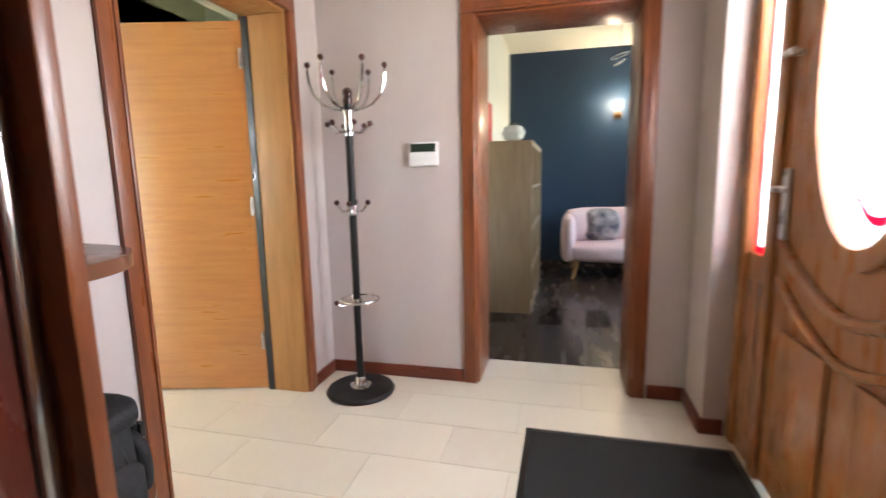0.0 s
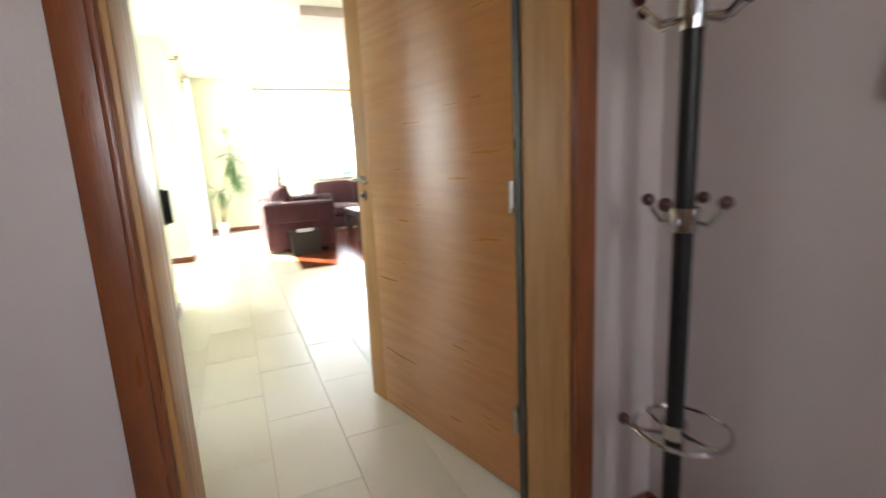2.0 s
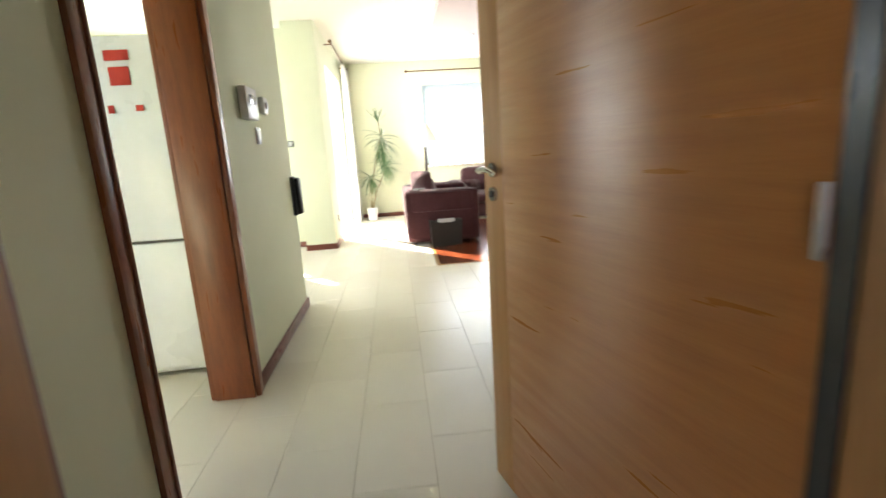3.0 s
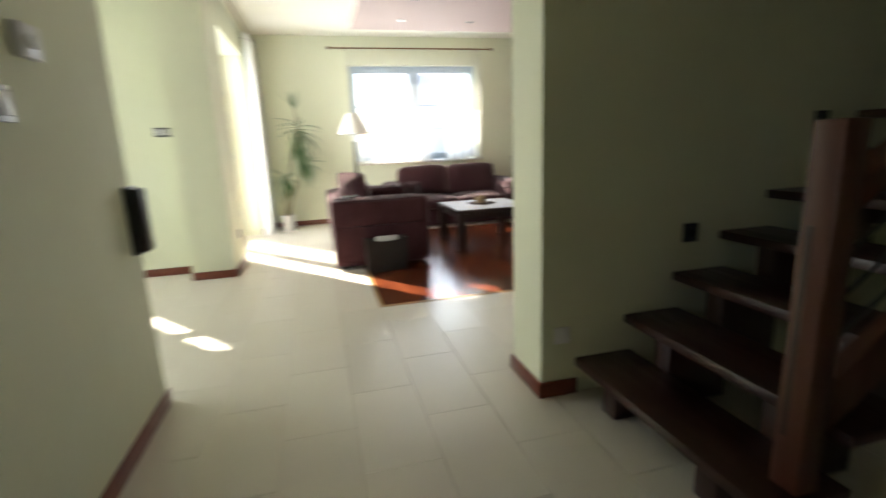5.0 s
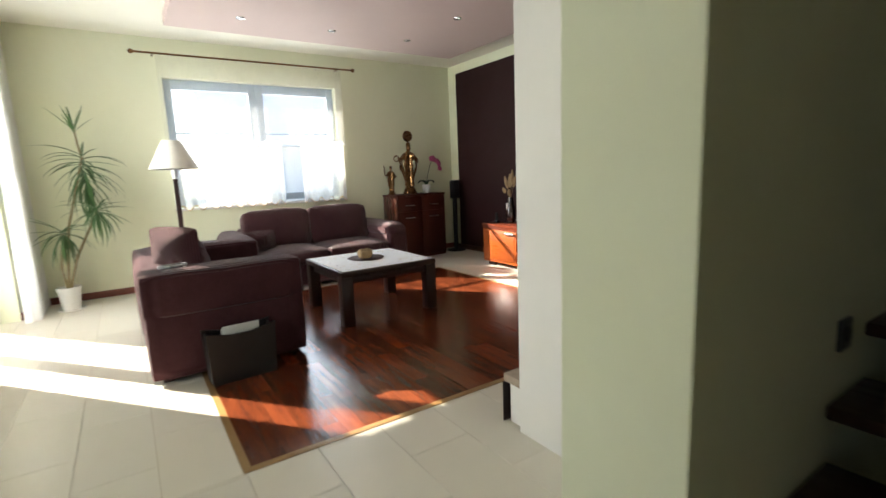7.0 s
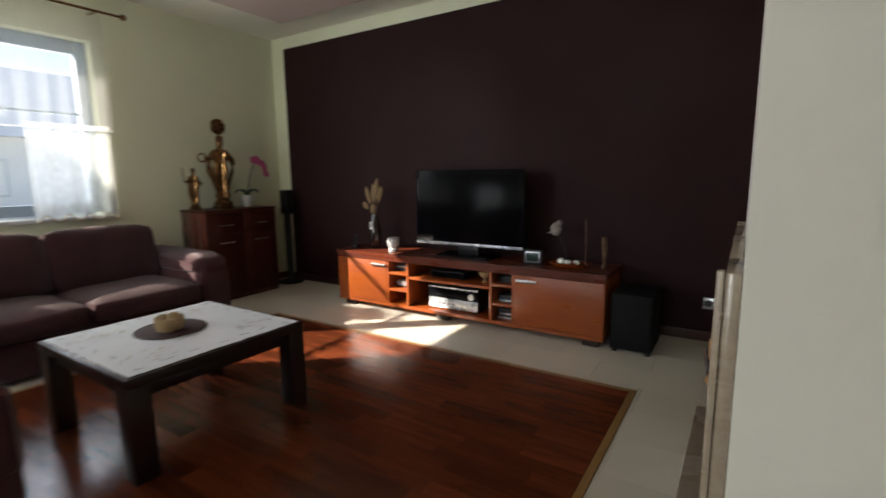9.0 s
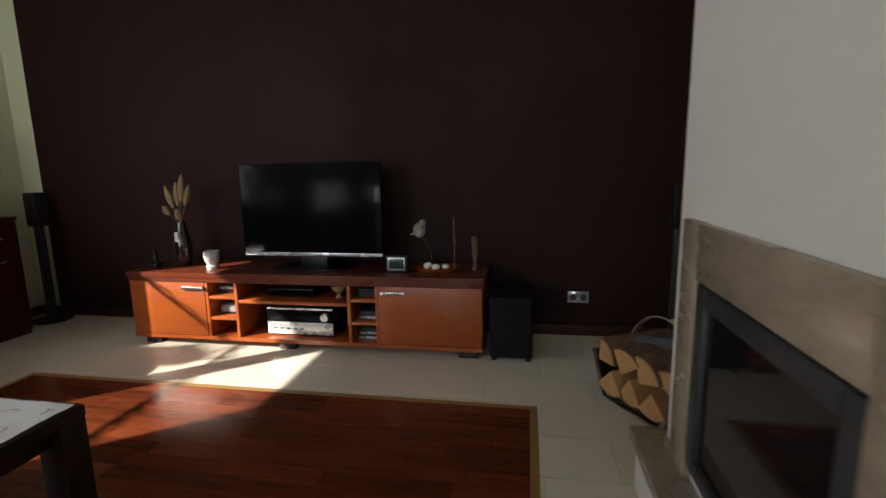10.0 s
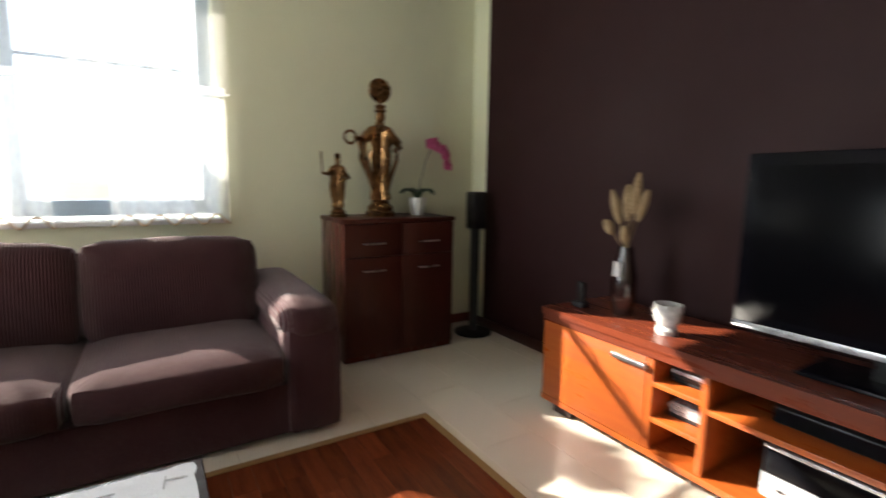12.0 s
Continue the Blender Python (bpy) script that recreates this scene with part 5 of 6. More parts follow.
bm = B()
for cx, cy in ((-0.26, -0.26), (0.26, -0.26), (-0.26, 0.26), (0.26, 0.26)):
    for k in range(22):
        a, d = rnd.uniform(0, 6.28), rnd.uniform(0.01, 0.11)
        petal(bm, cx + d * math.cos(a), cy + d * math.sin(a), a + rnd.uniform(-0.6, 0.6), rnd.uniform(0.014, 0.03), 0.009, 0.006)
tagged(part("embroidery", bm, M_EMB, cl, "pale beige stitched flowers"), kind="stuff")
bm = B()
for side_of in range(4):
    for k in range(7):
        u, v = -0.37 + 0.125 * k + rnd.uniform(-0.02, 0.02), 0.385 + rnd.uniform(-0.025, 0.012)
        x, y = ((u, v), (v, u), (u, -v), (-v, u))[side_of]
        petal(bm, x, y, (0, 1.57, 0, 1.57)[side_of] + rnd.uniform(-0.3, 0.3), rnd.uniform(0.03, 0.06), rnd.uniform(0.004, 0.008), 0.006)
tagged(part("cutwork", bm, M_CUTWORK, cl, "dark gaps of the cutwork border"), kind="stuff")
dl = thing("woven_mat", (-8.23, 3.54, 0.4655), "round dark woven mat on the white tablecloth", "mat")
bm = B()
lathe(bm, (0, 0, 0), [(0.02, 0), (0.165, 0), (0.17, 0.003), (0.165, 0.006), (0.02, 0.006)], 36)
part("weave", bm, M_DOILY, dl)
bw = thing("straw_basket", (-8.20, 3.52, 0.472), "small straw basket bowl on the dark mat", "basket", rz=20)
bm = B()
lathe(bm, (0, 0, 0), [(0.045, 0.0), (0.06, 0.005), (0.07, 0.04), (0.068, 0.07), (0.06, 0.07), (0.06, 0.045), (0.04, 0.012), (0.005, 0.01)], 24, 0.03)
part("weave", bm, M_STRAW, bw)
bm = B()
ball(bm, (0.02, 0.01, 0.06), 0.035, 10)
ball(bm, (-0.03, -0.01, 0.055), 0.03, 10)
part("contents", bm, M_PLUME, bw)

fl = thing("floor_lamp", (-9.9, 2.2, 0), "dark floor lamp with cream conical shade", "floor lamp")
bm = B()
lathe(bm, (0, 0, 0), [(0.02, 0), (0.14, 0), (0.14, 0.015), (0.05, 0.03), (0.02, 0.035)], 30)
part("base", bm, M_TABLE, fl)
boxed("pole", M_TABLE, fl, -0.022, 0.022, -0.022, 0.022, 0.03, 1.27, bevel=0.004)
bm = B()
cyl(bm, (0, 0, 1.27), (0, 0, 1.40), 0.022, 0.04, 14)
part("socket", bm, M_PLASTIC, fl)
bm = B()
lathe(bm, (0, 0, 1.37), [(0.228, 0.0), (0.232, 0.006), (0.085, 0.29), (0.08, 0.29), (0.222, 0.0)], 36)
part("shade", bm, M_SHADE, fl)

# dracaena
plant = thing("potted_dracaena", (-10.2, 1.16, 0), "tall dracaena with spiky leaves in a white pot", "potted plant")
bm = B()
lathe(bm, (0, 0, 0), [(0.06, 0.0), (0.115, 0.0), (0.12, 0.015), (0.1, 0.015), (0.09, 0.008), (0.02, 0.008)], 28)
part("saucer", bm, M_POT, plant)
bm = B()
lathe(bm, (0, 0, 0.01), [(0.03, 0), (0.08, 0.0), (0.098, 0.2), (0.107, 0.2), (0.107, 0.225), (0.096, 0.225), (0.094, 0.20), (0.02, 0.198)], 28, 0.012)
part("pot", bm, M_POT, plant)
bm = B()
lathe(bm, (0, 0, 0.2), [(0.01, 0.012), (0.06, 0.012), (0.093, 0.004), (0.093, 0.0), (0.01, 0.0)], 20)
part("soil", bm, M_SOIL, plant)


def blade(bm, c, a, el, length, width, droop):
    """A long narrow leaf that arches over."""
    d = Vector((math.cos(a), math.sin(a), 0))
    side = Vector((-math.sin(a), math.cos(a), 0))
    p, e, last = Vector(c), el, None
    seg = 7
    for k in range(seg + 1):
        w = width * (0.55 + 0.9 * k / seg if k < 3 else 1.0) * max(0.04, 1 - (k / seg) ** 2.2)
        keel = Vector((0, 0, -0.25 * w))
        row = [bm.verts.new(p - side * w / 2), bm.verts.new(p + keel), bm.verts.new(p + side * w / 2)]
        if last:
            bm.faces.new((last[0], last[1], row[1], row[0])), bm.faces.new((last[1], last[2], row[2], row[1]))
        last = row
        p = p + (d * math.cos(e) + Vector((0, 0, math.sin(e)))) * (length / seg)
        e -= droop / seg


rnd = random.Random(11)
stems = [((0.0, 0.0), (-0.02, 0.27, 1.52), 66, 0.44), ((0.02, 0.02), (0.03, 0.33, 0.98), 34, 0.36), ((-0.02, -0.01), (0.02, 0.02, 0.78), 32, 0.35), ((0.0, 0.0), (-0.02, 0.24, 1.80), 8, 0.30)]
for k, ((sx, sy), top, n, ln) in enumerate(stems):
    bm = B()
    mid = ((sx + top[0]) / 2 + 0.02, sy + (top[1] - sy) * 0.4 - 0.03, top[2] * 0.55)
    if k < 3:
        tube(bm, [(sx, sy, 0.2), ((sx * 2 + mid[0]) / 3, (sy * 2 + mid[1]) / 3, 0.2 + (mid[2] - 0.2) * 0.4), mid, top], 0.014, 8, 0.75)
    else:
        tube(bm, [(-0.02, 0.27, 1.5), (-0.02, 0.25, 1.65), top], 0.01, 8, 0.75)
    stem = part("stem", bm, M_STEM, plant)
    bm = B()
    for i in range(n):
        f = i / n
        a = i * 2.39996 + rnd.uniform(-0.3, 0.3)
        el = ((-1.3 if k == 0 else -1.0) + 1.7 * f if k < 3 else 0.7 + 0.7 * f) + rnd.uniform(-0.2, 0.2)
        z = top[2] - (0.35 if k == 0 else 0.06) * (1 - f) + 0.02
        droop = rnd.uniform(0.5, 1.4) * (1.3 - f * 0.6) if k < 3 else rnd.uniform(0.05, 0.3)
        L = ln * rnd.uniform(0.75, 1.1)
        if top[0] + L * math.cos(a) < -0.36:
            L *= 0.6
        blade(bm, (top[0], top[1], z), a, el, L, rnd.uniform(0.023, 0.034), droop)
    part("crown", bm, M_GREENLEAF, plant, "", True)


# curtains
def curtain(name, label, mat, axis, pos, a, b, z0, z1, waves, amp, scallop=0.0, taper=None):
    """A hanging pleated cloth along x or y at the plane pos."""
    t = thing(name, (0, 0, 0), label, "curtain")
    bm = B()
    n, m = int(waves * 8), 10
    rows = []
    for j in range(m + 1):
        f = j / m
        row = []
        for i in range(n + 1):
            u = i / n
            k = 0.55 + 0.6 * (1 - f)
            off = amp * k * math.sin(u * waves * 2 * math.pi + 0.5 * math.sin(3 * u + f))
            z = z0 + (z1 - z0) * f + (scallop * (0.5 - 0.5 * math.cos(u * waves * 2 * math.pi)) if j == 0 else 0)
            s = a + (b - a) * u
            if taper:
                s = a + (b - a) * (0.5 + (u - 0.5) * (1 - taper * f))
            row.append(bm.verts.new((pos + off, s, z) if axis == "y" else (s, pos + off, z)))
        rows.append(row)
    for r0, r1 in zip(rows, rows[1:]):
        for i in range(n):
            bm.faces.new((r0[i], r0[i + 1], r1[i + 1], r1[i]))
    part("cloth", bm, mat, t)
    bm = B()
    tube(bm, [v for v in [(pos + amp * 1.15 * math.sin(i / n * waves * 2 * math.pi + 0.5 * math.sin(3 * i / n)), a + (b - a) * i / n, z0 + scallop * (0.5 - 0.5 * math.cos(i / n * waves * 2 * math.pi))) if axis == "y" else (a + (b - a) * i / n, pos + amp * 1.15 * math.sin(i / n * waves * 2 * math.pi + 0.5 * math.sin(3 * i / n)), z0) for i in range(n + 1)]], 0.006, 5)
    part("hem", bm, M_NETDENSE if not scallop else M_STRAW, t)
    return t


curtain("net_curtain", "sheer white net curtain across the whole window", M_NET, "y", -10.49, 2.20, 4.36, 1.66, 2.63, 16, 0.018)
curtain("cafe_curtain", "white gathered half curtain with scalloped hem", M_CAFE, "y", -10.52, 2.22, 3.49, 0.90, 1.70, 9, 0.02, 0.06)
curtain("cafe_curtain", "white gathered half curtain with scalloped hem", M_CAFE, "y", -10.52, 3.74, 4.34, 0.90, 1.70, 4, 0.02, 0.06)
curtain("kitchen_curtain", "white net curtain across the kitchen window", M_KNET, "x", -1.17, -5.24, -4.16, 0.92, 2.28, 8, 0.02)
curtain("dining_curtain", "white net curtain across the dining window", M_KNET, "x", -2.19, -7.44, -5.96, 0.82, 2.38, 11, 0.02)
curtain("terrace_curtain", "long white net curtain drawn beside the terrace door", M_NETDENSE, "x", 0.90, -10.55, -9.78, 0.02, 2.70, 7, 0.05)
for nm, p0, p1 in (("window", (-10.45, 1.976, 2.64), (-10.45, 4.518, 2.64)), ("terrace", (-10.52, 0.90, 2.735), (-8.3, 0.90, 2.735))):
    rod = thing("curtain_rod", p0, "thin brass curtain rod above the " + ("window" if nm == "window" else "terrace door"), "curtain rod")
    v = Vector(p1) - Vector(p0)
    bm = B()
    cyl(bm, (0, 0, 0), v, 0.011, seg=12)
    part("pole", bm, M_GOLD, rod)
    for q in (0.0, 1.0):
        bm = B()
        ball(bm, v * q, 0.026, 12)
        part("finial", bm, M_GOLD, rod)
    for q in (0.08, 0.92):
        bm = B()
        wallv = Vector((-0.15, 0, 0)) if nm == "window" else Vector((0, -0.11, 0))
        cyl(bm, v * q, v * q + wallv, 0.008, seg=8)
        part("bracket", bm, M_GOLD, rod)

# ceiling spots
sp = thing("ceiling_spot", (-9.18, 2.85, H - 0.1), "small round chrome ceiling spot", "ceiling light", group="spots in the pink ceiling panel")
bm = B()
lathe(bm, (0, 0, 0), [(0.03, 0.0), (0.042, 0.0), (0.04, -0.006), (0.03, -0.005), (0.03, 0.0)], 24)
part("ring", bm, M_CHROME, sp)
bm = B()
lathe(bm, (0, 0, 0), [(0.002, -0.002), (0.029, -0.002), (0.029, 0.0), (0.002, 0.0)], 20)
part("lens", bm, M_SILVER, sp)
for x, y in ((-9.2, 3.76), (-9.18, 4.66), (-8.27, 4.72), (-8.27, 2.85), (-7.3, 2.85), (-7.3, 4.72)):
    copy_thing(sp, pose(x, y, H - 0.1))

# tall sideboard with statues and orchid
cab = thing("tall_sideboard", (-10.355, 5.325, 0), "dark mahogany sideboard with two drawers and two doors", "sideboard")
boxed("body", M_MAHOG, cab, -0.22, 0.205, -0.40, 0.40, 0.0, 0.905)
boxed("top", M_SIDEB, cab, -0.222, 0.23, -0.408, 0.408, 0.906, 0.932)
for s in (-1, 1):
    y0, y1 = (-0.398, -0.002) if s < 0 else (0.002, 0.398)
    for nm, z0, z1, hz in (("drawer", 0.69, 0.90, 0.775), ("door", 0.04, 0.685, 0.60)):
        fr = boxed(nm, M_SIDEB, cab, 0.206, 0.224, y0, y1, z0, z1)
        bm = B()
        yc = (y0 + y1) / 2
        tube(bm, [(0.224, yc - 0.07, hz), (0.245, yc - 0.07, hz), (0.245, yc + 0.07, hz), (0.224, yc + 0.07, hz)], 0.006, 8)
        part("handle", bm, M_STEEL, fr)


def statue(name, loc, h, label, disc):
    """A gilt carved figure with a cloak on a turned base: one plain shape."""
    bm = B()
    s = h / 0.9
    lathe(bm, (0, 0, 0), [(r * s, z * s) for r, z in ((0.02, 0), (0.10, 0.0), (0.105, 0.025), (0.085, 0.04), (0.09, 0.06), (0.075, 0.075), (0.06, 0.09), (0.066, 0.1), (0.04, 0.115), (0.02, 0.118))], 24)
    rings = [(0.06, 0.11), (0.062, 0.14), (0.05, 0.2), (0.047, 0.28), (0.054, 0.36), (0.062, 0.41), (0.052, 0.46), (0.07, 0.52), (0.082, 0.56), (0.064, 0.595), (0.026, 0.61), (0.022, 0.63)]
    lathe(bm, (0, 0, 0), [(r * s, z * s) for r, z in rings], 22, 0.16)
    ball(bm, (0.012 * s, 0, 0.665 * s), 0.038 * s, 14, (1, 0.85, 1.15))
    lathe(bm, (0.01 * s, 0, 0.69 * s), [(0.03 * s, 0), (0.042 * s, 0.012 * s), (0.03 * s, 0.022 * s), (0.036 * s, 0.045 * s), (0.008 * s, 0.06 * s)], 16)
    # cloak folds hanging from the shoulders
    for k in range(9):
        a = 1.3 + k * 0.46
        c, n = math.cos(a), math.sin(a)
        r1, r2 = (0.112 if disc else 0.07), (0.118 if disc else 0.07) + 0.016 * (k % 2)
        tube(bm, [(0.06 * s * c, 0.07 * s * n, 0.57 * s), (r1 * s * c, 1.25 * r1 * s * n, 0.50 * s), (r2 * s * c * 0.8, r2 * s * n, 0.38 * s), (0.06 * s * c, 0.072 * s * n, 0.25 * s), (0.05 * s * c, 0.045 * s * n, 0.15 * s)], 0.019 * s, 8, 0.6)
    # arms: one bent to the chest, one held out
    tube(bm, [(0, 0.07 * s, 0.55 * s), (0.03 * s, 0.135 * s, 0.46 * s), (0.085 * s, 0.07 * s, 0.44 * s)], 0.024 * s, 8, 0.65)
    tube(bm, [(0, -0.07 * s, 0.55 * s), (0.02 * s, -0.13 * s, 0.50 * s), (0.06 * s, -0.20 * s, 0.515 * s)], 0.026 * s, 8, 0.6)
    if disc:
        cr = [(0.06 * s, (-0.235 + 0.04 * math.cos(k * math.pi / 8)) * s, (0.515 + 0.04 * math.sin(k * math.pi / 8)) * s) for k in range(17)]
        tube(bm, cr, 0.009 * s, 7)
        # round halo with raised rim and rays on a short stem
        cyl(bm, (0, 0, 0.74 * s), (0, 0, 0.775 * s), 0.016 * s, seg=10)
        cyl(bm, (-0.008 * s, 0, 0.835 * s), (0.008 * s, 0, 0.835 * s), 0.062 * s, seg=28)
        tube(bm, [(0, 0.07 * s * math.cos(k * math.pi / 14), (0.835 + 0.07 * math.sin(k * math.pi / 14)) * s) for k in range(29)], 0.011 * s, 7)
        for k in range(12):
            a = k * math.pi / 6
            tube(bm, [(0.009 * s, 0.015 * s * math.cos(a), (0.835 + 0.015 * math.sin(a)) * s), (0.012 * s, 0.058 * s * math.cos(a), (0.835 + 0.058 * math.sin(a)) * s)], 0.006 * s, 5, 0.5)
    else:
        tube(bm, [(0.06 * s, -0.20 * s, 0.50 * s), (0.06 * s, -0.215 * s, 0.76 * s)], 0.012 * s, 6)
    for v in bm.verts:
        if 0.12 * s < v.co.z < 0.75 * s:
            v.co += 0.009 * s * Vector((noise.noise(v.co * 30 / s), noise.noise(v.co * 30 / s + Vector((9, 0, 0))), 0))
    ob = part(name, bm, M_GOLD)
    ob.matrix_world = pose(*loc)
    return tagged(ob, label, "statue")


statue("gilt_statue", (-10.37, 5.275, 0.932), 0.90, "gilt carved figure with round crown on the sideboard", True)
statue("small_gilt_statue", (-10.40, 4.985, 0.932), 0.50, "small gilt carved figure on the sideboard", False)
orc = thing("orchid", (-10.38, 5.57, 0.932), "pink orchid in a white pot on the sideboard", "orchid")
bm = B()
lathe(bm, (0, 0, 0), [(0.02, 0), (0.042, 0.0), (0.055, 0.03), (0.066, 0.10), (0.066, 0.125), (0.058, 0.125), (0.054, 0.1), (0.01, 0.1)], 24)
part("pot", bm, M_POT, orc)
for k in range(6):
    bm = B()
    a = k * 1.05 + 0.4
    d, sd = Vector((math.cos(a), math.sin(a), 0)), Vector((-math.sin(a), math.cos(a), 0))
    last = None
    for i in range(7):
        f = i / 6
        p = d * 0.14 * f + Vector((0, 0, 0.115 + 0.20 * f - 0.17 * f * f))
        w = 0.042 * math.sin(math.pi * min(0.97, 0.15 + f * 0.85)) + 0.003
        row = [bm.verts.new(p - sd * w + Vector((0, 0, 0.45 * w))), bm.verts.new(p), bm.verts.new(p + sd * w + Vector((0, 0, 0.45 * w)))]
        if last:
            bm.faces.new((last[0], last[1], row[1], row[0])), bm.faces.new((last[1], last[2], row[2], row[1]))
        last = row
    part("leaf", bm, M_DARKLEAF, orc)
bm = B()
stempts = [(0.0, 0.0, 0.1), (0.01, 0.02, 0.25), (0.02, 0.06, 0.40), (0.03, 0.11, 0.50), (0.03, 0.18, 0.46), (0.03, 0.225, 0.36)]
tube(bm, stempts, 0.004, 6)
part("flower_stem", bm, M_DARKLEAF, orc)
rnd = random.Random(3)
for (x, y, z) in ((0.03, 0.08, 0.505), (0.04, 0.11, 0.515), (0.03, 0.145, 0.485), (0.045, 0.185, 0.465), (0.03, 0.215, 0.43), (0.04, 0.225, 0.36)):
    bm = B()
    for q in range(5):
        a = q * 1.2566 + rnd.uniform(-0.2, 0.2)
        ball(bm, (x + 0.004 * q, y + 0.022 * math.cos(a), z + 0.022 * math.sin(a)), 0.021, 8, (0.25, 1, 1))
    part("blossom", bm, M_PETAL, orc)


def tower(name, loc):
    t = thing(name, loc, "slim black floor speaker on a round base", "speaker", group="floor speakers")
    bm = B()
    lathe(bm, (0, 0, 0), [(0.02, 0), (0.145, 0), (0.145, 0.015), (0.12, 0.022), (0.02, 0.024)], 32)
    part("base", bm, M_BLACKMET, t)
    boxed("stem", M_FRAME, t, -0.03, 0.03, -0.025, 0.025, 0.022, 0.83, bevel=0.008)
    boxed("cabinet", M_BLACK, t, -0.055, 0.055, -0.05, 0.06, 0.82, 1.10, bevel=0.008)
    boxed("grille", M_BLACKMET, t, -0.046, 0.046, -0.056, -0.05, 0.84, 1.08, bevel=0.003)
    return t


spk = tower("floor_speaker", (-10.30, 6.03, 0))
copy_thing(spk, pose(-5.27, 6.02, 0))

# low television bench
TX0, TX1, TYF, TYB = -9.09, -6.525, 5.62, 6.10
bench = thing("tv_bench", (0, 0, 0), "long cherry veneer television bench with open shelves", "tv bench")
outline = [(TX0, TYF), (TX1, TYF), (TX1, TYB), (TX0, TYB)]
bm = B()
prism(bm, [(x - (0.01 if x < -8 else -0.01), y - (0.012 if y < 5.8 else 0)) for x, y in outline], "z", 0.512, 0.545)
part("top", bm, M_BENCHTOP, bench)
bm = B()
prism(bm, outline, "z", 0.055, 0.082)
part("bottom", bm, M_CHERRY, bench)
bm = B()
box(bm, TX0 + 0.002, TX1 - 0.001, TYF - 0.006, TYF + 0.012, 0.478, 0.5115)
part("top_rail", bm, M_BENCHTOP, bench, "darker red-brown top rail")
boxed("back", M_MAHOG, bench, TX0 + 0.02, TX1 - 0.02, TYB - 0.015, TYB - 0.002, 0.082, 0.512)
for x in (-8.475, -8.25, -7.42, -7.225):
    boxed("divider", M_CHERRY, bench, x - 0.012, x + 0.012, TYF + 0.004, TYB - 0.016, 0.0825, 0.5115)
for x0, x1, zs in ((-8.462, -8.263, (0.224, 0.376)), (-8.237, -7.433, (0.352,)), (-7.407, -7.238, (0.227, 0.385))):
    for z in zs:
        boxed("shelf", M_CHERRY, bench, x0, x1, TYF + 0.008, TYB - 0.016, z - 0.022, z)
boxed("side", M_CHERRY, bench, TX0, TX0 + 0.02, TYF + 0.02, TYB - 0.016, 0.0825, 0.5115)
boxed("side", M_CHERRY, bench, TX1 - 0.02, TX1, TYF + 0.004, TYB - 0.016, 0.0825, 0.5115)
for x0, x1, hx in ((TX0 + 0.002, -8.489, -8.57), (-7.211, TX1 - 0.002, -7.11)):
    dr = boxed("door", M_CHERRY, bench, x0, x1, TYF, TYF + 0.018, 0.085, 0.4765)
    boxed("handle", M_STEEL, dr, hx - 0.085, hx + 0.085, TYF - 0.022, TYF, 0.425, 0.447, bevel=0.005, label="brushed steel handle")
for x in (TX0 + 0.12, -7.9, TX1 - 0.1):
    for y in (TYF + 0.06, TYB - 0.08):
        boxed("foot", M_TABLE, bench, x - 0.06, x + 0.06, y - 0.03, y + 0.03, 0.0, 0.055)

tv = thing("television", (-7.757, 5.86, 0.545), "large black flat television with silver lower strip", "television")
boxed("body", M_BLACK, tv, -0.505, 0.505, -0.01, 0.07, 0.11, 0.72, bevel=0.012)
boxed("bezel", M_PIANO, tv, -0.525, 0.525, -0.03, 0.0, 0.085, 0.745, bevel=0.008)
boxed("screen", M_SCREEN, tv, -0.48, 0.48, -0.032, -0.029, 0.145, 0.70, bevel=0.001, label="dark glossy screen")
boxed("silver_strip", M_SILVER, tv, -0.52, 0.52, -0.034, -0.026, 0.09, 0.115, bevel=0.003, label="silver strip")
boxed("neck", M_BLACK, tv, -0.1, 0.1, 0.0, 0.05, 0.012, 0.11)
boxed("foot", M_PIANO, tv, -0.27, 0.27, -0.12, 0.14, 0.0, 0.014, bevel=0.006)

amp = thing("av_receiver", (-7.82, 5.86, 0.0825), "silver and black amplifier on the lower shelf", "amplifier")
boxed("case", M_BLACK, amp, -0.245, 0.245, -0.15, 0.17, 0.01, 0.205)
boxed("front", M_SILVER, amp, -0.247, 0.247, -0.163, -0.15, 0.012, 0.10, label="silver lower front")
boxed("display", M_SCREEN, amp, -0.247, 0.247, -0.163, -0.15, 0.103, 0.19)
boxed("top_trim", M_SILVER, amp, -0.247, 0.247, -0.163, -0.15, 0.191, 0.204)
for xx in (0.19,):
    bm = B()
    cyl(bm, (xx, -0.163, 0.145), (xx, -0.182, 0.145), 0.03, 0.028, 24)
    part("volume_knob", bm, M_SILVER, amp)
for k in range(5):
    boxed("button", M_BLACK, amp, -0.2 + k * 0.05, -0.175 + k * 0.05, -0.166, -0.163, 0.05, 0.06, bevel=0.001)
for xx in (-0.2, 0.2):
    for yy in (-0.12, 0.14):
        boxed("foot", M_BLACK, amp, xx - 0.02, xx + 0.02, yy - 0.02, yy + 0.02, 0.0, 0.0105, bevel=0.0)
stb = thing("set_top_box", (-7.90, 5.86, 0.3525), "flat black set-top box on the middle shelf", "set-top box")
boxed("case", M_BLACK, stb, -0.17, 0.17, -0.12, 0.12, 0.004, 0.06)
boxed("front_strip", M_SCREEN, stb, -0.17, 0.17, -0.124, -0.12, 0.01, 0.054, bevel=0.0)
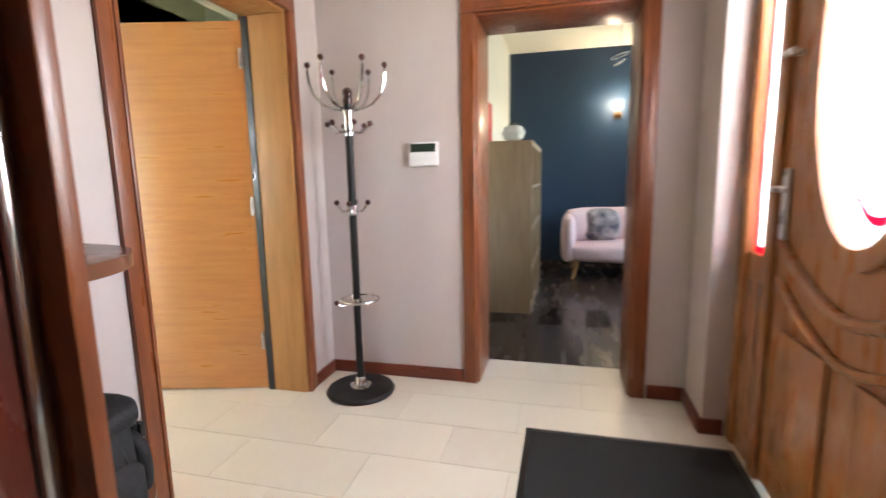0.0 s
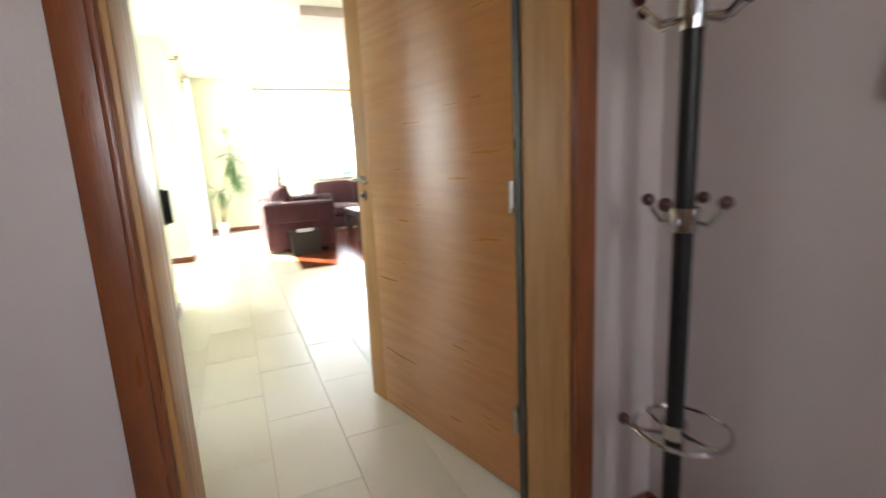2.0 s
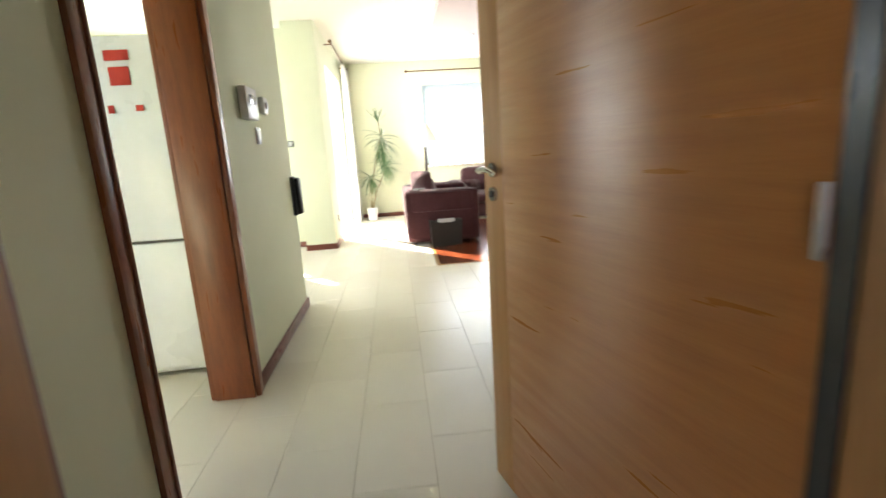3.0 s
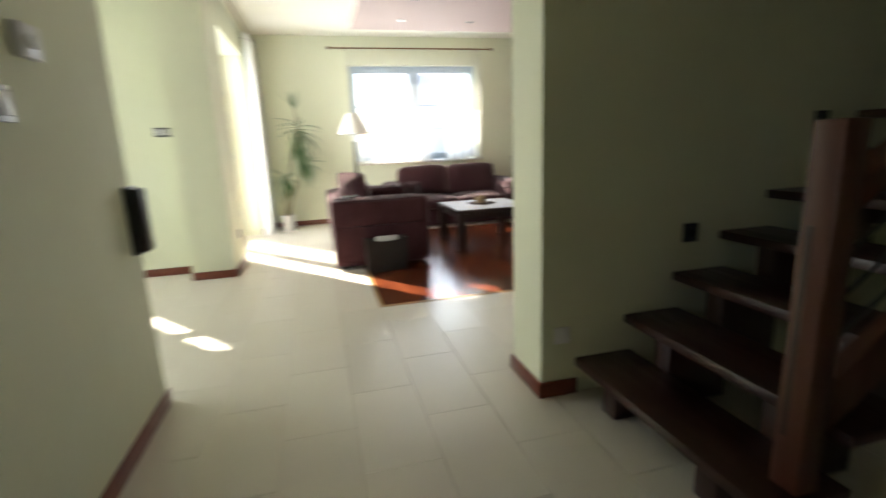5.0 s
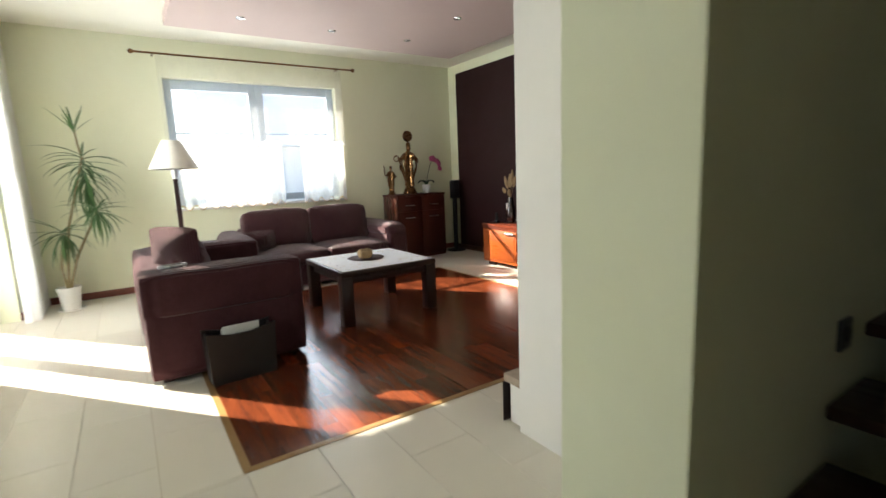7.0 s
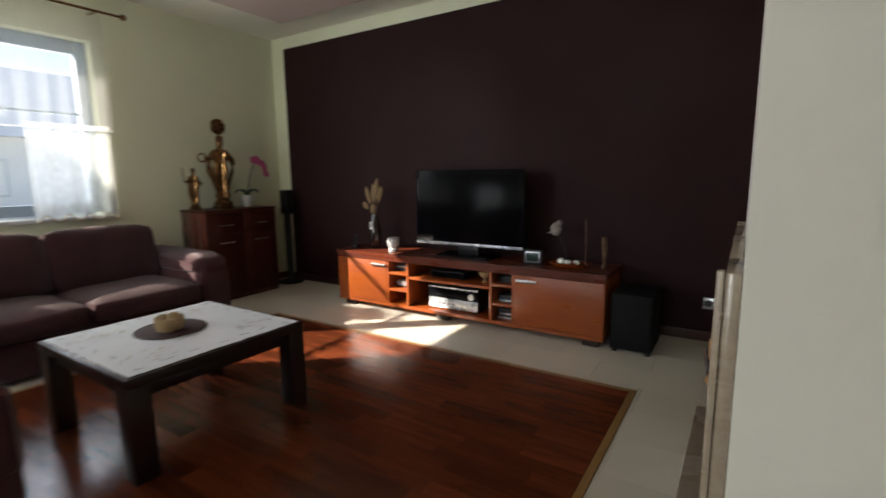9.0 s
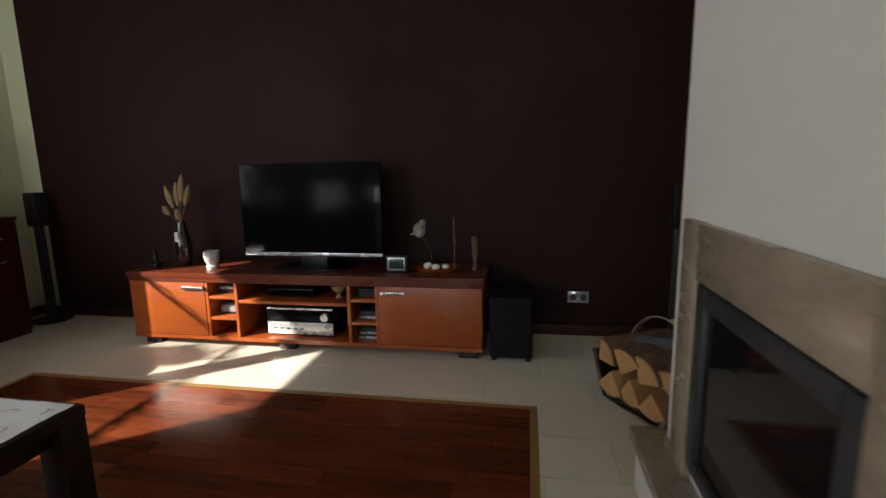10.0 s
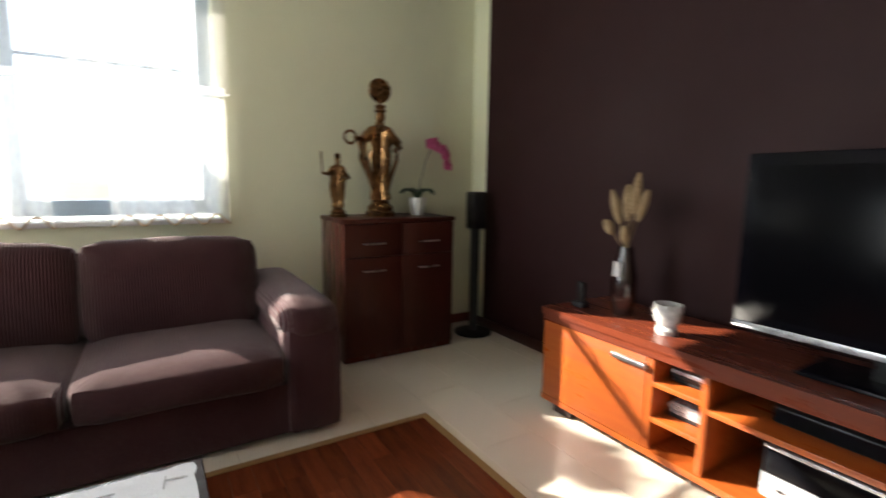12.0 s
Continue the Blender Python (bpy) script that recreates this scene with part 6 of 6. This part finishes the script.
boxed("foot", M_BLACK, stb, -0.15, 0.15, -0.1, 0.1, 0.0, 0.0045, bevel=0.0)
cup = thing("gilt_cup", (-7.55, 5.78, 0.3525), "small pale gilt cup on the middle shelf", "cup")
bm = B()
lathe(bm, (0, 0, 0), [(0.01, 0), (0.03, 0.0), (0.012, 0.02), (0.012, 0.03), (0.05, 0.06), (0.055, 0.09), (0.05, 0.09), (0.01, 0.05)], 20)
part("bowl", bm, M_STRAW, cup)
rnd = random.Random(9)
for x0, x1, z in ((-8.45, -8.28, 0.3765), (-8.45, -8.28, 0.2245), (-7.40, -7.25, 0.3855), (-7.40, -7.25, 0.2275), (-7.40, -7.25, 0.0825)):
    n = rnd.randint(3, 5)
    for k in range(n):
        cd = thing("disc_case", ((x0 + x1) / 2 + rnd.uniform(-0.008, 0.008), 5.78, z + k * 0.0165), "flat disc case stacked in a bench niche", "disc case", group="disc cases in the bench")
        boxed("case", rnd.choice((M_BLACK, M_FRAME, M_BLACKMET, M_SILVER, M_BLACK)), cd, -0.068, 0.068, -0.07, 0.06, 0.0, 0.0155, bevel=0.001)

va = thing("dark_vase", (-8.81, 5.86, 0.545), "glossy dark vase with dried bunny-tail grasses", "vase")
bm = B()
lathe(bm, (0, 0, 0), [(0.02, 0), (0.045, 0.0), (0.06, 0.08), (0.062, 0.18), (0.04, 0.27), (0.034, 0.33), (0.026, 0.33), (0.026, 0.28)], 28)
part("body", bm, M_VASE, va)
boxed("label", M_PAPER, va, -0.012, 0.018, -0.066, -0.052, 0.19, 0.26, bevel=0.0, label="pale paper tag")
rnd = random.Random(4)
for k, (dx, dy, z, L) in enumerate(((-0.075, 0.0, 0.52, 0.15), (-0.015, 0.01, 0.54, 0.15), (0.035, 0.0, 0.585, 0.17), (0.06, 0.02, 0.53, 0.13), (-0.085, -0.03, 0.42, 0.06), (0.01, -0.03, 0.39, 0.07))):
    bm = B()
    tip = Vector((dx, dy, z))
    root = Vector((0, 0, 0.3))
    tube(bm, [root, root.lerp(tip, 0.6), tip], 0.0025, 5)
    d = (tip - root).normalized()
    for q in range(9):
        f = q / 8
        ball(bm, tip - d * L * 0.5 + d * L * f, 0.021 * math.sin(math.pi * (0.16 + 0.74 * f)) + 0.003, 8, (1, 1, 1.2))
    part("dried_grass", bm, M_PLUME, va, "fluffy straw-coloured seed head")
ca = thing("candle_glass", (-8.505, 5.76, 0.545), "white patterned candle glass", "candle holder")
bm = B()
lathe(bm, (0, 0, 0), [(0.01, 0), (0.04, 0.0), (0.045, 0.02), (0.036, 0.035), (0.05, 0.06), (0.057, 0.095), (0.055, 0.13), (0.05, 0.13), (0.05, 0.1), (0.01, 0.07)], 26)
part("glass", bm, M_CANDLE, ca)
cp = thing("handset", (-9.0, 5.78, 0.545), "small dark telephone handset in its cradle", "telephone")
boxed("cradle", M_BLACK, cp, -0.035, 0.035, -0.03, 0.03, 0.0, 0.03, bevel=0.006)
boxed("handset", M_BLACKMET, cp, -0.022, 0.022, -0.012, 0.012, 0.028, 0.13, bevel=0.006)
pf = thing("digital_clock", (-7.12, 5.77, 0.545), "black framed digital clock with pale display", "clock", rz=4)
boxed("frame", M_BLACKMET, pf, -0.075, 0.075, -0.012, 0.014, 0.0, 0.115, bevel=0.006)
boxed("silver_rim", M_SILVER, pf, -0.06, 0.06, -0.0145, -0.0115, 0.014, 0.102, bevel=0.002)
boxed("display", M_LCD, pf, -0.05, 0.05, -0.016, -0.014, 0.024, 0.092, bevel=0.001)
ty = thing("wooden_tray", (-6.86, 5.84, 0.545), "shallow wooden tray with pale shells", "tray")
bm = B()
lathe(bm, (0, 0, 0), [(0.01, 0), (0.12, 0.0), (0.16, 0.025), (0.152, 0.025), (0.115, 0.007), (0.01, 0.007)], 28)
for v in bm.verts:
    v.co.y *= 0.55
part("tray", bm, M_CHERRY, ty)
for k, (x, y, r) in enumerate(((-0.06, 0.01, 0.03), (0.0, -0.015, 0.026), (0.06, 0.015, 0.024))):
    sh = thing("shell", (-6.86 + x, 5.84 + y, 0.553), "round pale shell lying in the wooden tray", "shell", group="shells in the tray")
    bm = B()
    ball(bm, (0, 0, r * 0.8), r, 12, (1.1, 0.9, 0.8))
    part("shell_body", bm, M_POT, sh)
M_BIRD = material("weathered_grey_carving", (0.36, 0.32, 0.28), 0.7, spots=(0.2, 0.17, 0.15), scale=20, amount=1.0, bump=0.4)
bo = thing("bird_ornament", (-6.93, 5.92, 0.545), "pale bird ornament on a thin metal stem", "ornament")
bm = B()
tube(bm, [(0.03, 0, 0.0), (0.015, 0, 0.12), (-0.04, 0, 0.22)], 0.004, 6)
cyl(bm, (0.03, 0, 0), (0.03, 0, 0.008), 0.035, seg=16)
part("stem", bm, M_FRAME, bo)
bm = B()
ball(bm, (-0.06, 0, 0.27), 0.05, 14, (0.9, 0.6, 1.1))
ball(bm, (-0.035, 0, 0.32), 0.025, 10)
tube(bm, [(-0.08, 0, 0.25), (-0.13, 0, 0.235)], 0.012, 6, 0.3)
part("bird", bm, M_BIRD, bo)
for x, h, r in ((-6.60, 0.23, 0.019), (-6.74, 0.36, 0.006)):
    st = thing("wooden_stick", (x, 5.87, 0.545), "slim weathered wooden stick standing on the bench", "ornament")
    bm = B()
    tube(bm, [(0, 0, 0), (0.003, 0.002, h * 0.5), (-0.003, 0, h)], r, 8)
    part("stick", bm, M_BARK, st)
sub = thing("subwoofer", (-6.345, 5.81, 0), "black cube subwoofer beside the bench", "subwoofer")
boxed("cabinet", M_SUB, sub, -0.135, 0.135, -0.18, 0.19, 0.025, 0.42, bevel=0.008)
boxed("grille", M_SUB, sub, -0.125, 0.125, -0.19, -0.18, 0.04, 0.405, bevel=0.004)
for sx in (-1, 1):
    for sy in (-1, 1):
        bm = B()
        cyl(bm, (sx * 0.11, sy * 0.15, 0), (sx * 0.11, sy * 0.15, 0.026), 0.018, seg=12)
        part("foot", bm, M_BLACK, sub)
for x, z, w in ((-5.88, 0.29, 0.075), (-9.33, 0.40, 0.04)):
    wsk = thing("socket_outlet", (x, 6.196, z), "silver socket on the dark feature wall", "socket")
    boxed("plate", M_SILVER, wsk, -w, w, -0.01, 0.0, -0.042, 0.042)
    for s in ((-1, 1) if w > 0.05 else (0,)):
        bm = B()
        cyl(bm, (s * 0.036, -0.01, 0), (s * 0.036, -0.014, 0), 0.025, seg=18)
        part("insert", bm, M_FRAME, wsk)

# fireplace
fp = thing("fireplace", (-5.73, 3.8, 0), "beige marble fireplace with dark glass door", "fireplace", kind="structure")
for d in ((-0.028, 0.0, -0.53, -0.345, 0.25, 1.063), (-0.028, 0.0, 0.395, 0.53, 0.25, 1.063), (-0.028, 0.0, -0.345, 0.395, 0.895, 1.063)):
    boxed("marble_slab", M_MARBLE, fp, *d, bevel=0.004)
boxed("edge_strip", M_MARBLE, fp, -0.042, -0.0285, -0.535, -0.51, 0.25, 1.066, bevel=0.004)
boxed("hearth_slab", M_MARBLE, fp, -0.125, -0.002, -0.64, 0.70, 0.205, 0.249, bevel=0.006)
boxed("end_trim", M_TABLE, fp, -0.128, -0.12, -0.645, -0.55, 0.0, 0.204, label="dark brown end trim")
boxed("hearth_base", M_WHITE, fp, -0.10, -0.004, -0.62, 0.68, 0.0, 0.2045)
for d in ((-0.022, 0.03, -0.34, -0.28, 0.30, 0.885), (-0.022, 0.03, 0.33, 0.39, 0.30, 0.885), (-0.022, 0.03, -0.28, 0.33, 0.825, 0.885), (-0.022, 0.03, -0.28, 0.33, 0.30, 0.345)):
    boxed("door_frame", M_FRAME, fp, *d, bevel=0.005)
boxed("door_glass", M_FIREGLASS, fp, -0.006, 0.0, -0.28, 0.33, 0.345, 0.825, bevel=0.0, label="dark fire glass")

# log basket
lb = thing("log_basket", (-5.56, 5.16, 0), "chrome and leather log basket beside the fireplace", "log basket", rz=-60)
bm = B()
band = [(-0.27 * math.cos(math.pi * k / 20), 0.12 + 0.36 * math.sin(math.pi * k / 20)) for k in range(21)]
prism(bm, band + [(u * 0.965, v - 0.008) for u, v in reversed(band)], "y", -0.016, 0.016)
part("hoop_handle", bm, M_CHROME, lb)
bm = B()
prism(bm, [(-0.29, 0.24), (-0.21, 0.03), (0.21, 0.03), (0.29, 0.24), (0.275, 0.245), (0.20, 0.045), (-0.20, 0.045), (-0.275, 0.245)], "y", -0.19, 0.19)
part("sling", bm, M_LEATHER, lb)
for s in (-1, 1):
    bm = B()
    tube(bm, [(-0.29, s * 0.2, 0.24), (-0.215, s * 0.2, 0.05), (-0.19, s * 0.2, 0.012), (0.19, s * 0.2, 0.012), (0.215, s * 0.2, 0.05), (0.29, s * 0.2, 0.24)], 0.011, 8)
    part("side_bar", bm, M_CHROME, lb)


def split_log(x, z, r, turn, spread, length, yaw):
    """A wedge split from a round trunk, bark on its outer curve."""
    lg = thing("log", (-5.56, 5.16, 0), "split birch log with pale tan cut faces in the basket", "log", rz=-60 + yaw, group="logs in the basket")
    a0 = radians(turn - spread / 2)
    arc = [(x + r * math.cos(a0 + radians(spread) * k / 6), z + r * math.sin(a0 + radians(spread) * k / 6)) for k in range(7)]
    bm = B()
    prism(bm, [(x, z)] + [(x + (u - x) * 0.95, z + (v - z) * 0.95) for u, v in arc], "y", -length, length)
    bmesh.ops.subdivide_edges(bm, edges=[e for e in bm.edges if abs(e.verts[0].co.y - e.verts[1].co.y) > 0.1], cuts=5)
    for v in bm.verts:
        k = 0.004 + 0.004 * (abs(v.co.y) < length - 0.01)
        v.co += k * Vector((noise.noise(v.co * 16), 0, noise.noise(v.co * 16 + Vector((5, 5, 5)))))
    part("split_wood", bm, M_CUTWOOD, lg, "pale tan split wood", False)
    bm = B()
    prism(bm, arc + [(x + (u - x) * 0.953, z + (v - z) * 0.953) for u, v in reversed(arc)], "y", -length + 0.004, length - 0.004)
    part("bark", bm, M_BARK, lg, "rough grey-brown bark", False)


for d in ((-0.12, 0.185, 0.135, -95, 80, 0.23, 3), (0.03, 0.19, 0.14, -90, 75, 0.22, -4), (0.155, 0.185, 0.13, -85, 80, 0.235, 2), (-0.225, 0.20, 0.125, 45, 85, 0.22, -3), (-0.045, 0.205, 0.13, 75, 80, 0.24, 5), (0.09, 0.20, 0.135, 60, 85, 0.225, -2), (0.225, 0.21, 0.11, 110, 80, 0.22, 4)):
    split_log(*d)
roll = thing("newspaper_roll", (-5.56, 5.16, 0.335), "grey rolled newspaper lying on the logs", "newspaper", rz=48)
bm = B()
lathe(bm, (0, 0, -0.14), [(0.01, 0), (0.035, 0.002), (0.037, 0.05), (0.034, 0.15), (0.036, 0.278), (0.01, 0.28)], 18, 0.05)
bmesh.ops.rotate(bm, verts=bm.verts[:], cent=(0, 0, 0), matrix=Matrix.Rotation(radians(80), 3, "X"))
part("sheets", bm, M_NEWS, roll)

# ---- parquet planks and floor tiles ----
PX0, PX1, PY0, PY1 = -9.33, -6.19, 2.013, 5.06
bm = B()
for d in ((PX0, PX1, PY0, PY0 + 0.035), (PX0, PX1, PY1 - 0.035, PY1), (PX0, PX0 + 0.035, PY0 + 0.035, PY1 - 0.035), (PX1 - 0.035, PX1, PY0 + 0.035, PY1 - 0.035)):
    box(bm, *d, -0.005, 0.0035)
tagged(part("parquet_edging", bm, M_EDGE, None, "", False), "thin pale wooden edging round the parquet", "floor edging", "", "structure")
parquet = thing("parquet", (0, 0, 0), "glossy red-brown parquet field set into the tiles", "parquet", kind="structure")
rnd = random.Random(2)
PL = {}


def plank_mesh(l, w):
    key = (round(l, 3), round(w, 3))
    if key not in PL:
        bm = B()
        box(bm, 0, l - 0.0012, 0, w - 0.0012, -0.005, 0.0025)
        PL[key] = mesh_of(bm, "plank", M_PLANK, False)
    return PL[key]


y, row, wdt = PY0 + 0.0355, 0, (PY1 - PY0 - 0.071) / 33
while row < 33:
    x, first = PX0 + 0.0355, True
    while x < PX1 - 0.04:
        l = rnd.choice((0.45, 0.5, 0.55, 0.6)) * (rnd.choice((0.35, 0.6, 1.0)) if first else 1.0)
        l = min(l, PX1 - 0.0355 - x)
        if PX1 - 0.0355 - x - l < 0.12:
            l = PX1 - 0.0355 - x
        ob = new("plank", plank_mesh(l, wdt))
        ob.parent, ob.location = parquet, (x, y, 0)
        x, first = x + l, False
    y, row = y + wdt, row + 1

TL, TW, GAP = 0.61, 0.308, 0.0024
bm = B()
box(bm, GAP / 2, TL - GAP / 2, GAP / 2, TW - GAP / 2, -0.008, 0.0)
tile_mesh = mesh_of(bm, "tile", M_TILE, False)
rest = B()
count = 0
for r in range(-15, 16):
    y0 = 1.715 + r * TW
    off = (-4.95 if r % 2 == 0 else -4.65) - 10 * TL
    for c in range(26):
        x0 = off + c * TL
        x1, y1 = x0 + TL, y0 + TW
        if x1 < -10.6 or x0 > 0.95 or y1 < -2.25 or y0 > 6.2:
            continue
        if x0 > -1.7 and (y0 > 2.92 or y1 < -1.6):
            continue
        if x0 > -5.4 and y1 < -1.3 or (x1 > -4.9 and y0 > 5.5):
            continue
        pieces = [(x0, x1, y0, y1)]
        whole = True
        if x1 > PX0 and x0 < PX1 and y1 > PY0 and y0 < PY1:
            whole, pieces = False, []
            if x0 < PX0:
                pieces.append((x0, PX0, y0, y1))
            if x1 > PX1:
                pieces.append((PX1, x1, y0, y1))
            xa, xb = max(x0, PX0), min(x1, PX1)
            if y0 < PY0:
                pieces.append((xa, xb, y0, PY0))
            if y1 > PY1:
                pieces.append((xa, xb, PY1, y1))
        if x0 < -1.1 < x1 or y1 > 2.9:
            if x1 > -1.7 and y1 > 2.915:
                whole, pieces = False, [(x0, x1, y0, min(y1, 2.915))]
        near = (x0 > -7.0 and 0.2 < y0 < 2.7) or (-9.4 < x0 < -4.95 and y0 > 4.9) or (x0 > -7.0 and x0 < -5.0 and y0 > 2.5) or (x0 < -7.0 and 0.7 < y0 < 2.0)
        if whole and near and count < 300:
            ob = new("tile", tile_mesh)
            ob.parent, ob.location = floor_base, (x0, y0, 0)
            count += 1
        else:
            for a, b, c0, d in pieces:
                if b - a > 0.01 and d - c0 > 0.01:
                    box(rest, a + GAP / 2, b - GAP / 2, c0 + GAP / 2, d - GAP / 2, -0.008, 0.0)
tagged(part("far_tiles", rest, M_TILE, floor_base, "", False), kind="stuff")
bm = B()
box(bm, 0, 0.19 - 0.003, 0, 1.3, -0.004, 0.004)
lam = mesh_of(bm, "laminate_board", M_DARKFLOOR, False)
for i in range(3):
    for j in range(17):
        ob = new("board", lam)
        ob.parent, ob.location = study_floor, (-0.94 + j * 0.19, 2.925 + i * 1.303 - (0.5 if j % 2 and i else 0.0), 0)
